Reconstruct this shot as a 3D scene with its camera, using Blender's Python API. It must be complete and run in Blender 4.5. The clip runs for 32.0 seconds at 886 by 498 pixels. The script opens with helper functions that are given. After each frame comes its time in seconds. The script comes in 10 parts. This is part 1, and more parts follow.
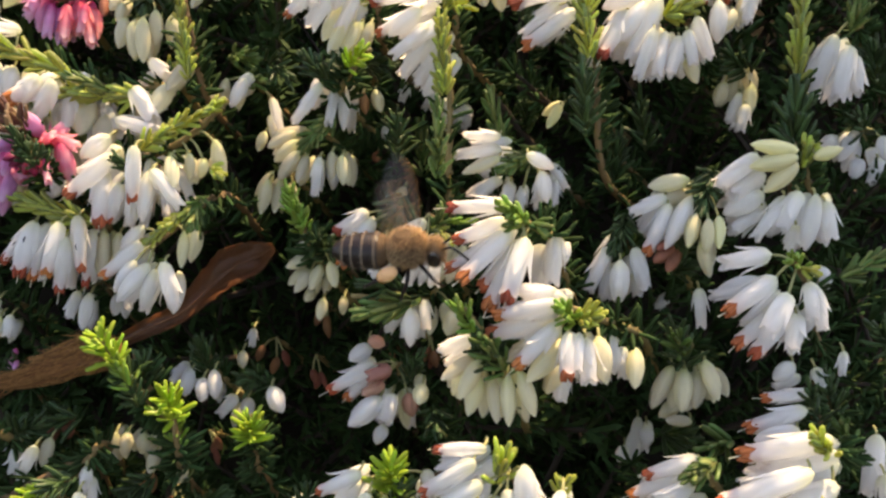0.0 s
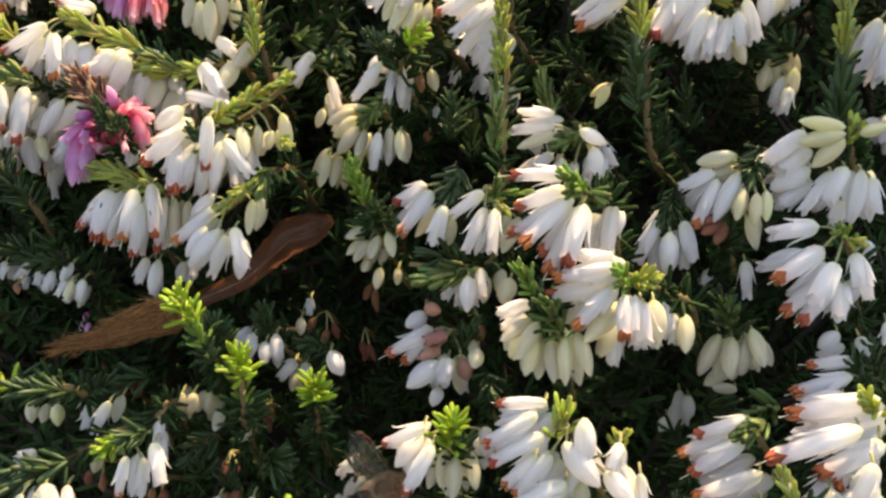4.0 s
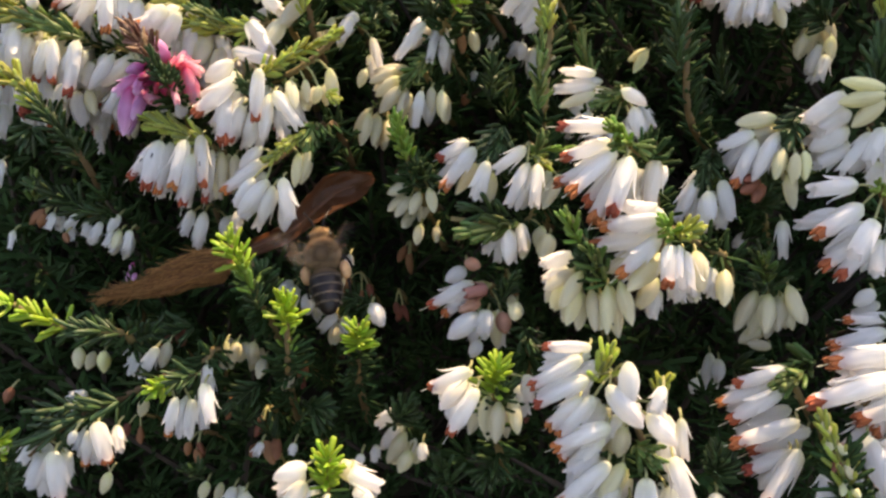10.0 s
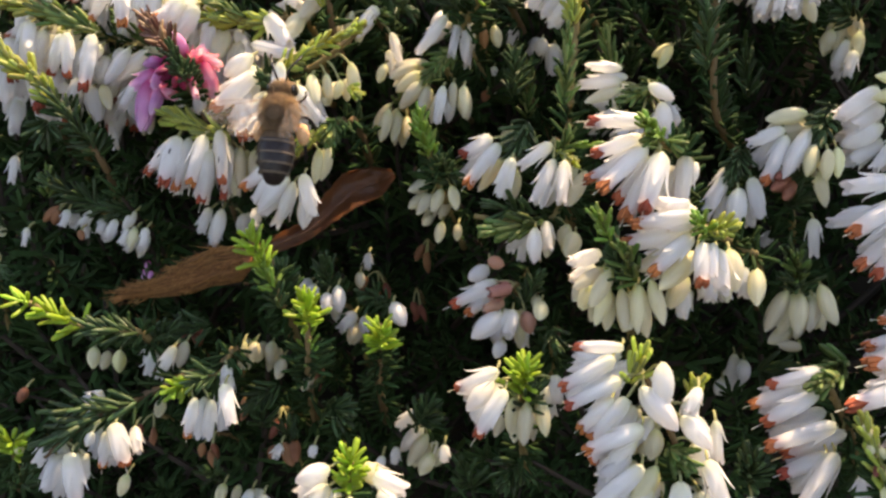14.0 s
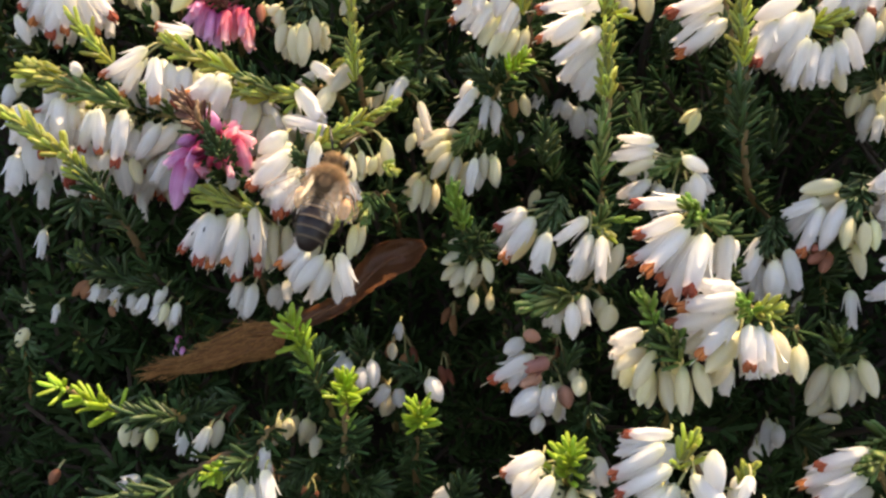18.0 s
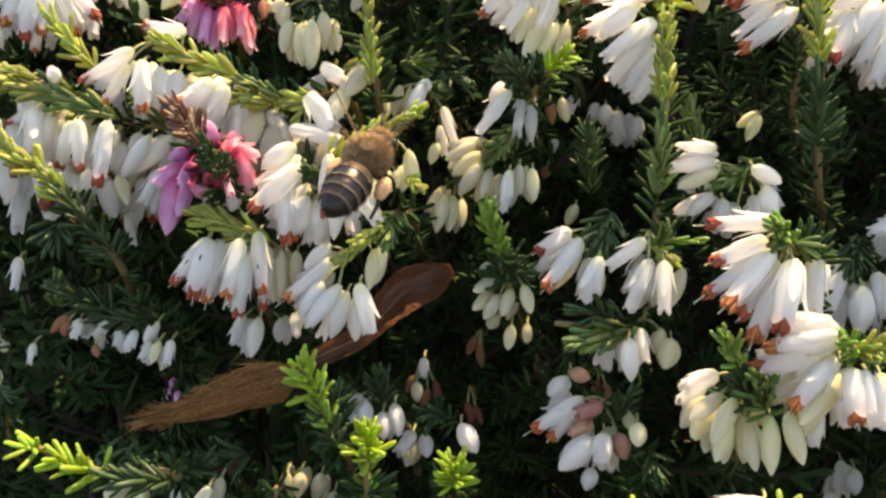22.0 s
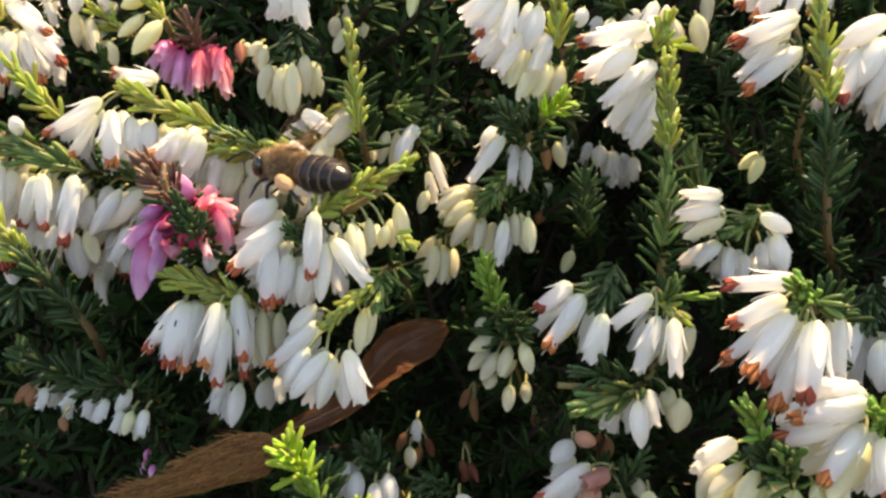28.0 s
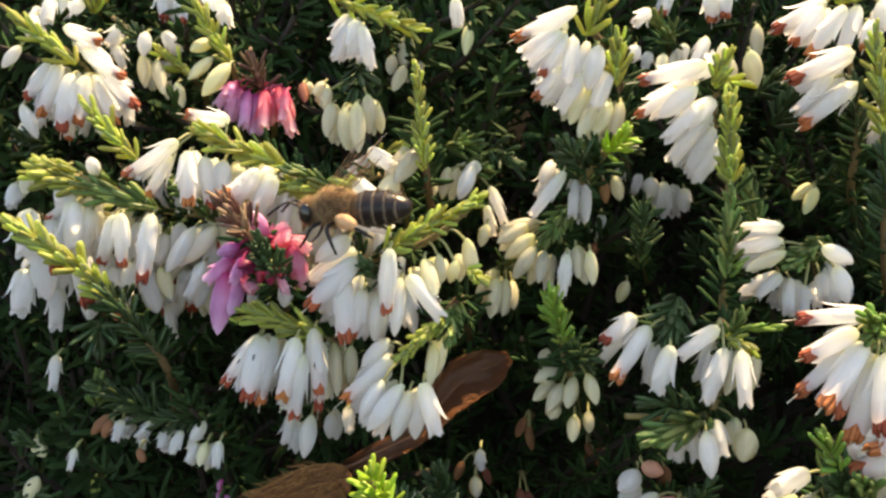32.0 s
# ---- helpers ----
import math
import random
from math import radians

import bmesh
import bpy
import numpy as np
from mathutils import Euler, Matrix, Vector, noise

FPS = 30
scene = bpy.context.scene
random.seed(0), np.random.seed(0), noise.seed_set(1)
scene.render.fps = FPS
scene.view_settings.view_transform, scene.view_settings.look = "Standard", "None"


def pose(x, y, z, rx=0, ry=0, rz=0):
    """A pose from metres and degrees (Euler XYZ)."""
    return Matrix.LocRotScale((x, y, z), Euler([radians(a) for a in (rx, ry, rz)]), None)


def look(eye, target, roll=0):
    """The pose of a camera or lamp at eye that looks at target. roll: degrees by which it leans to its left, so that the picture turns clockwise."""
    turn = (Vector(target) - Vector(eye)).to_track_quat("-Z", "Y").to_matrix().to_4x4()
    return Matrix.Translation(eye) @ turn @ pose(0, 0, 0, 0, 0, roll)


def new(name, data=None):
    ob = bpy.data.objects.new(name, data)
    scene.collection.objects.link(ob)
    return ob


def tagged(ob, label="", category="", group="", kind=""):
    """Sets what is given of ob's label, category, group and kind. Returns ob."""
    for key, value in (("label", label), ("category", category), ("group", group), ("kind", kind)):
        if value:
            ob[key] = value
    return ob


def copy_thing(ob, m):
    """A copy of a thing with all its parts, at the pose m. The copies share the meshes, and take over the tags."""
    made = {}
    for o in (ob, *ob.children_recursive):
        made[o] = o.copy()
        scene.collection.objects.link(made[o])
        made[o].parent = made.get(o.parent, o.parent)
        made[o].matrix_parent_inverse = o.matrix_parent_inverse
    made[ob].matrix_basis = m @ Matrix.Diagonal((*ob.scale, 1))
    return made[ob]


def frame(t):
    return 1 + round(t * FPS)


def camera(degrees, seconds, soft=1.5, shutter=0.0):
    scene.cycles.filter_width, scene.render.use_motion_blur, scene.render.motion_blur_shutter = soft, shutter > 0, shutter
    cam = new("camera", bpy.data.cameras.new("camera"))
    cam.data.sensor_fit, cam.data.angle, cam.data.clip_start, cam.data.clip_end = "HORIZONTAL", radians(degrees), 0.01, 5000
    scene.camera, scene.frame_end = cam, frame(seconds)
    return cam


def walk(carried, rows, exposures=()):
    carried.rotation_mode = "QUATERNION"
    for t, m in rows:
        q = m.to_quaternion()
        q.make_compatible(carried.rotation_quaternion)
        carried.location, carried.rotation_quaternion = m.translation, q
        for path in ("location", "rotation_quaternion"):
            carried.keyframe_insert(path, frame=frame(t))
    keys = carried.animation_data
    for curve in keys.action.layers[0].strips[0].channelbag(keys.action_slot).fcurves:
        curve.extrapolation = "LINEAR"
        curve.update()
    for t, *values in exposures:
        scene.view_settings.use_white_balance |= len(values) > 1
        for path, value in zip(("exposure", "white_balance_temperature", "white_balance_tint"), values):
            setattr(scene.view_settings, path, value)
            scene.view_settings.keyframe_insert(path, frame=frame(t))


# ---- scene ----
cam = camera(58.0, 32.0, soft=2.6, shutter=0.5)
METRES, EYE, TILT, LEAN, TURN = 0.066, 0.30, -20.0, 0.0, 0.0
ROWS = [
    (0.0, 0.0, 0.0, 0.0, 0.0, 0.0, -0.0),
    (0.5, 0.005, -0.0073, 0.0073, -0.02, 0.46, 0.14),
    (1.0, 0.0063, -0.0099, 0.0123, -0.0, 0.7, 0.23),
    (1.5, 0.005, -0.0174, 0.0147, 0.03, 0.86, 0.31),
    (2.0, 0.0015, -0.0246, 0.0092, 0.21, 0.77, 0.28),
    (2.5, -0.0125, -0.0343, 0.0019, 0.39, 0.45, 0.17),
    (3.0, -0.0363, -0.049, -0.0183, 0.68, 0.35, -0.04),
    (3.5, -0.0623, -0.0573, -0.0389, 0.86, 0.11, -0.39),
    (4.0, -0.0782, -0.0642, -0.0607, 1.06, 0.12, -0.73),
    (4.5, -0.087, -0.0711, -0.0755, 1.19, -0.03, -0.94),
    (6.5, -0.1052, -0.0836, -0.1202, 1.36, -0.31, -1.43),
    (7.0, -0.103, -0.0833, -0.1379, 1.39, -0.44, -1.5),
    (7.5, -0.1046, -0.0785, -0.1511, 1.43, -0.59, -1.59),
    (8.0, -0.1074, -0.0806, -0.1531, 1.44, -0.64, -1.65),
    (8.5, -0.1123, -0.0858, -0.1487, 1.5, -0.61, -1.7),
    (9.0, -0.1213, -0.0911, -0.1413, 1.49, -0.61, -1.72),
    (9.5, -0.1321, -0.0989, -0.1372, 1.58, -0.48, -1.72),
    (10.0, -0.1421, -0.0972, -0.1373, 1.63, -0.41, -1.72),
    (10.5, -0.1454, -0.0968, -0.1403, 1.67, -0.34, -1.72),
    (11.0, -0.1483, -0.0905, -0.1437, 1.7, -0.28, -1.71),
    (11.5, -0.1518, -0.0815, -0.1513, 1.69, -0.28, -1.71),
    (12.0, -0.1585, -0.0735, -0.1601, 1.72, -0.36, -1.72),
    (12.5, -0.1662, -0.0678, -0.1632, 1.71, -0.39, -1.77),
    (13.0, -0.1724, -0.0628, -0.1627, 1.68, -0.39, -1.81),
    (13.5, -0.1762, -0.0628, -0.157, 1.71, -0.37, -1.84),
    (14.0, -0.1867, -0.0667, -0.1444, 1.69, -0.35, -1.83),
    (14.5, -0.2087, -0.0717, -0.1267, 1.7, -0.24, -1.86),
    (15.0, -0.2296, -0.0771, -0.1136, 1.66, 0.07, -1.84),
    (15.5, -0.2441, -0.0826, -0.1051, 1.67, 0.41, -1.8),
    (17.5, -0.2668, -0.0735, -0.0571, 1.39, 1.03, -1.34),
    (18.0, -0.2682, -0.0631, -0.0454, 1.35, 1.31, -1.14),
    (18.5, -0.2677, -0.0492, -0.0372, 1.34, 1.39, -1.06),
    (19.0, -0.2719, -0.0279, -0.0315, 1.27, 1.42, -1.07),
    (19.5, -0.2785, -0.001, -0.0197, 1.28, 1.48, -1.04),
    (20.0, -0.2897, 0.0316, -0.004, 1.37, 1.62, -0.91),
    (20.5, -0.2988, 0.0583, 0.0052, 1.37, 1.72, -0.73),
    (21.0, -0.3081, 0.0853, 0.0011, 1.5, 1.85, -0.57),
    (21.5, -0.3218, 0.1142, -0.0051, 1.42, 1.75, -0.49),
    (22.0, -0.3302, 0.1442, -0.0069, 1.37, 1.81, -0.47),
    (22.5, -0.3363, 0.1683, -0.0064, 1.12, 1.89, -0.39),
    (23.0, -0.337, 0.1904, -0.002, 0.85, 1.96, -0.35),
    (23.5, -0.3341, 0.2089, 0.0016, 0.59, 2.04, -0.28),
    (24.0, -0.3342, 0.2229, 0.0052, 0.33, 2.08, -0.18),
    (24.5, -0.3353, 0.2242, 0.0149, 0.14, 2.19, -0.19),
    (25.0, -0.339, 0.2305, 0.0187, -0.02, 2.38, -0.15),
    (25.5, -0.3407, 0.2325, 0.0158, -0.17, 2.32, -0.13),
    (27.5, -0.3535, 0.228, 0.0477, -0.2, 2.99, 0.43),
    (28.0, -0.353, 0.2259, 0.0554, -0.01, 3.35, 0.65),
    (28.5, -0.357, 0.2239, 0.0628, 0.16, 3.65, 0.81),
    (29.0, -0.3602, 0.2196, 0.0696, 0.35, 3.92, 0.96),
    (29.5, -0.3657, 0.2118, 0.0763, 0.59, 4.17, 1.11),
    (30.0, -0.3773, 0.2053, 0.0771, 0.82, 4.42, 1.19),
    (30.5, -0.3933, 0.1976, 0.0797, 1.04, 4.6, 1.2),
    (31.0, -0.4083, 0.1923, 0.0793, 1.15, 4.8, 1.18),
    (31.5, -0.4221, 0.1897, 0.0773, 1.18, 4.86, 1.08),
    (32.0, -0.4359, 0.1882, 0.0741, 1.21, 4.95, 1.05),
]
walk(cam, [(t, pose(0, 0, EYE, TILT, LEAN, TURN) @ pose(METRES * x, METRES * y, METRES * z, 90 + pitch, roll, yaw)) for t, x, y, z, yaw, pitch, roll in ROWS],
     exposures=[(0, 1.62, 8500, 18), (12, 1.62, 8080, 20), (20, 1.70, 8380, 17), (26, 1.79, 8500, 14), (32, 1.80, 8520, 12)])

# ---- world and sun ----
world = bpy.data.worlds.new("sky")
scene.world = world
world.use_nodes = True
SUN_FROM = Vector((0.27, 0.40, 0.875)).normalized()
sky = world.node_tree.nodes.new("ShaderNodeTexSky")
sky.sky_type, sky.sun_disc = "NISHITA", False
sky.sun_elevation = math.asin(SUN_FROM.z)
sky.sun_rotation = math.atan2(SUN_FROM.x, SUN_FROM.y)
background = world.node_tree.nodes["Background"]
background.inputs["Strength"].default_value = 0.15
world.node_tree.links.new(sky.outputs["Color"], background.inputs["Color"])
sun_data = bpy.data.lights.new("sun", "SUN")
sun_data.energy, sun_data.angle, sun_data.color = 3.5, radians(0.5), (1.0, 0.86, 0.60)
sun = new("sun", sun_data)
sun.matrix_world = look(SUN_FROM * 3, (0, 0, 0))

MM = 0.001


# ---- materials ----
def material(name, colour, rough=0.6, vary=0.15, hue=0.0, scale=900.0, thin=0.0, gloss=0.5, island=False, bump=0.0, dark=0.7, blotch=None, foot=None, tip=None, flush=0.28):
    """A node material: colour with grain at two scales, piece-by-piece variation, and light that passes through thin petals and leaves."""
    m = bpy.data.materials.new(name)
    m.use_nodes = True
    nt = m.node_tree
    bsdf = nt.nodes["Principled BSDF"]
    bsdf.inputs["Roughness"].default_value = rough
    bsdf.inputs["Specular IOR Level"].default_value = gloss
    where = nt.nodes.new("ShaderNodeNewGeometry") if island else nt.nodes.new("ShaderNodeObjectInfo")
    rand = where.outputs["Random Per Island" if island else "Random"]
    place = nt.nodes.new("ShaderNodeTexCoord")
    geo = nt.nodes.new("ShaderNodeNewGeometry")
    fine = nt.nodes.new("ShaderNodeTexNoise")
    fine.inputs["Scale"].default_value, fine.inputs["Detail"].default_value = scale, 4.0
    nt.links.new(geo.outputs["Position"], fine.inputs["Vector"])
    broad = nt.nodes.new("ShaderNodeTexNoise")
    broad.inputs["Scale"].default_value = scale * 0.17
    nt.links.new(geo.outputs["Position"], broad.inputs["Vector"])
    hsv = nt.nodes.new("ShaderNodeHueSaturation")
    mix = nt.nodes.new("ShaderNodeMix")
    mix.data_type = "RGBA"
    mix.inputs["A"].default_value = (*colour, 1)
    mix.inputs["B"].default_value = (*(blotch or [c * dark for c in colour]), 1)
    ramp = nt.nodes.new("ShaderNodeMapRange")
    ramp.inputs["From Min"].default_value, ramp.inputs["From Max"].default_value = 0.48, 0.72
    both = nt.nodes.new("ShaderNodeMath")
    both.operation = "ADD"
    half = nt.nodes.new("ShaderNodeMath")
    half.operation, half.inputs[1].default_value = "MULTIPLY", 0.5
    nt.links.new(fine.outputs["Fac"], both.inputs[0])
    nt.links.new(broad.outputs["Fac"], both.inputs[1])
    nt.links.new(both.outputs[0], half.inputs[0])
    nt.links.new(half.outputs[0], ramp.inputs["Value"])
    nt.links.new(ramp.outputs["Result"], mix.inputs["Factor"])
    colour_out = mix.outputs["Result"]
    if foot:  # the petal is greenish at its stalk and flushed at its mouth
        along = nt.nodes.new("ShaderNodeSeparateXYZ")
        nt.links.new(place.outputs["Object"], along.inputs["Vector"])
        for tint, a, b, most in ((foot, flush, 0.0, 0.75 if flush < 0.3 else 1.0), (tip, 0.62, 1.0, 0.6)):
            reach = nt.nodes.new("ShaderNodeMapRange")
            reach.inputs["From Min"].default_value, reach.inputs["From Max"].default_value = a, b
            reach.inputs["To Max"].default_value = most
            nt.links.new(along.outputs["Z"], reach.inputs["Value"])
            more = nt.nodes.new("ShaderNodeMix")
            more.data_type = "RGBA"
            more.inputs["B"].default_value = (*tint, 1)
            nt.links.new(reach.outputs["Result"], more.inputs["Factor"])
            nt.links.new(colour_out, more.inputs["A"])
            colour_out = more.outputs["Result"]
    nt.links.new(colour_out, hsv.inputs["Color"])
    value = nt.nodes.new("ShaderNodeMapRange")
    value.inputs["To Min"].default_value, value.inputs["To Max"].default_value = 1 - vary, 1 + vary
    nt.links.new(rand, value.inputs["Value"])
    nt.links.new(value.outputs["Result"], hsv.inputs["Value"])
    if hue:
        turn = nt.nodes.new("ShaderNodeMapRange")
        turn.inputs["To Min"].default_value, turn.inputs["To Max"].default_value = 0.5 - hue, 0.5 + hue
        nt.links.new(rand, turn.inputs["Value"])
        nt.links.new(turn.outputs["Result"], hsv.inputs["Hue"])
    nt.links.new(hsv.outputs["Color"], bsdf.inputs["Base Color"])
    if bump:
        relief = nt.nodes.new("ShaderNodeBump")
        relief.inputs["Strength"].default_value, relief.inputs["Distance"].default_value = bump, 0.0003
        nt.links.new(fine.outputs["Fac"], relief.inputs["Height"])
        nt.links.new(relief.outputs["Normal"], bsdf.inputs["Normal"])
    if thin:
        through_light = nt.nodes.new("ShaderNodeBsdfTranslucent")
        nt.links.new(hsv.outputs["Color"], through_light.inputs["Color"])
        blend = nt.nodes.new("ShaderNodeMixShader")
        blend.inputs["Fac"].default_value = thin
        nt.links.new(bsdf.outputs["BSDF"], blend.inputs[1])
        nt.links.new(through_light.outputs["BSDF"], blend.inputs[2])
        nt.links.new(blend.outputs["Shader"], nt.nodes["Material Output"].inputs["Surface"])
    return m


PETAL = {
    "w": material("white_petal", (0.92, 0.91, 0.895), 0.36, 0.04, 0.0, 700, 0.66, 0.45, dark=0.95, foot=(0.82, 0.83, 0.62), tip=(0.88, 0.79, 0.76)),
    "c": material("cream_petal", (0.86, 0.82, 0.65), 0.38, 0.08, 0.01, 700, 0.64, 0.45, dark=0.92, foot=(0.72, 0.76, 0.42), tip=(0.90, 0.86, 0.74)),
    "y": material("yellow_bud_skin", (0.86, 0.82, 0.54), 0.5, 0.08, 0.015, 700, 0.5, 0.3, dark=0.9),
    "p": material("magenta_petal", (0.76, 0.36, 0.64), 0.5, 0.12, 0.02, 700, 0.5, 0.3, dark=0.8, foot=(0.52, 0.04, 0.20), tip=(0.88, 0.70, 0.84), flush=0.42),
    "q": material("rose_petal", (0.85, 0.28, 0.40), 0.5, 0.12, 0.02, 700, 0.5, 0.3, blotch=(0.88, 0.6, 0.64), foot=(0.66, 0.03, 0.13), tip=(0.93, 0.76, 0.79), flush=0.45),
    "k": material("crimson_bud_skin", (0.26, 0.012, 0.05), 0.45, 0.25, 0.015, 700, 0.1, 0.4, dark=0.7),
    "s": material("salmon_withered_petal", (0.66, 0.36, 0.26), 0.6, 0.15, 0.02, 700, 0.4, 0.3, dark=0.8),
    "t": material("withered_petal", (0.30, 0.125, 0.07), 0.7, 0.2, 0.02, 700, 0.2, 0.2, dark=0.7),
}
PETAL["n"] = PETAL["y"]
PALE = material("needle_pale_line", (0.26, 0.30, 0.10), 0.6, 0.25, 0.02, 900, 0.3, 0.2)
ANTHER = material("rust_anther", (0.40, 0.105, 0.04), 0.75, 0.25, 0.015, 1500, 0.0, 0.3, dark=0.5)
LEAF = {
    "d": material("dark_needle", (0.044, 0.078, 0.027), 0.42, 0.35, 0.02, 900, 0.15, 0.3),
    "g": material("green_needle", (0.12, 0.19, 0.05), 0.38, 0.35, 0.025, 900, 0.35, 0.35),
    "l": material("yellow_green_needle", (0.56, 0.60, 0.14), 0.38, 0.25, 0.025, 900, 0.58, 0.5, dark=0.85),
    "n": material("lime_needle", (0.36, 0.52, 0.05), 0.4, 0.2, 0.015, 900, 0.4, 0.5, dark=0.8),
    "n2": material("fresh_needle", (0.20, 0.33, 0.05), 0.4, 0.25, 0.02, 900, 0.28, 0.5, dark=0.7),
    "r": material("russet_needle", (0.20, 0.10, 0.06), 0.5, 0.35, 0.03, 900, 0.15, 0.4),
}
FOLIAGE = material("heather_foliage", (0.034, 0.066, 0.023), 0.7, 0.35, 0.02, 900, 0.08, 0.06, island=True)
WOOD = material("heather_stem", (0.21, 0.145, 0.062), 0.7, 0.25, 0.02, 1200, 0.0, 0.3, bump=0.4)
TWIG = material("woody_twig", (0.050, 0.038, 0.030), 0.85, 0.2, 0.0, 1200, 0.0, 0.2, bump=0.5)
STALK = material("flower_stalk", (0.36, 0.35, 0.15), 0.55, 0.25, 0.02, 900, 0.15, 0.4, island=True)
SOIL = material("peaty_soil", (0.019, 0.016, 0.012), 0.95, 0.0, 0.0, 160, 0.0, 0.1, bump=0.8, dark=0.4)
DRY = material("dry_leaf", (0.24, 0.105, 0.052), 0.36, 0.05, 0.0, 420, 0.28, 0.5, bump=0.9, blotch=(0.07, 0.026, 0.014))
FIBRE = material("dry_leaf_fibre", (0.36, 0.17, 0.062), 0.8, 0.6, 0.0, 900, 0.25, 0.2, island=True)
BLACK = material("dark_insect", (0.02, 0.015, 0.02), 0.4, 0.1, 0.0, 3000, 0.0, 0.5)
CRIMSON = material("crimson_stalk", (0.42, 0.03, 0.10), 0.5, 0.2, 0.01, 900, 0.2, 0.4)
FELT = material("dry_leaf_felt", (0.25, 0.105, 0.045), 0.85, 0.05, 0.0, 900, 0.0, 0.1, bump=0.9, blotch=(0.13, 0.065, 0.028))


# ---- mesh helpers ----
def mesh_of(name, bm, mats, smooth=True):
    data = bpy.data.meshes.new(name)
    bm.to_mesh(data)
    bm.free()
    for m in mats if isinstance(mats, (list, tuple)) else [mats]:
        data.materials.append(m)
    if smooth:
        data.polygons.foreach_set("use_smooth", [True] * len(data.polygons))
    return data


def part(name, bm, mats, parent, label=""):
    data = bm if isinstance(bm, bpy.types.Mesh) else mesh_of(name, bm, mats)
    ob = new(name, data)
    ob.parent = parent
    return tagged(ob, label)


def frame_along(way):
    """A rotation whose z axis points along way."""
    return Vector(way).to_track_quat("Z", "Y").to_matrix().to_4x4()


def lathe(bm, rings, seg=12, m=None, mat=0):
    """Rings of (z, radius) round the z axis, as a closed skin where a radius is nought."""
    m = m or Matrix.Identity(4)
    last = None
    for z, r in rings:
        if r < 1e-9:
            row = [bm.verts.new(m @ Vector((0, 0, z)))]
        else:
            row = [bm.verts.new(m @ Vector((r * math.cos(2 * math.pi * i / seg), r * math.sin(2 * math.pi * i / seg), z))) for i in range(seg)]
        if last:
            for i in range(seg):
                a, b = last[i % len(last)], last[(i + 1) % len(last)]
                c, d = row[(i + 1) % len(row)], row[i % len(row)]
                corners = [v for k, v in enumerate((a, b, c, d)) if v not in (a, b, c, d)[:k]]
                if len(corners) > 2:
                    bm.faces.new(corners).material_index = mat
        last = row
    return bm


def tube(bm, points, radii, seg=6, mat=0):
    """A round tube along points, closed at both ends."""
    pts = [Vector(p) for p in points]
    rows = []
    for i, p in enumerate(pts):
        way = pts[min(i + 1, len(pts) - 1)] - pts[max(i - 1, 0)]
        turn = frame_along(way)
        r = radii[i] if isinstance(radii, (list, tuple)) else radii
        rows.append([bm.verts.new(p + turn @ Vector((r * math.cos(2 * math.pi * k / seg), r * math.sin(2 * math.pi * k / seg), 0))) for k in range(seg)])
    for a, b in zip(rows, rows[1:]):
        for k in range(seg):
            bm.faces.new((a[k], a[(k + 1) % seg], b[(k + 1) % seg], b[k])).material_index = mat
    bm.faces.new(rows[0][::-1]).material_index = mat
    bm.faces.new(rows[-1]).material_index = mat
    return bm


def glide(points, steps=5):
    """A smooth line through points."""
    pts = [Vector(p) for p in points]
    pts = [2 * pts[0] - pts[1], *pts, 2 * pts[-1] - pts[-2]]
    line = []
    for i in range(1, len(pts) - 2):
        a, b, c, d = pts[i - 1:i + 3]
        for k in range(steps):
            u = k / steps
            line.append(0.5 * (2 * b + (c - a) * u + (2 * a - 5 * b + 4 * c - d) * u * u + (3 * b - a - 3 * c + d) * u ** 3))
    return line + [pts[-2]]


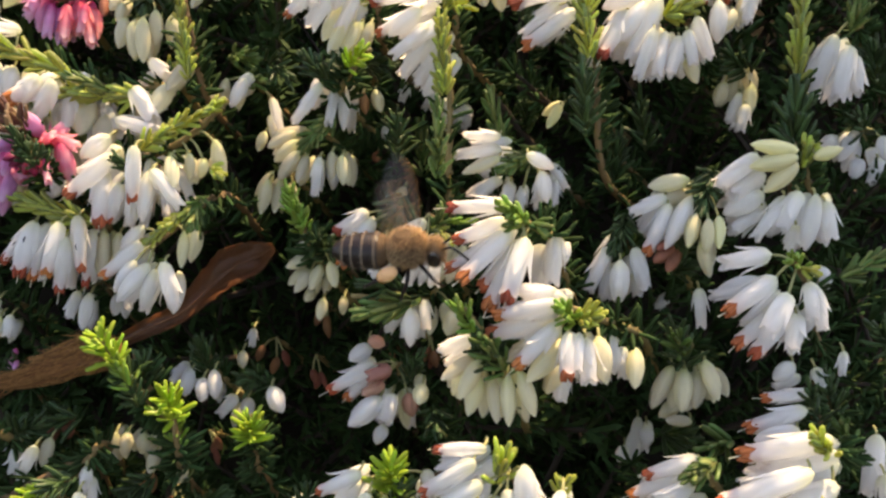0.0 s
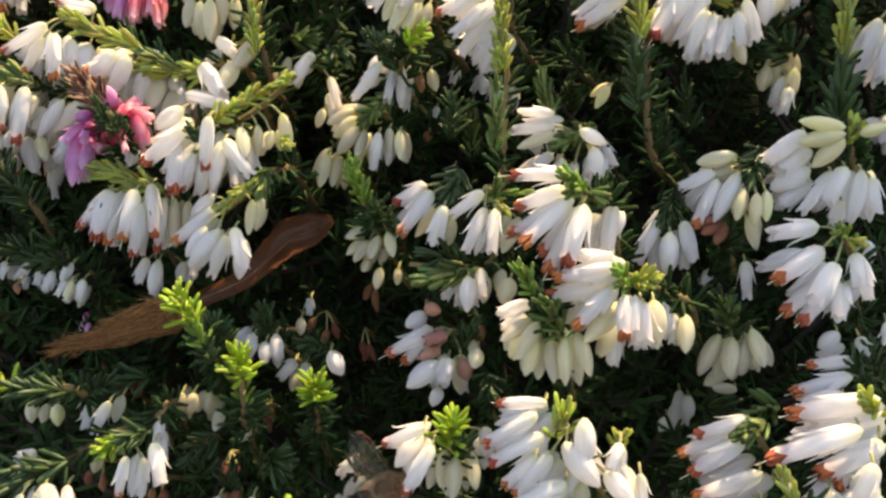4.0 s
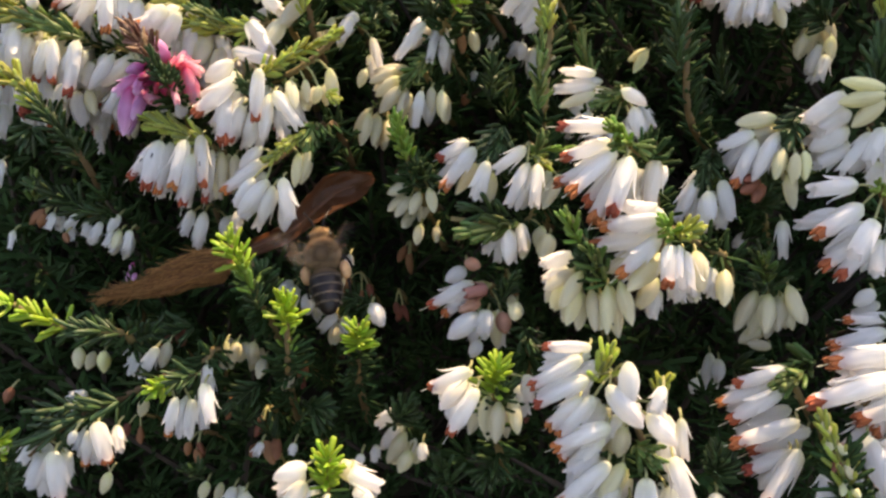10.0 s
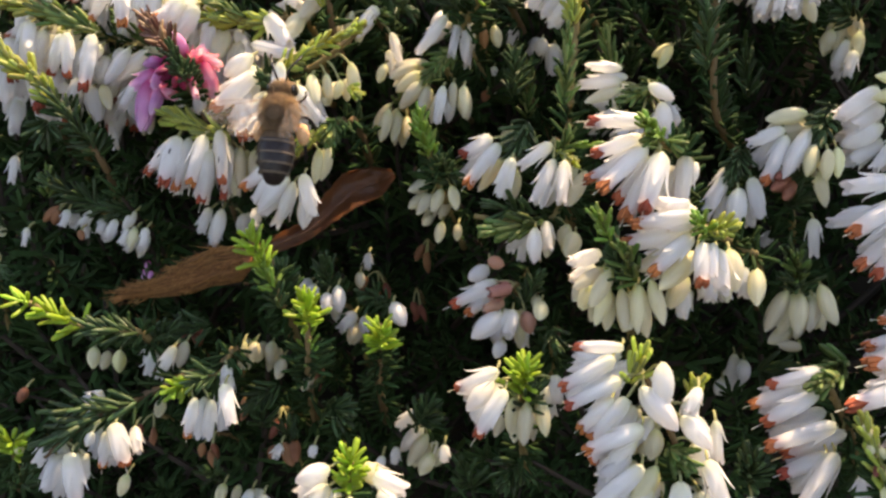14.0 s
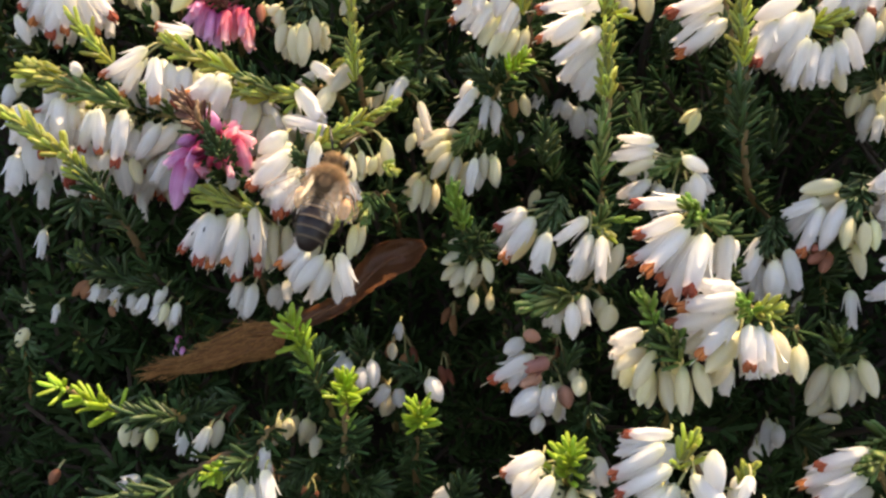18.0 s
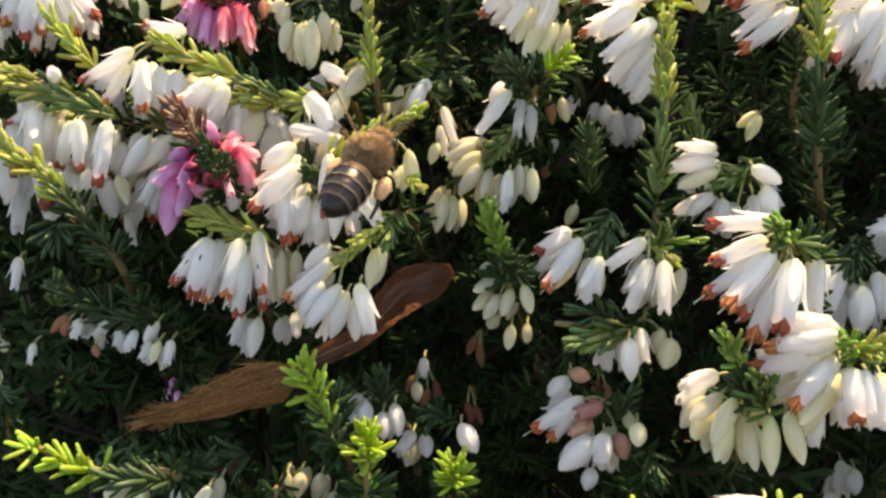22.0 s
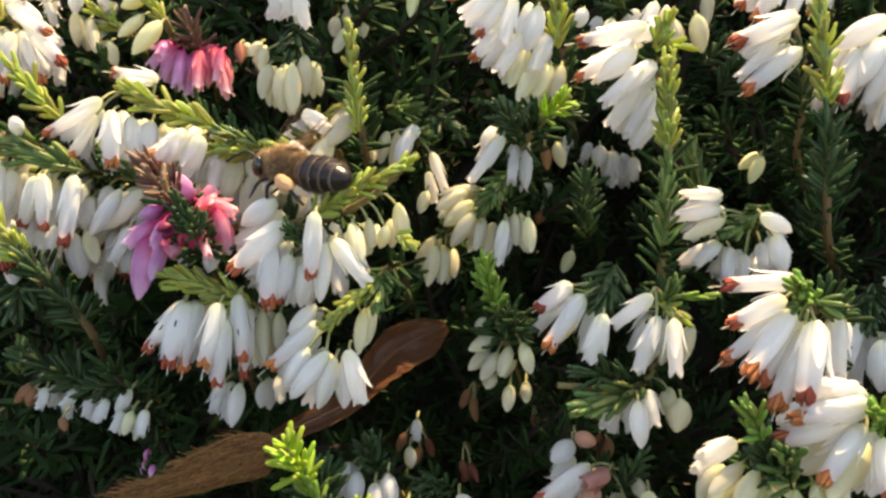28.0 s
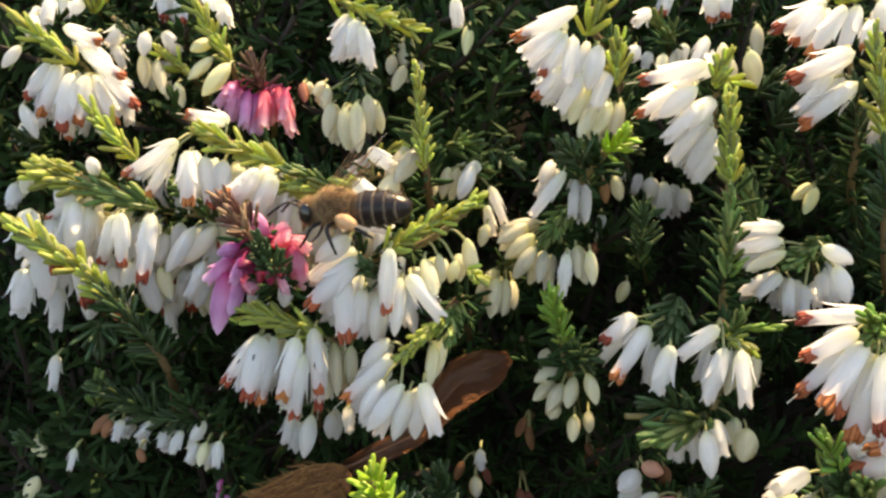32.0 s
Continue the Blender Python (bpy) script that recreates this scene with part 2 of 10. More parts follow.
# ---- the flower bell: corolla, sepals, anthers ----
def bell_mesh(kind, variant):
    """A bell one long and one across, from its stalk at z = 0 to its mouth at z = 1."""
    rng = random.Random(40 + variant)
    bud = kind in "cytnk" or variant == 3
    bm = bmesh.new()
    if bud:
        rings = [(0, 0.07), (0.04, 0.17), (0.12, 0.29), (0.26, 0.39), (0.42, 0.43), (0.60, 0.41), (0.78, 0.32), (0.91, 0.20), (0.99, 0.07)]
    elif variant == 2:
        rings = [(0, 0.10), (0.03, 0.19), (0.09, 0.27), (0.18, 0.31), (0.32, 0.33), (0.50, 0.33), (0.66, 0.31), (0.80, 0.29), (0.88, 0.28)]
    else:
        rings = [(0, 0.11), (0.03, 0.21), (0.08, 0.29), (0.16, 0.33), (0.30, 0.35), (0.48, 0.36), (0.64, 0.35), (0.78, 0.33), (0.86, 0.32)]
    seg, rows = 16, []
    for z, r in rings:
        row = []
        for i in range(seg):
            a = 2 * math.pi * i / seg
            rr = r * (1 + 0.06 * math.cos(4 * a) * min(1, 2 * z)) + rng.uniform(-0.006, 0.006)
            row.append(bm.verts.new((rr * math.cos(a), rr * math.sin(a), z)))
        rows.append(row)
    # four small lobes round the mouth
    for lift, wide in ((0.07, 1.0), (0.13, 1.12)) if not bud else ((0.01, 0.6),):
        row = []
        for i in range(seg):
            a = 2 * math.pi * i / seg
            peak = 1 if bud else (1, 0.72, 0.1, 0.72)[i % 4]
            rr = rings[-1][1] * (wide if bud else 1 + (wide - 1) * peak)
            row.append(bm.verts.new((rr * math.cos(a), rr * math.sin(a), rings[-1][0] + lift * peak)))
        rows.append(row)
    for a, b in zip(rows, rows[1:]):
        for i in range(seg):
            bm.faces.new((a[i], a[(i + 1) % seg], b[(i + 1) % seg], b[i]))
    bm.faces.new(rows[0][::-1])
    if bud:
        bm.faces.new(rows[-1])
    # four pointed sepals, keeled along the middle; on an open bell their tips stand off and curl out
    zs, rs = [p[0] for p in rings], [p[1] for p in rings]
    for s in range(4):
        a0 = math.pi / 4 + s * math.pi / 2 + rng.uniform(-0.12, 0.12)
        reach = rng.uniform(0.86, 0.97) if bud else rng.uniform(0.60, 0.88)
        flare = rng.uniform(0.0, 0.02) if bud else rng.choice((0.08, 0.16, 0.26, 0.42)) * rng.uniform(0.8, 1.2)
        lean, wide = rng.uniform(-0.12, 0.12), rng.uniform(0.60, 0.72) if bud else rng.uniform(0.50, 0.62)
        grid = []
        for k in range(9):
            u = k / 8
            z = -0.01 + reach * u
            half = wide * (0.45 + 0.55 * math.sin(math.pi * min(1, 0.15 + u * 0.95))) * (1 - u ** 3) ** 0.8 + 0.015
            line = []
            for c in (-1, -0.5, 0, 0.5, 1):
                r = float(np.interp(z, zs, rs)) + (0.035 if bud else 0.035 + 0.06 * u) + 0.03 * (1 - abs(c)) * math.sin(math.pi * u) - 0.012 * abs(c) + flare * u ** 3
                a = a0 + lean * u * u + half * c
                line.append(bm.verts.new((r * math.cos(a), r * math.sin(a), z - flare * 0.35 * u ** 6)))
            grid.append(line)
        for p, q in zip(grid, grid[1:]):
            for c in range(4):
                bm.faces.new((p[c], p[c + 1], q[c + 1], q[c]))
    return mesh_of("flower", bm, PETAL[kind])


def anther_mesh(variant):
    """A tight collar of eight stubby rust-brown anthers at the mouth, with the pale style beyond them."""
    rng = random.Random(70 + variant)
    bm = bmesh.new()
    for i in range(8):
        a = 2 * math.pi * i / 8 + rng.uniform(-0.15, 0.15)
        r = rng.uniform(0.15, 0.21)
        m = Matrix.Translation((r * math.cos(a), r * math.sin(a), 0.85)) @ pose(0, 0, 0, rng.uniform(-9, 9), rng.uniform(-9, 9))
        reach = rng.uniform(0.19, 0.26)
        lathe(bm, [(0, 0.07), (reach * 0.4, 0.098), (reach * 0.8, 0.09), (reach, 0.035)], 6, m)
    lathe(bm, [(0.85, 0.16), (1.03, 0.15), (1.05, 0.0)], 8)
    tube(bm, [(0, 0, 0.85), (0.02, 0.0, 1.08), (0.04, 0.02, rng.uniform(1.13, 1.30))], [0.020, 0.018, 0.028], 5, 1)
    return mesh_of("anther_tuft", bm, [ANTHER, PETAL["c"]])


BELLS = {k: [bell_mesh(k, v) for v in range(4)] for k in PETAL}
ANTHERS = [anther_mesh(v) for v in range(3)]


def needle_mesh(kind, variant):
    """A needle leaf one long: narrow, blunt, grooved and slightly bent."""
    rng = random.Random(90 + variant)
    bm = bmesh.new()
    wide = {"n": 0.118, "n2": 0.120, "l": 0.138, "g": 0.122}.get(kind, 0.108)
    bend = rng.uniform(0.0, 0.24)
    rows = []
    for z, r in ((0, 0.45), (0.12, 0.85), (0.5, 1.0), (0.85, 0.9), (0.96, 0.55)):
        cx = bend * z * z
        rows.append([bm.verts.new((cx + wide * r * 0.75 * math.cos(a), wide * r * math.sin(a), z)) for a in (0.0, 1.26, 2.51, 3.77, 5.03)])
    for a, b in zip(rows, rows[1:]):
        for i in range(5):
            bm.faces.new((a[i], a[(i + 1) % 5], b[(i + 1) % 5], b[i])).material_index = 1 if i == 2 and a is not rows[0] else 0
    tip = bm.verts.new((bend, 0, 1.0))
    for i in range(5):
        bm.faces.new((rows[-1][i], rows[-1][(i + 1) % 5], tip))
    return mesh_of("needle", bm, [LEAF[kind], PALE if kind in "gl" else LEAF[kind]])


NEEDLES = {k: [needle_mesh(k, v) for v in range(4)] for k in LEAF}
STEM_TIPS = {}
dice = random.Random(11)


def sprig(name, label, category, line):
    """A heather sprig or shoot: an Empty at the foot of its stem, and the stem along line, in millimetres."""
    pts = [Vector(p) * MM for p in line]
    foot = new(name)
    foot.location, foot.empty_display_size = pts[0], 0.005
    tagged(foot, label, category, "heather shoots" if name == "heather_shoot" else "flowering heather sprigs")
    way = glide([p - pts[0] for p in pts], 5)
    n = len(way)
    bm = tube(bmesh.new(), way, [0.0006 - 0.00028 * i / (n - 1) for i in range(n)], 7)
    for i in range(2, n - 1):  # leaf scars
        p = way[i] + Vector((dice.uniform(-1, 1), dice.uniform(-1, 1), dice.uniform(-1, 1))) * 0.0005
        lathe(bm, [(-0.0003, 0), (0, 0.0003), (0.0004, 0)], 5, Matrix.Translation(p))
    part("stem", bm, WOOD, foot)
    STEM_TIPS[foot] = way
    low = bmesh.new()
    for i in range(70):  # the dark needles low on the stem
        k = dice.uniform(0, n * 0.62)
        p = way[int(k)].lerp(way[min(int(k) + 1, n - 1)], k % 1)
        axis = frame_along(way[min(int(k) + 1, n - 1)] - way[int(k)])
        turn, lean = dice.uniform(0, 6.283), radians(dice.uniform(40, 75))
        out = axis.to_3x3() @ Vector((math.sin(lean) * math.cos(turn), math.sin(lean) * math.sin(turn), math.cos(lean)))
        size = dice.uniform(0.0026, 0.0042)
        lathe(low, [(0, 0.00016), (size * 0.5, 0.0003), (size * 0.9, 0.00024), (size, 0)], 4, Matrix.Translation(p) @ frame_along(out))
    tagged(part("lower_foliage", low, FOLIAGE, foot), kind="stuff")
    return foot


def bell(s, top, mouth, wide, kind):
    """One bell of the sprig s, hanging from top to mouth on its own thin stalk; with an o in kind its anthers stand out."""
    a, b = Vector(top) * MM - s.location, Vector(mouth) * MM - s.location
    v = dice.choice((0, 1, 2)) if "o" in kind else dice.randrange(4)
    ob = part("flower", BELLS[kind[0]][v], None, s)
    r = wide * MM
    long = max((b - a).length, r * 1.15)
    turn = Matrix.Translation(a) @ frame_along(b - a) @ pose(0, 0, 0, 0, 0, dice.uniform(0, 360))
    ob.matrix_basis = turn @ Matrix.Diagonal((r, r, long, 1))
    if "o" in kind:
        part("anther_tuft", ANTHERS[dice.randrange(3)], None, ob, "rust-brown anthers")
    if "x" in kind:  # a bell in the thick of the cluster, its stalk out of sight
        return ob
    near = min(STEM_TIPS[s], key=lambda p: (p - a).length + 0.3 * abs((p - a).z))
    reach = a - near
    if reach.length > 0.004:
        near = a + Vector((0.0002, 0.0016, 0.0003))
    mid = (near + a) / 2 + Vector((0, 0, 0.0003 if reach.length < 0.004 else 0.0001))
    part("flower_stalk", tube(bmesh.new(), glide([near, mid, a + (b - a).normalized() * 0.0004], 3), 0.0002 if kind[0] in "pq" else 0.00016, 5), CRIMSON if kind[0] in "pq" else STALK, s)
    return ob


def speck(flower, up):
    """A tiny dark insect on a bell, on the side turned to the open."""
    m = flower.matrix_basis.to_3x3()
    out = m.inverted() @ Vector((0, -1, 0.3))
    out = Vector((out.x, out.y, 0)).normalized()
    across, along = 0.07, 0.07
    bm = lathe(bmesh.new(), [(-along, 0), (-along * 0.5, across * 0.7), (0, across), (along * 0.6, across * 0.6), (along, 0)], 8, Matrix.Translation((out.x * 0.46, out.y * 0.46, up)) @ Matrix.Diagonal((0.55, 0.55, 1, 1)))
    part("speck", bm, BLACK, flower, "tiny dark insect")


def tuft(s, low, high, count, long, kind):
    """Needles set round the stretch from low to high of the sprig s, closing up towards its tip."""
    a, b = Vector(low) * MM - s.location, Vector(high) * MM - s.location
    axis = frame_along(b - a)
    span = (b - a).length
    up = (b - a).normalized()
    young = kind in ("n", "n2")
    for i in range(count):
        u = (i + dice.random()) / count
        turn = i * 2.39996 + dice.uniform(-0.6, 0.6)
        lean = radians((66 - 26 * u if kind == "n" else 44 - 22 * u if young else (38 if kind in "lg" else 54) - (24 if kind in "lg" else 36) * u ** 1.5) + dice.uniform(-20, 20))
        way = axis.to_3x3() @ Vector((math.sin(lean) * math.cos(turn), math.sin(lean) * math.sin(turn), math.cos(lean)))
        at = a + (b - a) * (u * (1 - 0.45 * long * MM / max(span, 0.004))) + way * 0.0003
        size = long * MM * (dice.uniform(0.8, 1.5) if kind == "n" else dice.uniform(0.6, 1.1)) * (1 - 0.25 * u ** 3)
        inward = (up - way * up.dot(way)).normalized()  # needles bend towards the tip
        turned = Matrix((inward, way.cross(inward), way)).transposed().to_4x4() @ pose(0, 0, 0, 0, 0, dice.uniform(-50, 50))
        ob = part("needle", NEEDLES[kind][dice.randrange(4)], None, s)
        wide = max(size, 0.0024)
        ob.matrix_basis = Matrix.Translation(at) @ turned @ Matrix.Diagonal((wide, wide, size, 1))


# ---- the ground: level, rising into a bank under the heather ----
def ground_height(x, y):
    x, y = max(-9.0, min(9.0, x)), max(-9.0, min(9.0, y))
    rise = 0.305 * (0.5 + 0.5 * math.tanh((y - 0.190) / 0.044))
    fade = math.exp(-(x / 1.1) ** 4) * math.exp(-(max(0, y - 0.5) / 0.5) ** 2)
    return rise * fade + 0.012 * noise.noise(Vector((x * 20, y * 20, 0))) * math.exp(-(x * x + y * y))


def ground():
    bm = bmesh.new()
    xs = [-3000, -300, -30, -4, -1.6, -1.0, -0.6] + [-0.4 + 0.02 * i for i in range(41)] + [0.6, 1.0, 1.6, 4, 30, 300, 3000]
    ys = [-3000, -300, -30, -4, -1.5, -0.6, -0.3] + [-0.1 + 0.0125 * i for i in range(41)] + [0.5, 0.7, 0.9, 1.2, 2, 4, 30, 300, 3000]
    rows = [[bm.verts.new((x, y, ground_height(x, y))) for x in xs] for y in ys]
    for a, b in zip(rows, rows[1:]):
        for i in range(len(xs) - 1):
            bm.faces.new((a[i], a[i + 1], b[i + 1], b[i]))
    tagged(new("ground", mesh_of("ground", bm, SOIL)), "dark peaty soil bank under the heather", "soil", kind="structure")


ground()

# the camera's own plane of view at the start, for setting out what lies behind the sprigs
AHEAD, UPWARD, EYE_AT = Vector((0, math.cos(radians(20)), -math.sin(radians(20)))), Vector((0, math.sin(radians(20)), math.cos(radians(20)))), Vector((0, 0, EYE))


def depth_place(across, up, depth):
    return EYE_AT + Vector((1, 0, 0)) * across + UPWARD * up + AHEAD * depth


# ---- dark shoots that fill the depth of the bush ----
def shoot_mesh(variant, needles=90, tall=0.034):
    rng = random.Random(200 + variant)
    bm = bmesh.new()
    line = glide([(0, 0, 0), (rng.uniform(-0.003, 0.003), rng.uniform(-0.003, 0.003), tall * 0.5), (rng.uniform(-0.004, 0.004), rng.uniform(-0.004, 0.004), tall)], 6)
    tube(bm, line, [0.0006 - 0.0003 * i / (len(line) - 1) for i in range(len(line))], 5, 1)
    for i in range(needles):
        u = (i + rng.random()) / needles
        p = line[min(int(u * (len(line) - 1)), len(line) - 1)]
        turn, lean = i * 2.39996, radians(75 - 48 * u ** 2 + rng.uniform(-12, 12))
        way = Vector((math.sin(lean) * math.cos(turn), math.sin(lean) * math.sin(turn), math.cos(lean)))
        size = rng.uniform(0.0028, 0.0046)
        skin = [(0, 0.00016), (size * 0.5, 0.00031), (size * 0.9, 0.00024), (size, 0)] if needles > 60 else [(0, 0.0003), (size * 0.8, 0.0004), (size, 0)]
        lathe(bm, skin, 4 if needles > 60 else 3, Matrix.Translation(p + Vector((0, 0, (u * 7 % 1) * 0.003))) @ frame_along(way))
    return bm


SHOOTS = [mesh_of("shoot", shoot_mesh(v), [FOLIAGE, TWIG]) for v in range(6)]
DEEP_STEM = mesh_of("shoot_stem", tube(bmesh.new(), [(0, 0, -0.012), (0.001, 0, 0.012), (0, 0, 0.03)], [0.0007, 0.0006, 0.0003], 6), TWIG)


def deep_shoots():
    rng = random.Random(77)
    base = []
    for m in SHOOTS:
        foot = tagged(new("heather_shoot"), "dark green heather shoot filling the bush, some added out of view for shade", "heather shoot", "shaded heather shoots")
        part("stem", DEEP_STEM, None, foot)
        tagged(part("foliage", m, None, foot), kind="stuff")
        base.append(foot)
    count = 0
    for row in range(13):
        for col in range(21):
            across = -0.118 + col * 0.0105 + rng.uniform(-0.005, 0.005)
            up = -0.072 + row * 0.0105 + rng.uniform(-0.005, 0.005)
            depth = 0.115 + 0.045 * rng.random() ** 1.3
            crowded = across < 0.004 and up > -0.006  # behind the crowded clusters the shoots stand further back and upright
            if crowded:
                depth += 0.024
            if up < -0.008 and across < 0.004:
                depth += 0.034
            p = depth_place(across, up - 0.014, depth + 0.012)
            way = Vector((rng.uniform(-0.7, 0.7), rng.uniform(-0.1, 0.5) if crowded else rng.uniform(-0.75, 0.1), rng.uniform(0.35, 1.0)))
            m = Matrix.Translation(p) @ frame_along(way) @ pose(0, 0, 0, 0, 0, rng.uniform(0, 360))
            k = count % 6
            if count < 6:
                base[k].matrix_basis = m
            else:
                copy_thing(base[k], m)
            count += 1
    for i in range(16):  # unseen shoots added above the view at the right, to dapple the sprigs with shade
        y = rng.uniform(0.106, 0.140)
        p = Vector((rng.uniform(0.046, 0.080), y, 0.306 + 0.10 * (y - 0.098) + rng.uniform(0, 0.024)))
        copy_thing(base[i % 6], Matrix.Translation(p) @ frame_along((rng.uniform(-0.5, 0.3), rng.uniform(-0.5, 0.3), 1)) @ pose(0, 0, 0, 0, 0, rng.uniform(0, 360)))


deep_shoots()


def bush_cover():
    """The rest of the heather round about, which no one could count, and an added roof of shoots for shade."""
    rng = random.Random(78)
    verts, faces, mats = [], [], []
    coarse = [mesh_of("shoot", shoot_mesh(v + 20, 56), [FOLIAGE, TWIG]) for v in range(6)]
    sources = [([v.co.copy() for v in m.vertices], [(tuple(p.vertices), p.material_index) for p in m.polygons]) for m in coarse]
    placed = 0
    while placed < 520:  # a second, deeper layer behind the shoots, seen only through the gaps
        m = Matrix.Translation(depth_place(rng.uniform(-0.15, 0.13), rng.uniform(-0.11, 0.075), rng.uniform(0.145, 0.185)))
        m = m @ frame_along((rng.uniform(-0.8, 0.8), rng.uniform(-0.8, 0.2), rng.uniform(0.2, 1))) @ Matrix.Diagonal((1.25, 1.25, 1.25, 1))
        co, fs = sources[rng.randrange(6)]
        start = len(verts)
        verts += [m @ v for v in co]
        faces += [tuple(start + i for i in f) for f, _ in fs]
        mats += [k for _, k in fs]
        placed += 1
    while placed < 1000:  # a roof of shoots added over the bush to keep sun off its inside
        x, y = rng.uniform(-0.19, 0.17), rng.uniform(0.146, 0.27)
        m = Matrix.Translation((x, y, 0.285 + rng.random() * (0.012 + max(0, y - 0.15) * 0.7)))
        m = m @ frame_along((rng.uniform(-0.9, 0.9), rng.uniform(-0.8, 0.3), rng.uniform(0.1, 0.8))) @ Matrix.Diagonal((1.2, 1.2, 1.0, 1))
        co, fs = sources[rng.randrange(6)]
        start = len(verts)
        verts += [m @ v for v in co]
        faces += [tuple(start + i for i in f) for f, _ in fs]
        mats += [k for _, k in fs]
        placed += 1
    while placed < 3700:
        x, y = rng.gauss(0, 0.34), rng.uniform(0.10, 1.2)
        if math.hypot(x / 0.85, (y - 0.45) / 0.62) > 1 + 0.35 * noise.noise(Vector((x * 5, y * 5, 2))):
            continue
        z = ground_height(x, y)
        if -0.13 < x < 0.12 and y < 0.215:
            continue
        if z < 0.02:
            continue
        co, fs = sources[rng.randrange(6)]
        size = rng.uniform(1.0, 1.4) * (1 + 0.7 * min(1, max(0, abs(x) - 0.15) / 0.5 + max(0, y - 0.35)))
        m = Matrix.Translation((x, y, z - 0.004)) @ frame_along((rng.uniform(-0.5, 0.5), rng.uniform(-0.9, 0.1), 1)) @ Matrix.Diagonal((size, size, size, 1))
        start = len(verts)
        verts += [m @ v for v in co]
        faces += [tuple(start + i for i in f) for f, _ in fs]
        mats += [k for _, k in fs]
        placed += 1
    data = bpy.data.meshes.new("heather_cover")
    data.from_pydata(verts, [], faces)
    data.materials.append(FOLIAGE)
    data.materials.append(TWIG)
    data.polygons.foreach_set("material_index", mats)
    tagged(new("heather_cover", data), "dense dark green heather foliage over the bank, with an added shade roof", "heather", kind="stuff")


bush_cover()


# ---- the dry leaf caught in the heather ----
def dry_leaf():
    """A felted roll at the stalk end, and beyond its neck the hollow red-brown blade with a torn, curled rim."""
    rng = random.Random(5)
    roll = glide([Vector(p) * MM for p in ((-59.2, 91.2, 247.8), (-54.4, 91.0, 249.0), (-49.8, 91.1, 250.7), (-45.8, 91.2, 252.4), (-42.8, 91.4, 253.0), (-41.2, 91.5, 253.0))], 7)
    thick = [0.3, 1.0, 1.75, 2.15, 2.0, 1.0]
    leaf = new("dry_leaf")
    leaf.location = roll[0]
    tagged(leaf, "curled dry brown leaf with frayed edge caught among the sprigs", "dead leaf")
    n, seg, bm, rows = len(roll), 40, bmesh.new(), []
    for i, p in enumerate(roll):
        u = i / (n - 1)
        half = float(np.interp(u * 5, range(6), thick)) * MM
        way = (roll[min(i + 1, n - 1)] - roll[max(i - 1, 0)]).normalized()
        side = AHEAD.cross(way).normalized()
        row = []
        for k in range(seg):
            a = 2 * math.pi * k / seg
            ridge = 1 + 0.30 * noise.noise(Vector((math.cos(a) * 7, math.sin(a) * 7, u * 1.6))) + 0.12 * noise.noise(Vector((math.cos(a) * 16, math.sin(a) * 16, u * 3))) + 0.12 * noise.noise(Vector((math.cos(a) * 1.5, math.sin(a) * 1.5, u * 6)))
            row.append(bm.verts.new(p - roll[0] + (side * math.cos(a) + AHEAD * 0.75 * math.sin(a)) * half * ridge))
        rows.append(row)
    for a, b in zip(rows, rows[1:]):
        for k in range(seg):
            bm.faces.new((a[k], a[(k + 1) % seg], b[(k + 1) % seg], b[k]))
    bm.faces.new(rows[0][::-1])
    bm.faces.new(rows[-1])
    spots = [[v.co.copy() for v in row] for row in rows]
    part("rolled_base", bm, FELT, leaf, "tan felted roll")
    felt, frayed = bmesh.new(), bmesh.new()
    for _ in range(1300):  # felted fibres lying along the roll
        i, k = rng.randrange(0, n - 6), rng.randrange(seg)
        run = range(i, min(i + rng.randrange(4, 10), n - 2))
        drift = rng.uniform(-0.5, 0.5)
        if len(run) > 2:
            line = []
            for j in run:
                q = spots[j][int(k + drift * (j - i)) % seg]
                out = (q - (roll[j] - roll[0])).normalized()
                line.append(q + out * rng.uniform(0.00003, 0.0003))
            tube(felt, line, rng.uniform(0.00002, 0.000065), 3)
    tagged(part("felt", felt, FIBRE, leaf, "tan felted fibres"), kind="stuff")
    for i in range(220):  # loose fibres at the tip and along the upper edge
        j = rng.randrange(0, 7) if i % 2 else rng.randrange(4, n - 8)
        k = rng.randrange(seg) if i % 2 else int(rng.gauss(seg / 2, 4)) % seg
        q = spots[j][k]
        out = (q - (roll[j] - roll[0])).normalized()
        way = (roll[j + 1] - roll[j]).normalized()
        mid = q - way * rng.uniform(0.0005, 0.0016) + out * rng.uniform(0.0001, 0.0006)
        tube(frayed, [q, mid, mid - way * rng.uniform(0.0004, 0.0022) + out * rng.uniform(-0.0002, 0.0009)], [0.00005, 0.00004, 0.00002], 4)
    part("frayed_edge", frayed, FIBRE, leaf)
    line = glide([Vector(p) * MM for p in ((-42.3, 94.1, 252.9), (-38.1, 94.7, 254.8), (-34.2, 95.4, 256.6), (-31.4, 97.4, 259.0), (-28.5, 99.2, 261.3), (-25.3, 100.7, 262.3), (-23.0, 101.6, 263.3))], 7)
    halves = [0.9, 1.25, 1.3, 1.9, 2.6, 2.3, 0.7]
    n, cols, bm, rows = len(line), 26, bmesh.new(), []
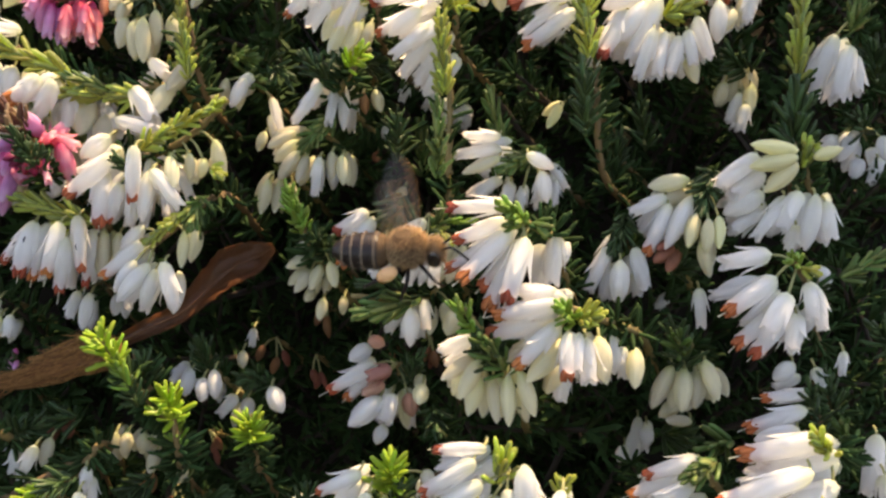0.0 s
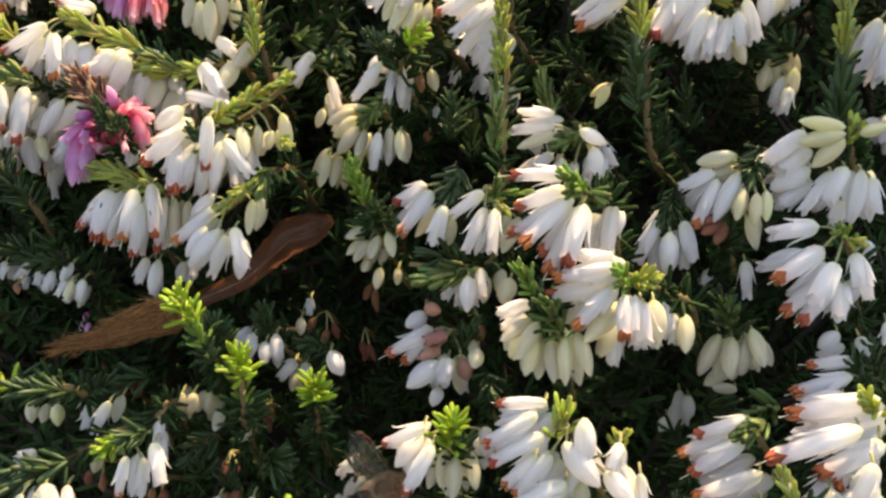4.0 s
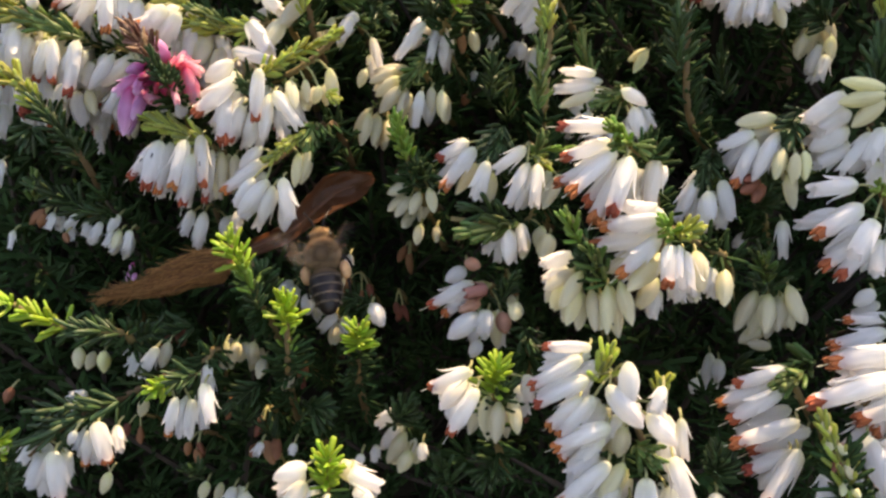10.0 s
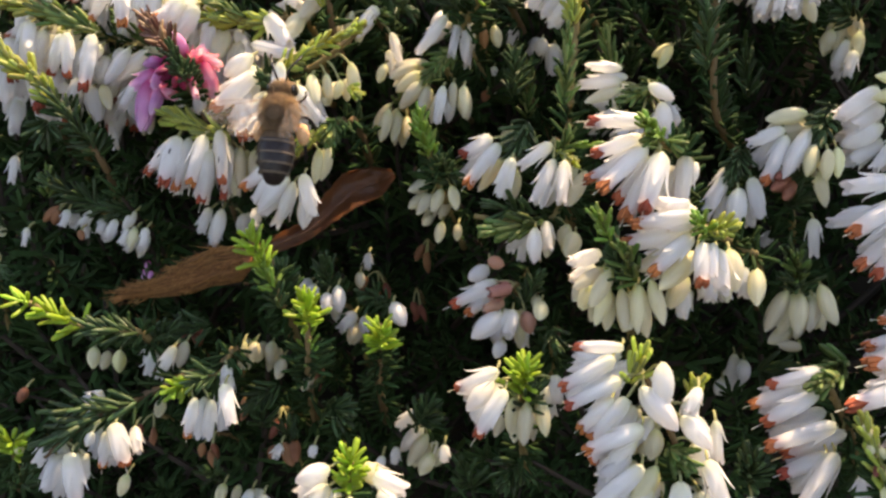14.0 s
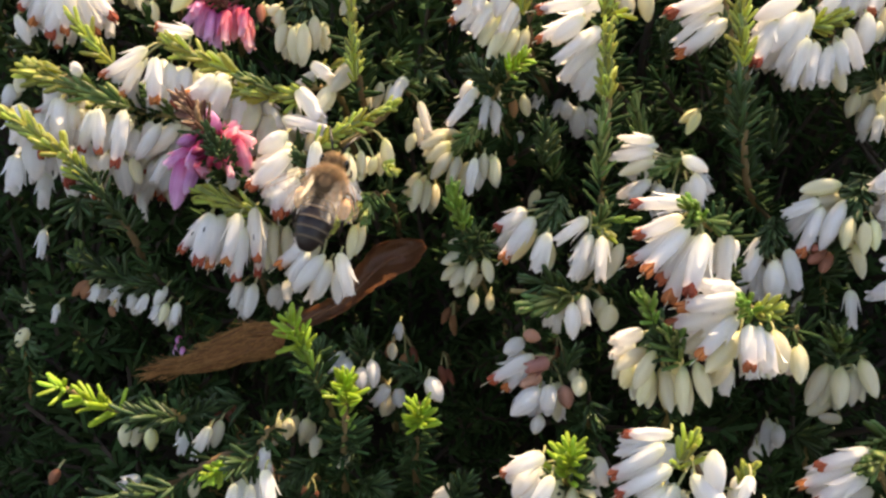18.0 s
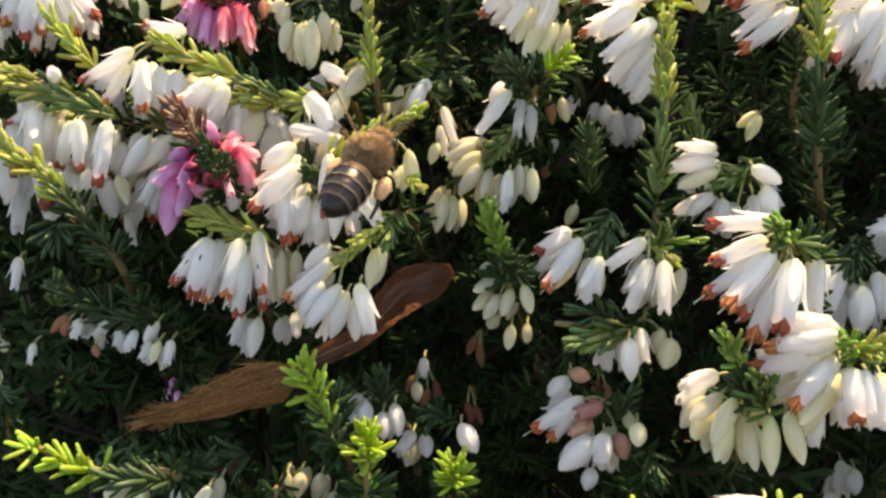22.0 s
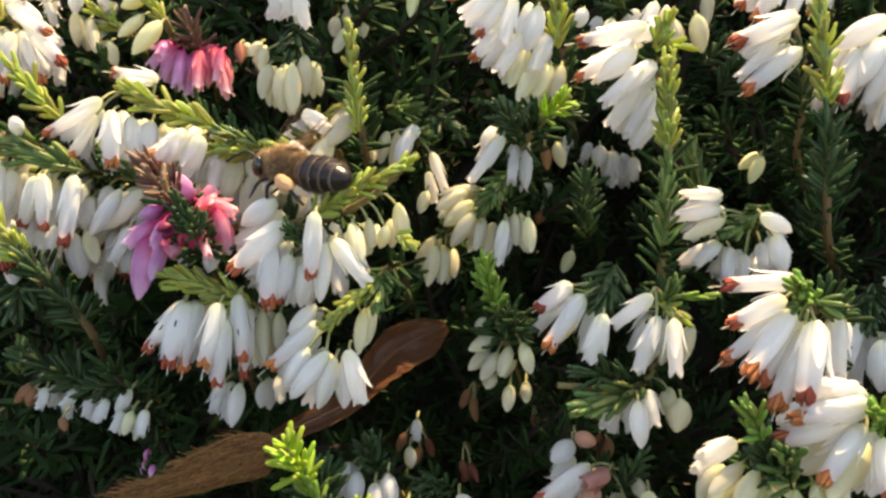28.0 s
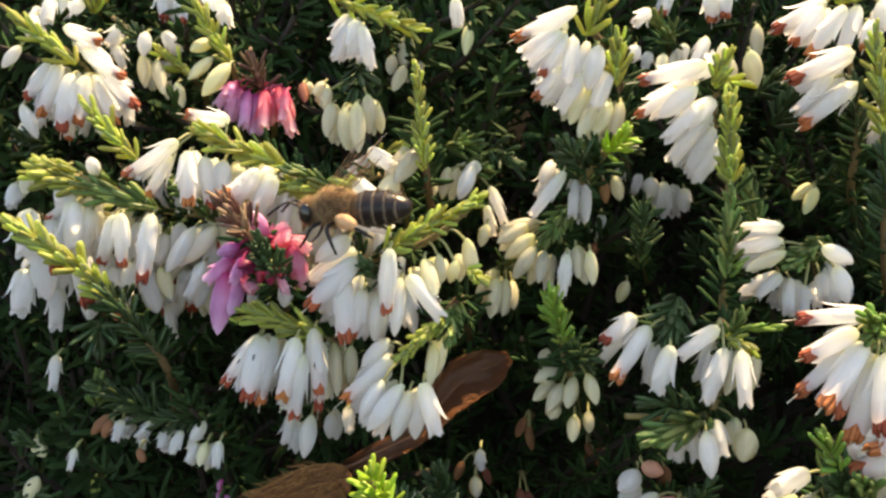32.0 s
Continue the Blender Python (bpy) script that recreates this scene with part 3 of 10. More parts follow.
    for i, p in enumerate(line):
        u = i / (n - 1)
        half = float(np.interp(u * 6, range(7), halves)) * MM
        way = (line[min(i + 1, n - 1)] - line[max(i - 1, 0)]).normalized()
        side = AHEAD.cross(way).normalized()
        row = []
        for k in range(cols + 1):
            v = 2 * k / cols - 1
            a = 1.75 * v
            torn = 1 + 0.14 * noise.noise(Vector((i * 0.55, v, 3))) * abs(v) ** 3
            q = p - roll[0] + side * (half * math.sin(a) / 0.99 * torn) + AHEAD * half * (1.0 * math.cos(a) - 0.45 * v * math.sin(2 * u))
            q += AHEAD * half * (0.22 * noise.noise(Vector((u * 9, v * 5, 1))) + 0.36 * noise.noise(Vector((u * 5, v * 1.5, 7))))
            row.append(bm.verts.new(q))
        rows.append(row)
    mid = [row[cols // 2].co.copy() - AHEAD * 0.0002 for row in rows]
    veins = bmesh.new()
    for i in range(3, n - 4, 3):  # side veins running out from the midrib
        for s in (-1, 1):
            tube(veins, [rows[min(n - 1, i + g // 2)][cols // 2 + s * g].co - AHEAD * 0.00008 for g in range(0, 11, 2)], 0.00005, 4)
    for a, b in zip(rows, rows[1:]):
        for k in range(cols):
            bm.faces.new((a[k], a[k + 1], b[k + 1], b[k]))
    bmesh.ops.solidify(bm, geom=bm.faces[:], thickness=0.00018)
    part("blade", bm, DRY, leaf, "hollow red-brown blade")
    part("midrib", tube(bmesh.new(), mid, [0.0003 - 0.0002 * i / (n - 1) for i in range(n)], 6), DRY, leaf)
    tagged(part("venation", veins, DRY, leaf), kind="stuff")


dry_leaf()


# ---- the honeybee ----
HAIR = material("bee_hair", (0.56, 0.37, 0.21), 0.8, 0.3, 0.02, 2500, 0.4, 0.2, island=True)
BAND = material("bee_band_hair", (0.19, 0.14, 0.10), 0.8, 0.1, 0.0, 3000, 0.0, 0.3, bump=0.5)
SHELL = material("bee_shell", (0.021, 0.0145, 0.0135), 0.32, 0.1, 0.0, 2500, 0.0, 0.25, bump=0.2)
SKIN = material("bee_thorax_skin", (0.11, 0.068, 0.038), 0.9, 0.1, 0.0, 2500, 0.0, 0.1)
AMBER = material("bee_amber", (0.30, 0.15, 0.06), 0.45, 0.1, 0.0, 2500, 0.0, 0.5)
EYES = material("bee_eye", (0.012, 0.009, 0.008), 0.2, 0.0, 0.0, 4000, 0.0, 0.6)
POLLEN = material("pollen_load", (0.84, 0.47, 0.24), 0.85, 0.1, 0.0, 3500, 0.1, 0.2, bump=0.8)


def wing_material():
    m = bpy.data.materials.new("bee_wing")
    m.use_nodes = True
    nt = m.node_tree
    bsdf = nt.nodes["Principled BSDF"]
    bsdf.inputs["Base Color"].default_value = (0.55, 0.52, 0.49, 1)
    bsdf.inputs["Roughness"].default_value = 0.25
    clear = nt.nodes.new("ShaderNodeBsdfTransparent")
    grain = nt.nodes.new("ShaderNodeTexNoise")
    grain.inputs["Scale"].default_value = 1800
    place = nt.nodes.new("ShaderNodeNewGeometry")
    nt.links.new(place.outputs["Position"], grain.inputs["Vector"])
    span = nt.nodes.new("ShaderNodeMapRange")
    span.inputs["To Min"].default_value, span.inputs["To Max"].default_value = 0.03, 0.11
    nt.links.new(grain.outputs["Fac"], span.inputs["Value"])
    blend = nt.nodes.new("ShaderNodeMixShader")
    nt.links.new(span.outputs["Result"], blend.inputs["Fac"])
    nt.links.new(clear.outputs["BSDF"], blend.inputs[1])
    nt.links.new(bsdf.outputs["BSDF"], blend.inputs[2])
    nt.links.new(blend.outputs["Shader"], nt.nodes["Material Output"].inputs["Surface"])
    return m


WING = wing_material()


def ball(bm, centre, size, seg=16, rings=10, mat=0, turn=None):
    m = Matrix.Translation(centre) @ (turn or Matrix.Identity(4)) @ Matrix.Diagonal((*size, 1))
    return lathe(bm, [(-math.cos(math.pi * i / rings), math.sin(math.pi * i / rings) if 0 < i < rings else 0) for i in range(rings + 1)], seg, m, mat)


def hairs(bm, centre, size, count, long, rng, back=0.0, mat=0, bare=None):
    """Fine short hairs standing off an ellipsoid."""
    for _ in range(count):
        d = Vector((rng.gauss(0, 1), rng.gauss(0, 1), rng.gauss(0, 1))).normalized()
        if bare and d.dot(Vector(bare[:3])) > bare[3]:
            continue
        root = Vector(centre) + Vector((d.x * size[0], d.y * size[1], d.z * size[2])) * 0.97
        way = (d + Vector((rng.uniform(-0.4, 0.4), rng.uniform(-0.4, 0.4) - back, rng.uniform(-0.4, 0.4)))).normalized()
        lathe(bm, [(0, 0.022 * MM), (long * rng.uniform(0.6, 1.2), 0)], 3, Matrix.Translation(root) @ frame_along(way), mat)


def wing_mesh(long, wide, side):
    """A wing along x from its root, with raised veins."""
    bm = bmesh.new()
    rows = []
    for i in range(13):
        u = i / 12
        front = wide * (0.18 + 0.22 * math.sin(math.pi * min(1, u * 1.02)) ** 0.6) * (1 if u < 0.9 else (1 - u) / 0.1 * 0.9 + 0.1)
        rear = -wide * (0.10 + 0.62 * math.sin(math.pi * u ** 1.25) ** 0.8) if u < 0.999 else -wide * 0.05
        rows.append([bm.verts.new((side * u * long, rear + (front - rear) * k / 6, 0.00008 * math.sin(k * 1.6 + u * 6))) for k in range(7)])
    for a, b in zip(rows, rows[1:]):
        for k in range(6):
            bm.faces.new((a[k], b[k], b[k + 1], a[k + 1]))
    for k in (1, 3, 5, 6):
        tube(bm, [rows[i][k].co + Vector((0, 0, 0.00002)) for i in range(0, 12 if k > 3 else 9)], 0.000034 if k > 4 else 0.000022, 4, 1)
    for i in (4, 6, 8):
        tube(bm, [rows[i][k].co + Vector((0, 0, 0.00002)) for k in (1, 2, 3, 4, 5)], 0.00002, 4, 1)
    return mesh_of("wing", bm, [WING, AMBER])


def honeybee():
    MM = 0.00098  # a worker about 13 mm long
    rng = random.Random(9)
    bee = new("honeybee")
    bee.empty_display_size = 0.004
    tagged(bee, "brown striped honeybee with orange pollen loads on its legs", "bee")
    v = lambda x, y, z: Vector((x, y, z)) * MM
    # thorax
    thorax = part("thorax", ball(bmesh.new(), v(0, 2.0, 0.1), v(2.2, 2.25, 1.95), 18, 12), SKIN, bee, "dark thorax under golden-brown fur")
    bm = bmesh.new()
    hairs(bm, v(0, 2.0, 0.1), v(2.2, 2.25, 1.95), 4600, 0.72 * MM, rng, 0.3, 0, (0, -0.25, 0.968, 0.88))
    part("fur", bm, HAIR, thorax, "golden-brown thorax fur")
    part("thorax_disc", ball(bmesh.new(), v(0, 1.5, 1.95), v(0.85, 0.75, 0.14), 14, 8), SKIN, thorax, "bald dark disc on the back")
    # head
    head = part("head", ball(bmesh.new(), v(0, 4.95, -0.35), v(1.7, 1.05, 1.5), 16, 10), SKIN, bee)
    for s in (-1, 1):
        part("eye", ball(bmesh.new(), v(s * 1.42, 5.0, -0.35), v(0.42, 0.72, 1.1), 12, 8), EYES, head, "glossy black compound eye")
        part("antenna", tube(bmesh.new(), glide([v(s * 0.45, 5.8, 0.2), v(s * 0.9, 7.0, 0.9), v(s * 1.5, 8.3, 0.3), v(s * 1.9, 9.2, -0.4)], 4), 0.14 * MM, 6), SHELL, head)
    bm = bmesh.new()
    hairs(bm, v(0, 4.95, -0.35), v(1.45, 1.05, 1.5), 1500, 0.55 * MM, rng)
    part("face_fur", bm, HAIR, head)
    part("tongue", tube(bmesh.new(), [v(0, 5.7, -1.4), v(0, 6.1, -2.4)], [0.25 * MM, 0.1 * MM], 6), AMBER, head)
    # abdomen: overlapping rings, each with a pale hair band behind
    edges = [-0.1, -1.5, -2.8, -4.0, -5.1, -6.5]
    shape = lambda y: float(np.interp((0.55 - y) / 7.3, (0, 0.07, 0.16, 0.3, 0.45, 0.6, 0.74, 0.87, 0.95, 1), (0.7, 1.45, 1.9, 2.12, 2.12, 1.98, 1.66, 1.12, 0.66, 0))) * MM
    for i in range(5):
        y0, y1 = edges[i], edges[i + 1]
        ring = []
        for k in range(7):
            y = y0 + (y1 - y0) * k / 6
            swell = 1 + 0.045 * k / 6
            ring.append((-y * MM, shape(y) * swell))
        if i == 4:
            ring[-1] = (-y1 * MM, 0)
        m = Matrix(((1, 0, 0, 0), (0, 0, -1, 0), (0, 0.9, 0, -0.0003), (0, 0, 0, 1)))
        bm = lathe(bmesh.new(), ring, 20, m)
        if i < 4:
            bm.faces.ensure_lookup_table()
            for f in bm.faces:
                y = f.calc_center_median().y
                f.material_index = 1 if (y < (y1 + 0.25) * MM) else (2 if i < 1 and y > (y1 + 0.5) * MM else 0)
            fuzz = bmesh.new()
        segment = part("abdomen_segment", bm, [SHELL, BAND, SKIN], bee, "dark abdomen ring with a pale hair band" if i < 4 else "dark pointed abdomen tip")
        if i < 4:
            for _ in range(200):
                a, y = rng.uniform(0, 2 * math.pi), y1 + rng.uniform(0.0, 0.4)
                r = shape(y) * 1.04
                root = Vector((r * math.cos(a), y * MM, 0.9 * r * math.sin(a) - 0.0003))
                lathe(fuzz, [(0, 0.02 * MM), (0.45 * MM, 0)], 3, Matrix.Translation(root) @ frame_along((math.cos(a) * 0.5, -1, math.sin(a) * 0.5)))
            part("hair_band", fuzz, BAND, segment)
    # legs
    for s in (-1, 1):
        for name, line, thick in (
            ("front_leg", [(0.9, 3.2, -1.2), (1.9, 4.3, -1.9), (2.0, 5.1, -3.1), (1.7, 5.9, -3.9)], 0.2),
            ("middle_leg", [(1.1, 2.0, -1.4), (2.8, 2.2, -1.9), (3.4, 1.6, -3.4), (3.3, 1.2, -4.6)], 0.22),
            ("hind_leg", [(1.0, 1.2, -1.3), (2.5, 1.0, -1.1), (2.8, -0.5, -1.6), (2.9, -1.9, -2.5), (2.8, -2.8, -3.1)], 0.28),
        ):
            pts = [v(s * x, y, z) for x, y, z in line]
            n = len(pts) * 3 - 2
            leg = part(name, tube(bmesh.new(), glide(pts, 3), [thick * MM * (1.25 - 0.7 * i / (n - 1)) for i in range(n)], 7), SHELL, bee)
            if name == "hind_leg":
                bm = ball(bmesh.new(), v(s * 2.7, 0.0, -1.35), v(0.78, 1.35, 0.8), 12, 8, 0, pose(0, 0, 0, 28, 0, 0))
                for q in bm.verts:
                    q.co += q.co.normalized() * 0.00012 * noise.noise(q.co * 2600)
                part("pollen_load", bm, POLLEN, leg, "orange pollen load")
    # wings
    wings = []
    for s in (-1, 1):
        for name, long, wide, y, z in (("forewing", 8.8, 3.0, 2.7, 1.35), ("hindwing", 6.2, 2.2, 1.6, 1.2)):
            w = part(name, wing_mesh(long * MM, wide * MM, s), None, bee, "clear wing with brown veins")
            w.location = v(s * 1.35, y, z)
            wings.append((w, s, name, v(s * 1.35, y, z)))
    return bee, wings


bee, bee_wings = honeybee()


# ---- the sprigs, one by one: stem line, bells from stalk to mouth, needle tufts (millimetres) ----
s = sprig('heather_sprig', 'white shaded heather sprig crowded with bells showing rust-brown anthers', 'heather sprig', [(-86, 142.4, 287.7), (-79.3, 126.9, 294.8), (-79.9, 124.2, 298), (-83.8, 122.5, 301.8), (-88.3, 122.2, 305.5)])
bell(s, (-84.5, 123.8, 295.4), (-85, 120.4, 290.3), 1.8, 'wx')
bell(s, (-83.1, 124, 298), (-84.4, 120.5, 292), 2.2, 'wx')
bell(s, (-77.5, 122.8, 296), (-73.7, 120.4, 291.2), 2.3, 'wx')
bell(s, (-77.9, 124.8, 297.7), (-72.4, 121.9, 293.4), 2.4, 'wx')
bell(s, (-80.1, 123.8, 296.6), (-79.9, 119.3, 290), 2.7, 'wx')
bell(s, (-78.1, 124.6, 298.5), (-72.5, 122.3, 294.5), 2.4, 'wx')
bell(s, (-80.1, 123.9, 300.4), (-75.1, 122.3, 298.3), 1.9, 'wx')
bell(s, (-84.5, 122.8, 295.5), (-84, 119.5, 289.6), 1.9, 'wx')
bell(s, (-81.8, 123.9, 296.4), (-82.4, 120, 290.4), 2.2, 'wx')
bell(s, (-77.1, 124.4, 296.8), (-73.6, 120.6, 290.8), 2.2, 'wx')
bell(s, (-78.4, 123.3, 296.4), (-76.5, 120.1, 290.6), 2.4, 'wx')
bell(s, (-77.3, 124.4, 296.2), (-73.3, 120.9, 291.3), 2.4, 'wx')
bell(s, (-81.5, 124, 297.2), (-82.9, 119.7, 290.5), 2.8, 'wx')
bell(s, (-78.2, 125, 297.7), (-73, 122.4, 294.2), 2.3, 'wx')
bell(s, (-80.9, 126.8, 300.7), (-74.9, 123.4, 297.6), 2.2, 'wx')
bell(s, (-86.6, 122.5, 300.2), (-88.6, 120.8, 297.5), 1.7, 'w')
bell(s, (-82.1, 121, 298), (-84.8, 118.8, 293.8), 2.2, 'wo')
bell(s, (-85.2, 117.9, 292.8), (-83.3, 116.8, 288.5), 1.9, 'w')
bell(s, (-80.6, 120.2, 297.8), (-81.9, 116.2, 291.8), 2.4, 'wo')
bell(s, (-75.7, 119.1, 296.1), (-72.2, 115, 290.6), 2.3, 'wo')
bell(s, (-76.3, 117.7, 296.2), (-76.8, 115.1, 290.7), 2.5, 'wo')
bell(s, (-74.2, 117.8, 297.2), (-69.3, 114.9, 292.7), 2.5, 'wo')
bell(s, (-77.7, 116.9, 296.5), (-78.1, 113.2, 290.2), 2.8, 'wo')
bell(s, (-75.9, 117.3, 299.3), (-70.4, 114.8, 296.3), 2.3, 'wo')
bell(s, (-77.7, 116.8, 302.3), (-73.5, 116.6, 300.5), 2.1, 'wo')
tuft(s, (-77.8, 119.5, 297.4), (-85.5, 119.3, 303.9), 26, 3.4, 'l')
s = sprig('heather_shoot', 'yellow-green needle-leaved heather shoot in sunlight', 'heather shoot', [(-72.2, 129.8, 273.6), (-66.8, 114.9, 282.4), (-68, 110.7, 286), (-73.9, 110.5, 293.6)])
tuft(s, (-66.9, 108.1, 286.4), (-72.8, 108.2, 293.7), 26, 3, 'l')
s = sprig('heather_sprig', 'white shaded heather sprig with drooping bell flowers', 'heather sprig', [(-71.6, 151.5, 286.4), (-67.3, 136.1, 293.9), (-73, 132.7, 299.5), (-77.5, 131.3, 303.9)])
bell(s, (-79, 136.5, 301.1), (-78.2, 133.1, 297.9), 2.2, 'wx')
bell(s, (-72.5, 134, 299.2), (-70.3, 132.7, 295.9), 2.2, 'wx')
bell(s, (-78.4, 134.8, 301.3), (-79.3, 134.7, 298.3), 2.2, 'wx')
bell(s, (-73.7, 132.9, 298.1), (-72.2, 130.3, 293.4), 1.7, 'cx')
bell(s, (-74.1, 133.2, 298.1), (-73.3, 132.1, 293.3), 2, 'cx')
bell(s, (-71.7, 133.9, 296.4), (-70.5, 130.4, 292.1), 1.7, 'cx')
bell(s, (-76.6, 132.8, 302.9), (-78.7, 131.5, 300), 2.2, 'w')
bell(s, (-70.2, 131.2, 301.5), (-67.9, 129.7, 298.5), 2.4, 'w')
bell(s, (-76.4, 129.1, 299.8), (-75.6, 128.2, 296.7), 1.8, 'w')
bell(s, (-72.3, 127.6, 298.6), (-71.9, 126, 294.1), 1.9, 'c')
bell(s, (-70.4, 127.3, 297.8), (-68.5, 123.4, 293.4), 1.9, 'c')
bell(s, (-66.8, 124, 294.8), (-65.8, 122.6, 291.6), 1.7, 'c')
tuft(s, (-65.4, 128.3, 295.1), (-70.1, 127.3, 299.5), 23, 2.7, 'l')
tuft(s, (-71.9, 129.9, 299.5), (-75.7, 128.5, 302.7), 24, 2.7, 'd')
s = sprig('heather_sprig', 'small shaded heather sprig with pale yellow buds', 'heather sprig', [(-62.7, 142.2, 287.2), (-59.1, 126.7, 294.3), (-59.8, 123.2, 299.7), (-63.4, 122.8, 307)])
bell(s, (-60.7, 121.6, 300.2), (-62.8, 119, 299.1), 1.8, 'y')
bell(s, (-60.2, 119.3, 298.1), (-62.6, 116.4, 295.6), 1.6, 'y')
bell(s, (-57.4, 117, 297.3), (-60.5, 114.7, 293.6), 2.3, 'y')
tuft(s, (-57.5, 119.3, 296.9), (-62.6, 120.1, 306.1), 34, 2.8, 'l')
s = sprig('heather_sprig', 'white shaded heather sprig with drooping bells, some rust-brown anthers', 'heather sprig', [(-93.7, 166, 299.9), (-86.5, 148.5, 304.5), (-83, 139.7, 306.7)])
bell(s, (-72.1, 144.2, 307.6), (-72.6, 142.5, 303.4), 2.6, 'wx')
bell(s, (-88.6, 144.8, 306.6), (-91.1, 143, 304.1), 2.3, 'wx')
bell(s, (-64.8, 142.7, 306.5), (-65.5, 141.4, 302.3), 2.8, 'wx')
bell(s, (-66.3, 144.7, 306.4), (-65.8, 141.2, 302.5), 2.6, 'wx')
bell(s, (-74.1, 142.8, 307.5), (-72.9, 139.5, 303.8), 2.7, 'wo')
bell(s, (-70, 141, 307.4), (-69.7, 138.6, 302.9), 3, 'wo')
bell(s, (-87.2, 138.7, 306.9), (-89, 138.5, 303.4), 2.5, 'w')
bell(s, (-84.6, 138.7, 306.3), (-86.5, 136.5, 304.6), 2.5, 'w')
bell(s, (-62.8, 136.6, 305.4), (-62.7, 134.9, 301.9), 2.9, 'w')
bell(s, (-64.6, 136.2, 307), (-64.7, 133.8, 302.7), 2.6, 'w')
tuft(s, (-83.4, 139, 304.2), (-81.5, 138.2, 309), 19, 3.3, 'l')
s = sprig('heather_sprig', 'pink and magenta heather flower head among white sprigs', 'heather sprig', [(-58.4, 144.3, 284.1), (-55.5, 128.9, 291.7), (-55.7, 124.7, 295.1), (-56.1, 122.9, 298.5)])
bell(s, (-54.5, 125.4, 294), (-53.1, 123.8, 289.8), 2, 'qx')
bell(s, (-58.7, 125.7, 294.3), (-60.9, 125, 289.7), 2.1, 'px')
bell(s, (-57.9, 125.2, 293.3), (-59.9, 124.6, 289.3), 2.5, 'px')
bell(s, (-54.3, 125.4, 293), (-54.2, 121.8, 289.2), 2.4, 'qx')
bell(s, (-56, 125.3, 293), (-56, 123.8, 288.2), 2.5, 'px')
bell(s, (-52.9, 125.5, 293.3), (-51.1, 121.5, 288.6), 2.6, 'qx')
bell(s, (-57.2, 126.4, 293.4), (-57.3, 122.8, 288.2), 2.3, 'px')
bell(s, (-55.4, 124.9, 293.1), (-55.8, 122, 288.3), 2.2, 'qx')
bell(s, (-52.4, 124.9, 293.8), (-52.6, 123.2, 288.5), 1.8, 'qx')
bell(s, (-54.3, 123.3, 294.5), (-51.9, 121.9, 290.9), 2.2, 'q')
bell(s, (-58.3, 123.2, 294.6), (-60.9, 121, 291.6), 2.4, 'p')
bell(s, (-57.3, 121.8, 294), (-58.9, 120.2, 289.8), 2.5, 'p')
bell(s, (-53, 121.2, 293.9), (-53, 119.3, 289.3), 2.3, 'q')
bell(s, (-55, 119.9, 293.2), (-55.2, 118.6, 288), 2.6, 'p')
bell(s, (-52.2, 120.7, 294), (-49.9, 116.8, 288.2), 2.7, 'q')
bell(s, (-56, 119.6, 293.7), (-56.3, 116.9, 289.3), 2.2, 'p')
bell(s, (-53.7, 119.3, 293.7), (-53.4, 115.9, 289.1), 2.3, 'q')
bell(s, (-50.6, 118, 293.7), (-51.1, 116.2, 290), 1.9, 'q')
bell(s, (-57.4, 118.4, 294.8), (-58, 116, 293.1), 1.9, 'p')
tuft(s, (-54.2, 121.3, 293.4), (-55.7, 120.6, 298.6), 34, 3.2, 'r')
s = sprig('heather_sprig', 'white heather sprig crowded with bells showing rust-brown anthers', 'heather sprig', [(-46.4, 127.7, 272.2), (-44.6, 112.8, 281.1), (-49.5, 110.3, 284.9), (-54.3, 108.4, 287.9), (-59.5, 107.5, 289.8)])
bell(s, (-48.2, 109.1, 284.2), (-50.4, 107.4, 281.7), 1.6, 'wx')
bell(s, (-54.1, 110, 285.3), (-55.5, 107.4, 281.9), 2, 'cx')
bell(s, (-51.1, 110.4, 283.9), (-52.2, 106.7, 279.5), 2.5, 'wx')
bell(s, (-63.4, 111.1, 287.4), (-67.5, 110.1, 283), 2, 'wx')
bell(s, (-59.1, 110.9, 286), (-58, 107.3, 281.8), 2.3, 'wx')
bell(s, (-58.3, 110.5, 286.3), (-58.7, 108.3, 281.3), 2.2, 'wx')
bell(s, (-52.5, 110.4, 284.6), (-54.5, 107.6, 281.2), 2.6, 'wx')
bell(s, (-63.9, 112, 287.2), (-68.5, 110.1, 284), 2.2, 'wx')
bell(s, (-55.3, 111.5, 285.4), (-57, 109.2, 281.6), 2.8, 'wx')
bell(s, (-60.7, 110.7, 287.1), (-60.3, 106.9, 281.5), 2.7, 'wx')
bell(s, (-48.1, 108.9, 284.1), (-50.4, 108.9, 281.6), 1.6, 'wx')
bell(s, (-54.6, 110.5, 285.2), (-56, 109.9, 281), 2.1, 'cx')
bell(s, (-50.7, 109.8, 283.4), (-51.4, 107.6, 279), 2.4, 'wx')
bell(s, (-64, 111.6, 287.2), (-68, 110.1, 283.6), 2.1, 'wx')
bell(s, (-58.6, 109.7, 286.3), (-58.5, 108, 281.2), 2.4, 'wx')
bell(s, (-49.8, 109.1, 283.5), (-51.3, 106.7, 279.2), 2.9, 'wx')
bell(s, (-63.9, 111.4, 287.9), (-67.6, 108.6, 284.2), 2.2, 'wx')
bell(s, (-54.3, 109.6, 285.6), (-55.8, 107.9, 281.3), 3, 'wx')
bell(s, (-61.3, 111.3, 287.1), (-59.9, 106.8, 281.2), 2.8, 'wx')
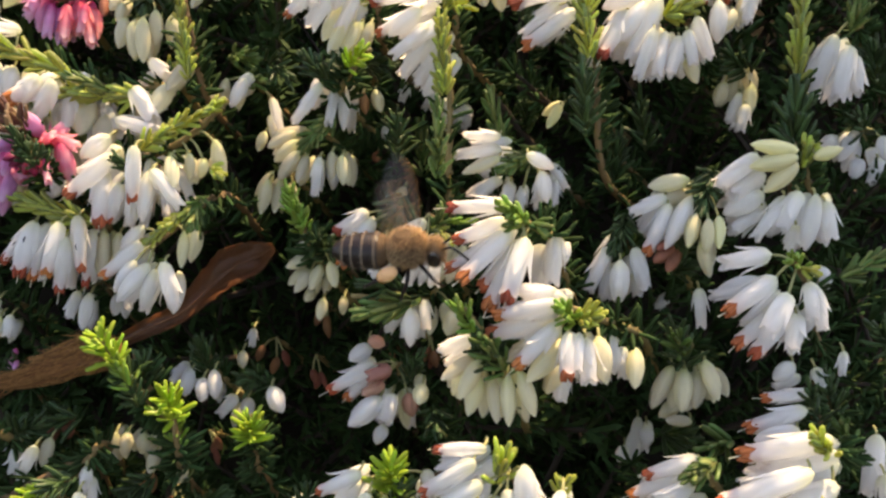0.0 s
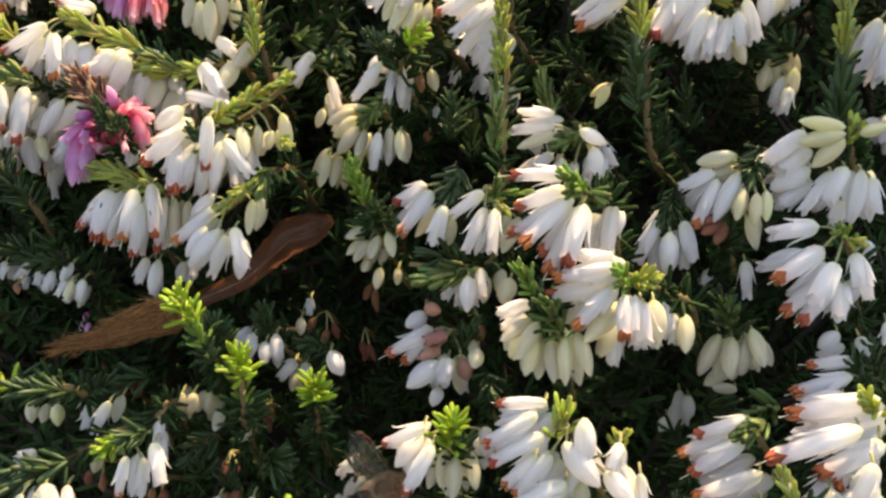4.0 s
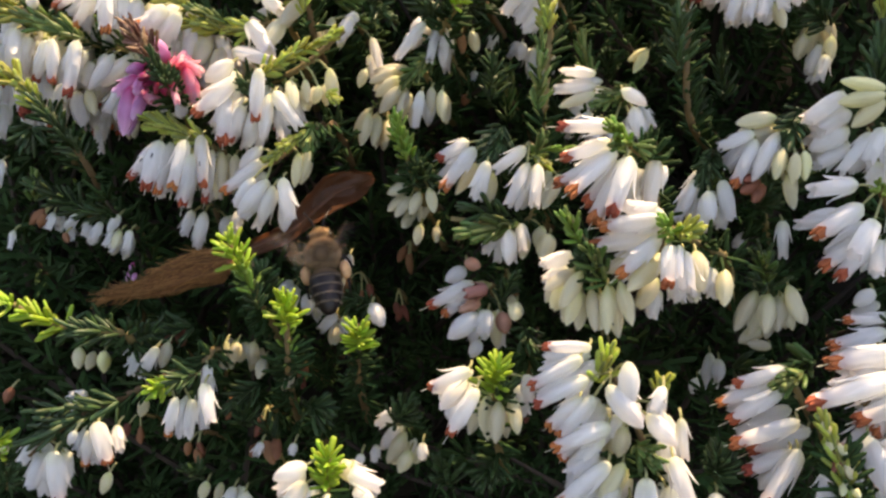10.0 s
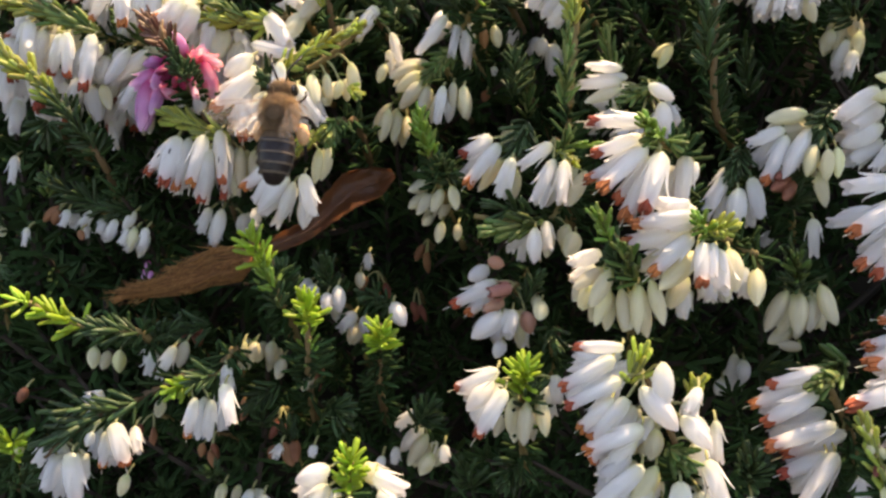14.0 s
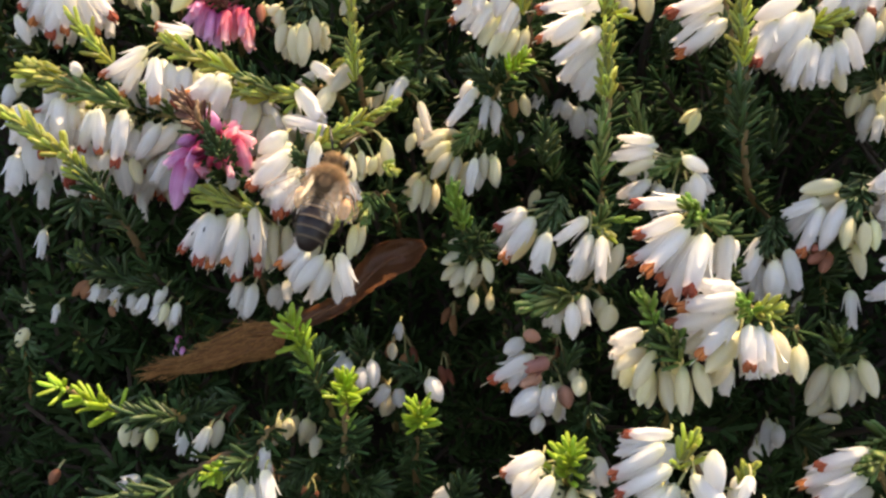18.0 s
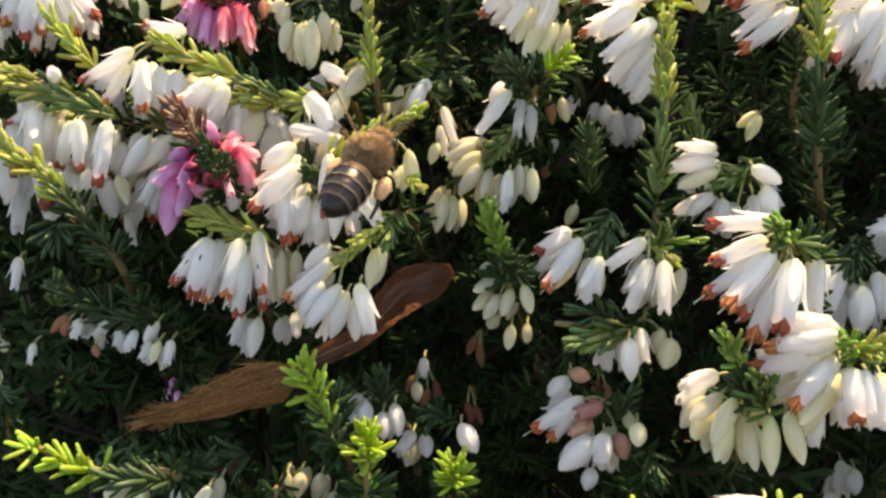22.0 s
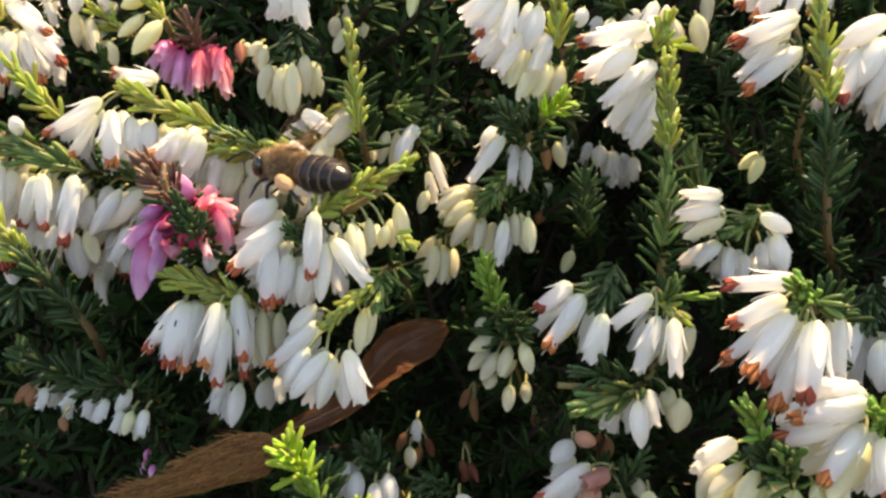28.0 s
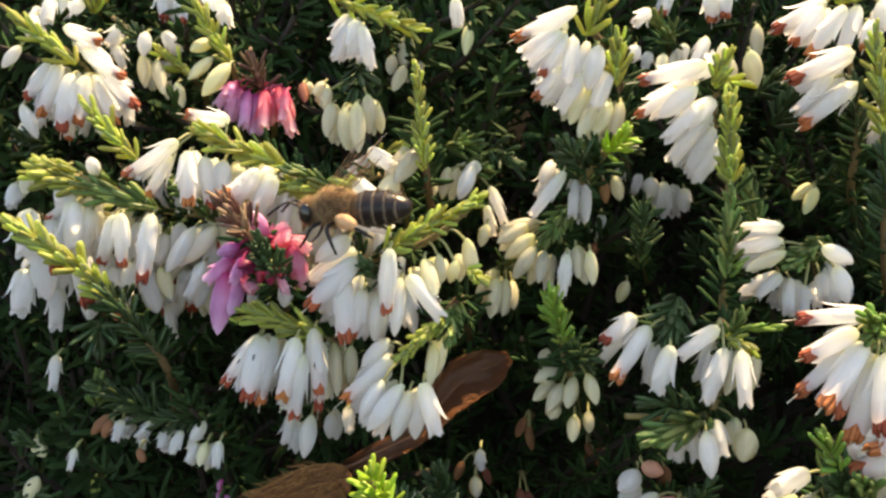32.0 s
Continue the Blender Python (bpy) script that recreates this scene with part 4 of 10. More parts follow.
bell(s, (-47.3, 108.5, 285.2), (-49.8, 106.6, 284.7), 1.7, 'w')
bell(s, (-55.1, 108.3, 286.2), (-54.4, 105.2, 282.7), 2.3, 'c')
bell(s, (-55.8, 109.1, 291), (-60.4, 108.4, 291.9), 2.4, 'wo')
bell(s, (-48.5, 105.5, 283.9), (-49.2, 103.5, 279.1), 2.6, 'w')
bell(s, (-62.1, 105.8, 287.5), (-64.8, 104.9, 283.2), 2, 'wo')
bell(s, (-56, 106.1, 286.6), (-56.2, 102.9, 282.8), 2.5, 'w')
bell(s, (-58, 105.1, 287.2), (-57.1, 102.7, 282.1), 2.4, 'wo')
bell(s, (-49.6, 103.1, 285.3), (-52.1, 102.4, 280.8), 2.8, 'w')
bell(s, (-60.6, 104.2, 289.3), (-66.4, 103.4, 285.8), 2.3, 'wo')
bell(s, (-51.1, 102.3, 286.1), (-54, 101.8, 282.6), 2.8, 'wo')
bell(s, (-59.3, 103.5, 288.1), (-58.8, 100.3, 282.9), 2.6, 'wo')
tuft(s, (-48.5, 106.2, 285.6), (-59, 105.4, 290.4), 52, 3.4, 'l')
tuft(s, (-43.3, 105.4, 283.6), (-48.6, 103.8, 286), 21, 2.8, 'g')
s = sprig('heather_sprig', 'white heather sprig with drooping bells, some rust-brown anthers', 'heather sprig', [(-62, 127.8, 268.2), (-58, 113.2, 277.7), (-66.1, 110.2, 280.2), (-72.6, 108.6, 284), (-79.4, 107.8, 286.2)])
bell(s, (-63.2, 108.8, 275.7), (-64.1, 106, 271.8), 1.7, 'cx')
bell(s, (-67.1, 110.4, 279), (-68.3, 107.7, 274.1), 2.1, 'wx')
bell(s, (-60.3, 108.6, 278), (-63.9, 106.8, 273.3), 2.1, 'wx')
bell(s, (-62.9, 108.3, 273.2), (-63.2, 106.3, 269.7), 2, 'wx')
bell(s, (-74.7, 109.1, 280.5), (-75, 106.8, 275.3), 3.1, 'wx')
bell(s, (-60, 108.8, 277.6), (-63.4, 106.2, 273.8), 1.8, 'wx')
bell(s, (-72.7, 108.8, 280.3), (-74.4, 107, 274.9), 2.2, 'wx')
bell(s, (-69, 109, 279.7), (-68.5, 106.3, 273.8), 2.5, 'wx')
bell(s, (-66.5, 110.5, 278.4), (-68.2, 108.1, 273.9), 2.6, 'wx')
bell(s, (-68.5, 110.2, 279.2), (-68.6, 106.6, 275.2), 1.9, 'wx')
bell(s, (-75.5, 109.7, 282.1), (-77.5, 107.6, 277), 2.1, 'wx')
bell(s, (-76, 110.1, 280.7), (-76.4, 109, 274.9), 2.2, 'wx')
bell(s, (-59.9, 109.7, 278.2), (-63.8, 107.6, 273), 2.3, 'wx')
bell(s, (-75.5, 109, 281.3), (-75.8, 107.1, 275.4), 3.1, 'wx')
bell(s, (-60.5, 109, 277.9), (-64.1, 107, 273.2), 2, 'wx')
bell(s, (-68.7, 109.1, 279.6), (-68.9, 107.6, 273.1), 2.5, 'wx')
bell(s, (-72.6, 108.9, 284.8), (-73.6, 110, 286.9), 1.9, 'w')
bell(s, (-64.9, 105.7, 273.8), (-62.8, 102.4, 271), 2, 'c')
bell(s, (-64.6, 106.2, 279.3), (-66.9, 104.8, 276.5), 2.1, 'w')
bell(s, (-73.9, 107, 282.7), (-77.4, 105.6, 280.3), 2.1, 'wo')
bell(s, (-72.1, 105.3, 281.3), (-73.4, 104.2, 276.1), 2.4, 'w')
bell(s, (-57.1, 104.3, 279.1), (-61.5, 102.9, 274.9), 2.3, 'w')
bell(s, (-58.7, 103.4, 275.1), (-60.1, 100, 271.6), 1.9, 'w')
bell(s, (-73.9, 105.1, 282.3), (-73.4, 101.8, 276.8), 3.1, 'w')
bell(s, (-59.3, 103.2, 279.4), (-62.4, 100.8, 274.7), 2, 'w')
bell(s, (-68.2, 102.5, 281.1), (-69.9, 101.5, 276), 2.2, 'wo')
bell(s, (-67.5, 102.6, 281.3), (-67.2, 100.4, 276), 2.4, 'wo')
bell(s, (-64, 102.7, 281.1), (-64.3, 98.7, 274.7), 2.6, 'wo')
tuft(s, (-73.3, 107.2, 284), (-78.8, 105.6, 286.5), 33, 3.7, 'l')
tuft(s, (-64.1, 106.1, 280.9), (-72.8, 104.8, 284.4), 28, 4, 'g')
tuft(s, (-74, 107.7, 285.3), (-78.5, 105.7, 287), 17, 2.6, 'l')
tuft(s, (-57, 105.4, 279.2), (-58.2, 103.8, 281.6), 17, 3.3, 'g')
s = sprig('heather_sprig', 'white shaded heather sprig with drooping bell flowers', 'heather sprig', [(-86.4, 135.2, 256.1), (-79.2, 119.6, 266.1), (-75.6, 111.8, 270.9)])
bell(s, (-83.6, 115.9, 271.5), (-84.6, 113.4, 267.8), 2, 'wx')
bell(s, (-78, 115.5, 270.1), (-78, 113.8, 266.1), 2, 'wx')
bell(s, (-67.4, 115.1, 267.5), (-67.4, 113.1, 264.5), 2, 'wx')
bell(s, (-85.5, 117.3, 272.2), (-88.8, 116.4, 269.1), 2.2, 'wx')
bell(s, (-67.9, 115.3, 268.9), (-69.1, 114.4, 266.2), 2, 'wx')
bell(s, (-78.3, 116.7, 270.6), (-76.4, 113.6, 266.3), 1.9, 'wx')
bell(s, (-83.3, 113.9, 272.5), (-86.8, 113.6, 270), 1.7, 'w')
bell(s, (-81.8, 113.2, 271.2), (-80.6, 111.2, 267.2), 1.7, 'w')
bell(s, (-75, 113.4, 272.5), (-73.9, 110.3, 267.7), 2, 'w')
bell(s, (-69, 110.9, 270.8), (-68.6, 110.4, 266.7), 1.6, 'w')
bell(s, (-71.4, 111.4, 270.7), (-71.1, 108.7, 267.5), 1.6, 'w')
bell(s, (-65.8, 109.1, 268), (-64.8, 107.2, 264), 1.6, 'w')
bell(s, (-83.3, 110.7, 274.2), (-83.7, 109.3, 272.2), 1.6, 'w')
bell(s, (-63.9, 109.1, 271.2), (-64.6, 107.2, 268.7), 1.6, 'w')
bell(s, (-75.9, 108.8, 271.6), (-74.7, 106.2, 268.9), 1.6, 'w')
tuft(s, (-73.8, 111.3, 269.1), (-76.4, 110.3, 273.3), 20, 2.9, 'd')
s = sprig('heather_shoot', 'dark green heather shoot with fine needles', 'heather shoot', [(-69.2, 115.9, 249.9), (-64, 102.1, 261.9), (-67.2, 100.8, 269), (-71.9, 100.3, 275.8), (-80.3, 100.7, 281.5)])
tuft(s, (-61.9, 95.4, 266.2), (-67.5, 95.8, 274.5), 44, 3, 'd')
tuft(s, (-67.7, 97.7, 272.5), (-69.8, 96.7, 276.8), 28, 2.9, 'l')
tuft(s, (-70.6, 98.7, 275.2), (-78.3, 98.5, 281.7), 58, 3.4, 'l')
tuft(s, (-68.6, 96.9, 270.5), (-68.7, 93.7, 268.5), 22, 3.8, 'd')
s = sprig('heather_sprig', 'pink and magenta heather flower head among white sprigs', 'heather sprig', [(-52.3, 116.3, 262.9), (-49.3, 101.9, 273.1), (-51, 99.3, 276.6), (-52, 97.9, 280.9), (-55, 97.5, 284.1)])
bell(s, (-48.7, 98.8, 275.3), (-48.2, 96.6, 272.4), 2, 'wx')
bell(s, (-49.6, 99.6, 278.3), (-48.7, 100.4, 279.3), 2.4, 'qx')
bell(s, (-48.1, 98.6, 277.3), (-47, 96.6, 273.3), 2.2, 'qx')
bell(s, (-52.6, 99.8, 277.3), (-55.3, 98.9, 276.4), 1.6, 'px')
bell(s, (-54, 100, 276.5), (-55, 97.2, 274.4), 2, 'px')
bell(s, (-53.9, 97.7, 275.8), (-55.3, 95.6, 269.6), 2, 'px')
bell(s, (-52, 98.7, 275.2), (-51.6, 97.4, 273.6), 1.8, 'qx')
bell(s, (-49.8, 99.8, 275.7), (-49.1, 98.2, 273.5), 1.6, 'qx')
bell(s, (-52.4, 99.4, 276.6), (-54.4, 98.4, 274.8), 1.5, 'px')
bell(s, (-47.5, 96.7, 274.8), (-47.6, 94.2, 272.5), 2, 'w')
bell(s, (-49.7, 97.9, 279.1), (-51.1, 97.4, 282.4), 2.2, 'p')
bell(s, (-48, 96.7, 279.3), (-44.7, 96.4, 278.2), 2.4, 'q')
bell(s, (-46.8, 95.9, 278.9), (-45.4, 94.9, 274.1), 2.3, 'q')
bell(s, (-52.2, 95.8, 278.9), (-54.7, 95.7, 278.2), 1.6, 'p')
bell(s, (-52.8, 95.1, 277.6), (-55.9, 94.2, 275.5), 2, 'p')
bell(s, (-52.3, 95.1, 276.1), (-52.8, 91.8, 272.5), 2.1, 'p')
bell(s, (-53.4, 93.9, 276.6), (-54.3, 91.8, 270.4), 2.4, 'p')
bell(s, (-51.5, 93.8, 275.7), (-49.9, 92.4, 274.8), 1.8, 'q')
bell(s, (-48.4, 94.7, 279.1), (-46.2, 94.1, 280.5), 1.5, 'q')
bell(s, (-48.1, 94.2, 277.2), (-46.5, 91.2, 275), 1.5, 'q')
bell(s, (-51.1, 92.8, 278.4), (-52.4, 92.5, 275.7), 1.6, 'p')
bell(s, (-49.9, 93.3, 277.7), (-51, 91.5, 277), 1.1, 'k')
bell(s, (-49, 92.2, 277.7), (-49.3, 91.5, 276), 1.1, 'k')
bell(s, (-48.3, 91.5, 277.8), (-48.1, 91.5, 275.8), 1.1, 'k')
bell(s, (-50.1, 92.1, 278.2), (-51.3, 91, 277.9), 1, 'k')
bell(s, (-47.8, 92.1, 278), (-46.7, 90, 277.2), 1, 'k')
tuft(s, (-49.2, 95, 276.8), (-49.5, 93.4, 279.5), 40, 2, 'd')
tuft(s, (-50.4, 96.4, 280.6), (-54.2, 95.3, 284.6), 39, 2.7, 'r')
tuft(s, (-47.2, 91.7, 276.3), (-48.5, 88.8, 281.9), 26, 2.6, 'd')
tuft(s, (-49.7, 92, 280.4), (-51.9, 90.6, 284.4), 14, 2.4, 'r')
s = sprig('heather_sprig', 'white heather sprig with drooping bells, some rust-brown anthers', 'heather sprig', [(-42.1, 116.6, 265), (-40.7, 102.1, 274.9), (-36.3, 98.9, 276.7), (-31.2, 96.8, 279.4), (-25.9, 96.8, 283.9)])
bell(s, (-28.8, 99, 276.7), (-28.7, 97.7, 273.9), 1.8, 'cx')
bell(s, (-30.3, 98.6, 276.2), (-30.6, 95.8, 274.5), 1.3, 'cx')
bell(s, (-38.8, 98.4, 272.9), (-39.5, 95.5, 268.4), 2, 'wx')
bell(s, (-39.4, 97.3, 274.9), (-42.3, 95.3, 270.5), 2.4, 'wx')
bell(s, (-40.1, 97.5, 274.1), (-41.4, 95.2, 268.7), 2.7, 'wx')
bell(s, (-40.1, 98, 277.7), (-45.1, 96.3, 274.6), 3, 'wx')
bell(s, (-36.8, 98.2, 273), (-37.7, 95.1, 268), 1.8, 'wx')
bell(s, (-32.4, 99.5, 276), (-31, 97.3, 273.3), 2.1, 'cx')
bell(s, (-33.8, 99.3, 275.1), (-31.5, 96.1, 271.6), 2.2, 'wx')
bell(s, (-36.9, 99.6, 275.3), (-37.5, 95.9, 269.8), 2.3, 'wx')
bell(s, (-31.9, 98.6, 276.1), (-31.3, 96.4, 273.4), 1.3, 'cx')
bell(s, (-40.8, 99.7, 276.8), (-44.8, 96.7, 273.8), 2.7, 'wx')
bell(s, (-38.7, 97.6, 272.7), (-39.7, 95.5, 268.1), 2, 'wx')
bell(s, (-38, 96.5, 273.4), (-39.2, 94.7, 268.6), 2.1, 'wx')
bell(s, (-40.7, 98.2, 275.9), (-43.5, 95.1, 271.1), 2.5, 'wx')
bell(s, (-41.1, 98.3, 275.5), (-43.5, 96.5, 269.5), 2.7, 'wx')
bell(s, (-35.4, 98.3, 274), (-34.4, 95, 269.6), 1.7, 'wx')
bell(s, (-31.6, 97.7, 276.7), (-31.1, 97.3, 273.5), 2, 'cx')
bell(s, (-35, 98, 274.8), (-33.8, 95.6, 268.6), 2.2, 'wx')
bell(s, (-36.3, 97.5, 276.5), (-36.9, 95.3, 270.2), 2.2, 'wx')
bell(s, (-27.9, 96.4, 279.1), (-27.1, 95.7, 274.3), 1.9, 'c')
bell(s, (-29, 95.3, 277), (-29.8, 95, 274.6), 1.4, 'c')
bell(s, (-30.9, 95.5, 277.7), (-30.6, 94.1, 274.9), 1.3, 'c')
bell(s, (-40.2, 95.2, 279.8), (-44, 95, 277.3), 2.6, 'w')
bell(s, (-37, 92.4, 274.1), (-37.8, 91.7, 269.4), 2.1, 'w')
bell(s, (-38.8, 93, 274.6), (-40, 90.7, 270.6), 2.3, 'wo')
bell(s, (-40.9, 93.7, 276.1), (-40.6, 89.6, 270.7), 2.7, 'wo')
bell(s, (-39.4, 93.6, 277.8), (-43.9, 90.4, 274), 2.8, 'wo')
bell(s, (-34.8, 91.6, 276.3), (-35.5, 89.6, 270.7), 1.9, 'w')
bell(s, (-32.4, 92.7, 277.9), (-31.1, 89.6, 275), 1.9, 'c')
bell(s, (-33.9, 90.4, 276.9), (-30.5, 89.5, 272.4), 2.2, 'w')
bell(s, (-35.7, 90.9, 279.6), (-36.2, 89.3, 273.7), 2.2, 'wo')
tuft(s, (-37.1, 95, 278.1), (-26.1, 94.6, 284.2), 69, 2.2, 'l')
tuft(s, (-37.1, 93.9, 275.3), (-38.6, 92.2, 277.7), 24, 2.1, 'd')
tuft(s, (-28.2, 94.3, 276.3), (-26.4, 91.6, 275.9), 13, 1.9, 'l')
s = sprig('heather_sprig', 'white heather sprig crowded with bells showing rust-brown anthers', 'heather sprig', [(-44.9, 114.8, 252.9), (-43.1, 101, 264.5), (-45.4, 96.9, 268.5), (-52.8, 95.2, 272.2)])
bell(s, (-42.1, 97.8, 266.6), (-42, 96.8, 261.4), 1.8, 'cx')
bell(s, (-43.7, 97.3, 266.7), (-44, 95.4, 261.1), 1.8, 'cx')
bell(s, (-43.5, 97.2, 267.4), (-43.7, 95.7, 260.8), 1.6, 'wx')
bell(s, (-50.6, 98.4, 267.8), (-51.5, 93.8, 261.7), 2.2, 'wx')
bell(s, (-51, 98.2, 267.7), (-52.5, 96.2, 261.3), 2.9, 'wx')
bell(s, (-44.8, 97.3, 268), (-45.1, 95.5, 260.5), 2.1, 'wx')
bell(s, (-46.6, 96.5, 267), (-47.9, 94.5, 260.5), 2.3, 'wx')
bell(s, (-47.3, 98.3, 266.3), (-48.5, 95.8, 259.6), 2.5, 'wx')
bell(s, (-42.1, 96.6, 267.2), (-42.3, 95.6, 262), 1.8, 'cx')
bell(s, (-44.1, 97.8, 266.9), (-43.4, 93.7, 262), 1.6, 'cx')
bell(s, (-44, 98.9, 266.6), (-43.9, 94.9, 261.3), 1.6, 'wx')
bell(s, (-51.5, 99, 267), (-54.1, 95.6, 262.1), 2, 'wx')
bell(s, (-50, 97.1, 268), (-51.8, 95.1, 261.1), 2.3, 'wx')
bell(s, (-48.7, 96.9, 268), (-50.9, 95.5, 261.8), 2.8, 'wx')
bell(s, (-47.2, 97.5, 267), (-48.5, 93.9, 260.9), 2.3, 'wx')
bell(s, (-46.8, 96.9, 266.8), (-48.5, 95.4, 259.9), 2.3, 'wx')
bell(s, (-40.8, 95.3, 267.5), (-40.9, 93.9, 263.5), 1.8, 'c')
bell(s, (-42.7, 95.6, 267.7), (-42.1, 92, 263), 1.8, 'c')
bell(s, (-43.8, 95, 268), (-44, 91.1, 262.4), 1.7, 'wo')
speck(bell(s, (-50.6, 94.5, 269.2), (-53.8, 91.6, 265.2), 2.2, 'wo'), 0.60)
bell(s, (-48.8, 93.8, 269.2), (-49.9, 90.2, 263.6), 2.2, 'wo')
speck(bell(s, (-50.1, 93.4, 269.4), (-51.1, 89.5, 264.4), 2.9, 'wo'), 0.40)
speck(bell(s, (-44.2, 92.2, 270.7), (-43.7, 89.9, 264.8), 2.2, 'wo'), 0.60)
bell(s, (-45.2, 90.3, 268.7), (-46.2, 88.8, 262.5), 2.2, 'wo')
speck(bell(s, (-45.8, 90.8, 270.3), (-47.1, 88.2, 264.9), 2.4, 'wo'), 0.60)
tuft(s, (-43.3, 94.3, 269), (-52.4, 93.2, 273.1), 51, 3.4, 'l')
s = sprig('heather_sprig', 'white heather sprig with drooping bell flowers', 'heather sprig', [(-49.6, 121.2, 241.2), (-47.1, 106.5, 253.4), (-45.8, 99.1, 259.3)])
bell(s, (-44.2, 102.3, 256.5), (-44.1, 101.1, 252.9), 1.9, 'wx')
bell(s, (-48.6, 102.2, 255.8), (-49.2, 100.9, 251.2), 1.8, 'wx')
bell(s, (-48.7, 102.5, 255.9), (-49.6, 101.5, 251.3), 2.1, 'wx')
bell(s, (-44.2, 100.5, 256.9), (-44.5, 98.6, 254.5), 2, 'w')
bell(s, (-42.2, 99.2, 258.2), (-41.8, 97, 256), 1.9, 'w')
bell(s, (-48.2, 97.4, 258.6), (-48.9, 94.9, 255.7), 1.9, 'w')
bell(s, (-45.7, 95.3, 259.2), (-46.5, 93.2, 255), 2.1, 'w')
tuft(s, (-45.2, 99, 258.6), (-46, 97.3, 260.9), 16, 2.3, 'd')
s = sprig('heather_sprig', 'white heather sprig with drooping bells, some rust-brown anthers', 'heather sprig', [(-27.6, 115.4, 260.3), (-28.4, 101.1, 270.8), (-31.4, 95.2, 269.7), (-34.9, 91.4, 267.4)])
bell(s, (-31.7, 96.3, 267.5), (-31.8, 94.1, 263.9), 1.7, 'cx')
bell(s, (-36.2, 95.6, 267.3), (-40.2, 92.4, 264.4), 1.9, 'wx')
bell(s, (-36.9, 94.7, 265.3), (-40.6, 92.6, 261.2), 2.2, 'wx')
bell(s, (-36.8, 93.2, 264.2), (-39.9, 92, 259.8), 2.1, 'wx')
bell(s, (-35.4, 94.7, 262.8), (-38.2, 92.9, 257.5), 2.1, 'wx')
bell(s, (-36.1, 94.4, 263.1), (-39.5, 91.4, 259.7), 2.2, 'wx')
bell(s, (-31.2, 95.8, 268), (-31.6, 93.2, 264.3), 1.3, 'cx')
bell(s, (-31, 96.7, 267.5), (-31.4, 93.6, 264.4), 1.6, 'cx')
bell(s, (-36.7, 95.4, 267.1), (-40.7, 93.9, 263.3), 2, 'wx')
bell(s, (-36.5, 94.3, 265.3), (-40.5, 92.5, 260.9), 2.1, 'wx')
bell(s, (-35.8, 93, 264.3), (-39.6, 91.9, 259.4), 2, 'wx')
bell(s, (-36, 93.3, 263.5), (-39.4, 92, 259.7), 2.1, 'wx')
bell(s, (-33.8, 95.3, 262.2), (-33.9, 91.6, 258), 2.4, 'wx')
bell(s, (-30.6, 93.9, 269.2), (-31.2, 92.3, 265.3), 1.4, 'c')
bell(s, (-31.6, 92.7, 268.6), (-32.1, 91.3, 264.3), 1.6, 'c')
bell(s, (-36.3, 92.2, 269.4), (-39.2, 91.3, 266.8), 1.9, 'w')
bell(s, (-35.9, 91.4, 267.9), (-40.6, 89, 264.3), 2.3, 'wo')
bell(s, (-36.9, 89.6, 265.9), (-39.2, 87.8, 262.5), 2, 'w')
bell(s, (-34, 87.9, 265.4), (-35.8, 86.8, 260.5), 2.1, 'w')
bell(s, (-34.7, 88, 266.1), (-38.3, 85.9, 262.1), 2.1, 'w')
bell(s, (-32.6, 87, 266.7), (-31.3, 85.3, 261.6), 2.3, 'w')
tuft(s, (-30.1, 93.1, 271.7), (-35.3, 89.3, 268.3), 52, 1.6, 'l')
tuft(s, (-29.5, 93.5, 272.8), (-30, 89.9, 269.8), 25, 2.5, 'g')
s = sprig('heather_shoot', 'bright lime-green upright tip of a heather shoot', 'heather shoot', [(-35.2, 97.5, 233.2), (-34.7, 84.9, 248.2), (-35.6, 79.8, 255.6), (-37.5, 79.4, 260.7)])
tuft(s, (-35.8, 78.4, 257.5), (-37.4, 77.4, 262.8), 32, 1.9, 'n')
tuft(s, (-34.8, 78.5, 254.6), (-36.3, 78.8, 258.7), 26, 2.4, 'n2')
tuft(s, (-34.3, 78.7, 252.1), (-35.3, 78.9, 255.9), 16, 2.4, 'd')
s = sprig('heather_sprig', 'white heather sprig with drooping bell flowers', 'heather sprig', [(-39, 141.9, 298), (-38.4, 125.8, 303.5), (-41.4, 120.3, 303.5), (-45.2, 118.3, 306.2)])
bell(s, (-41.6, 120.6, 302.6), (-43.1, 119.9, 298.8), 2.4, 'wx')
bell(s, (-42.1, 121.5, 302), (-43.1, 117.4, 297.3), 2.5, 'wx')
bell(s, (-41.5, 121.7, 302.7), (-43.1, 119.1, 297.4), 2.4, 'wx')
bell(s, (-40.9, 121.8, 301.9), (-40.8, 118.6, 296.5), 2.1, 'wx')
bell(s, (-42, 119.2, 302.9), (-44.2, 117.3, 299.6), 2.3, 'w')
bell(s, (-41.3, 116.8, 302.4), (-43.7, 114.8, 297.5), 2.4, 'w')
bell(s, (-40.7, 114.4, 302.2), (-41.2, 113.4, 297.7), 2.5, 'w')
bell(s, (-39.8, 112, 301.5), (-38.7, 111.1, 296.4), 2.2, 'w')
tuft(s, (-45.3, 118.2, 305.6), (-32.5, 113.8, 300.5), 35, 3.1, 'l')
s = sprig('heather_sprig', 'shaded heather sprig with cream half-closed drooping bells', 'heather sprig', [(-35.7, 157.3, 293.7), (-35.5, 140, 298.8), (-35.5, 131.4, 301.3)])
bell(s, (-35.5, 135.7, 299.4), (-35.6, 132.3, 295.5), 2, 'cx')
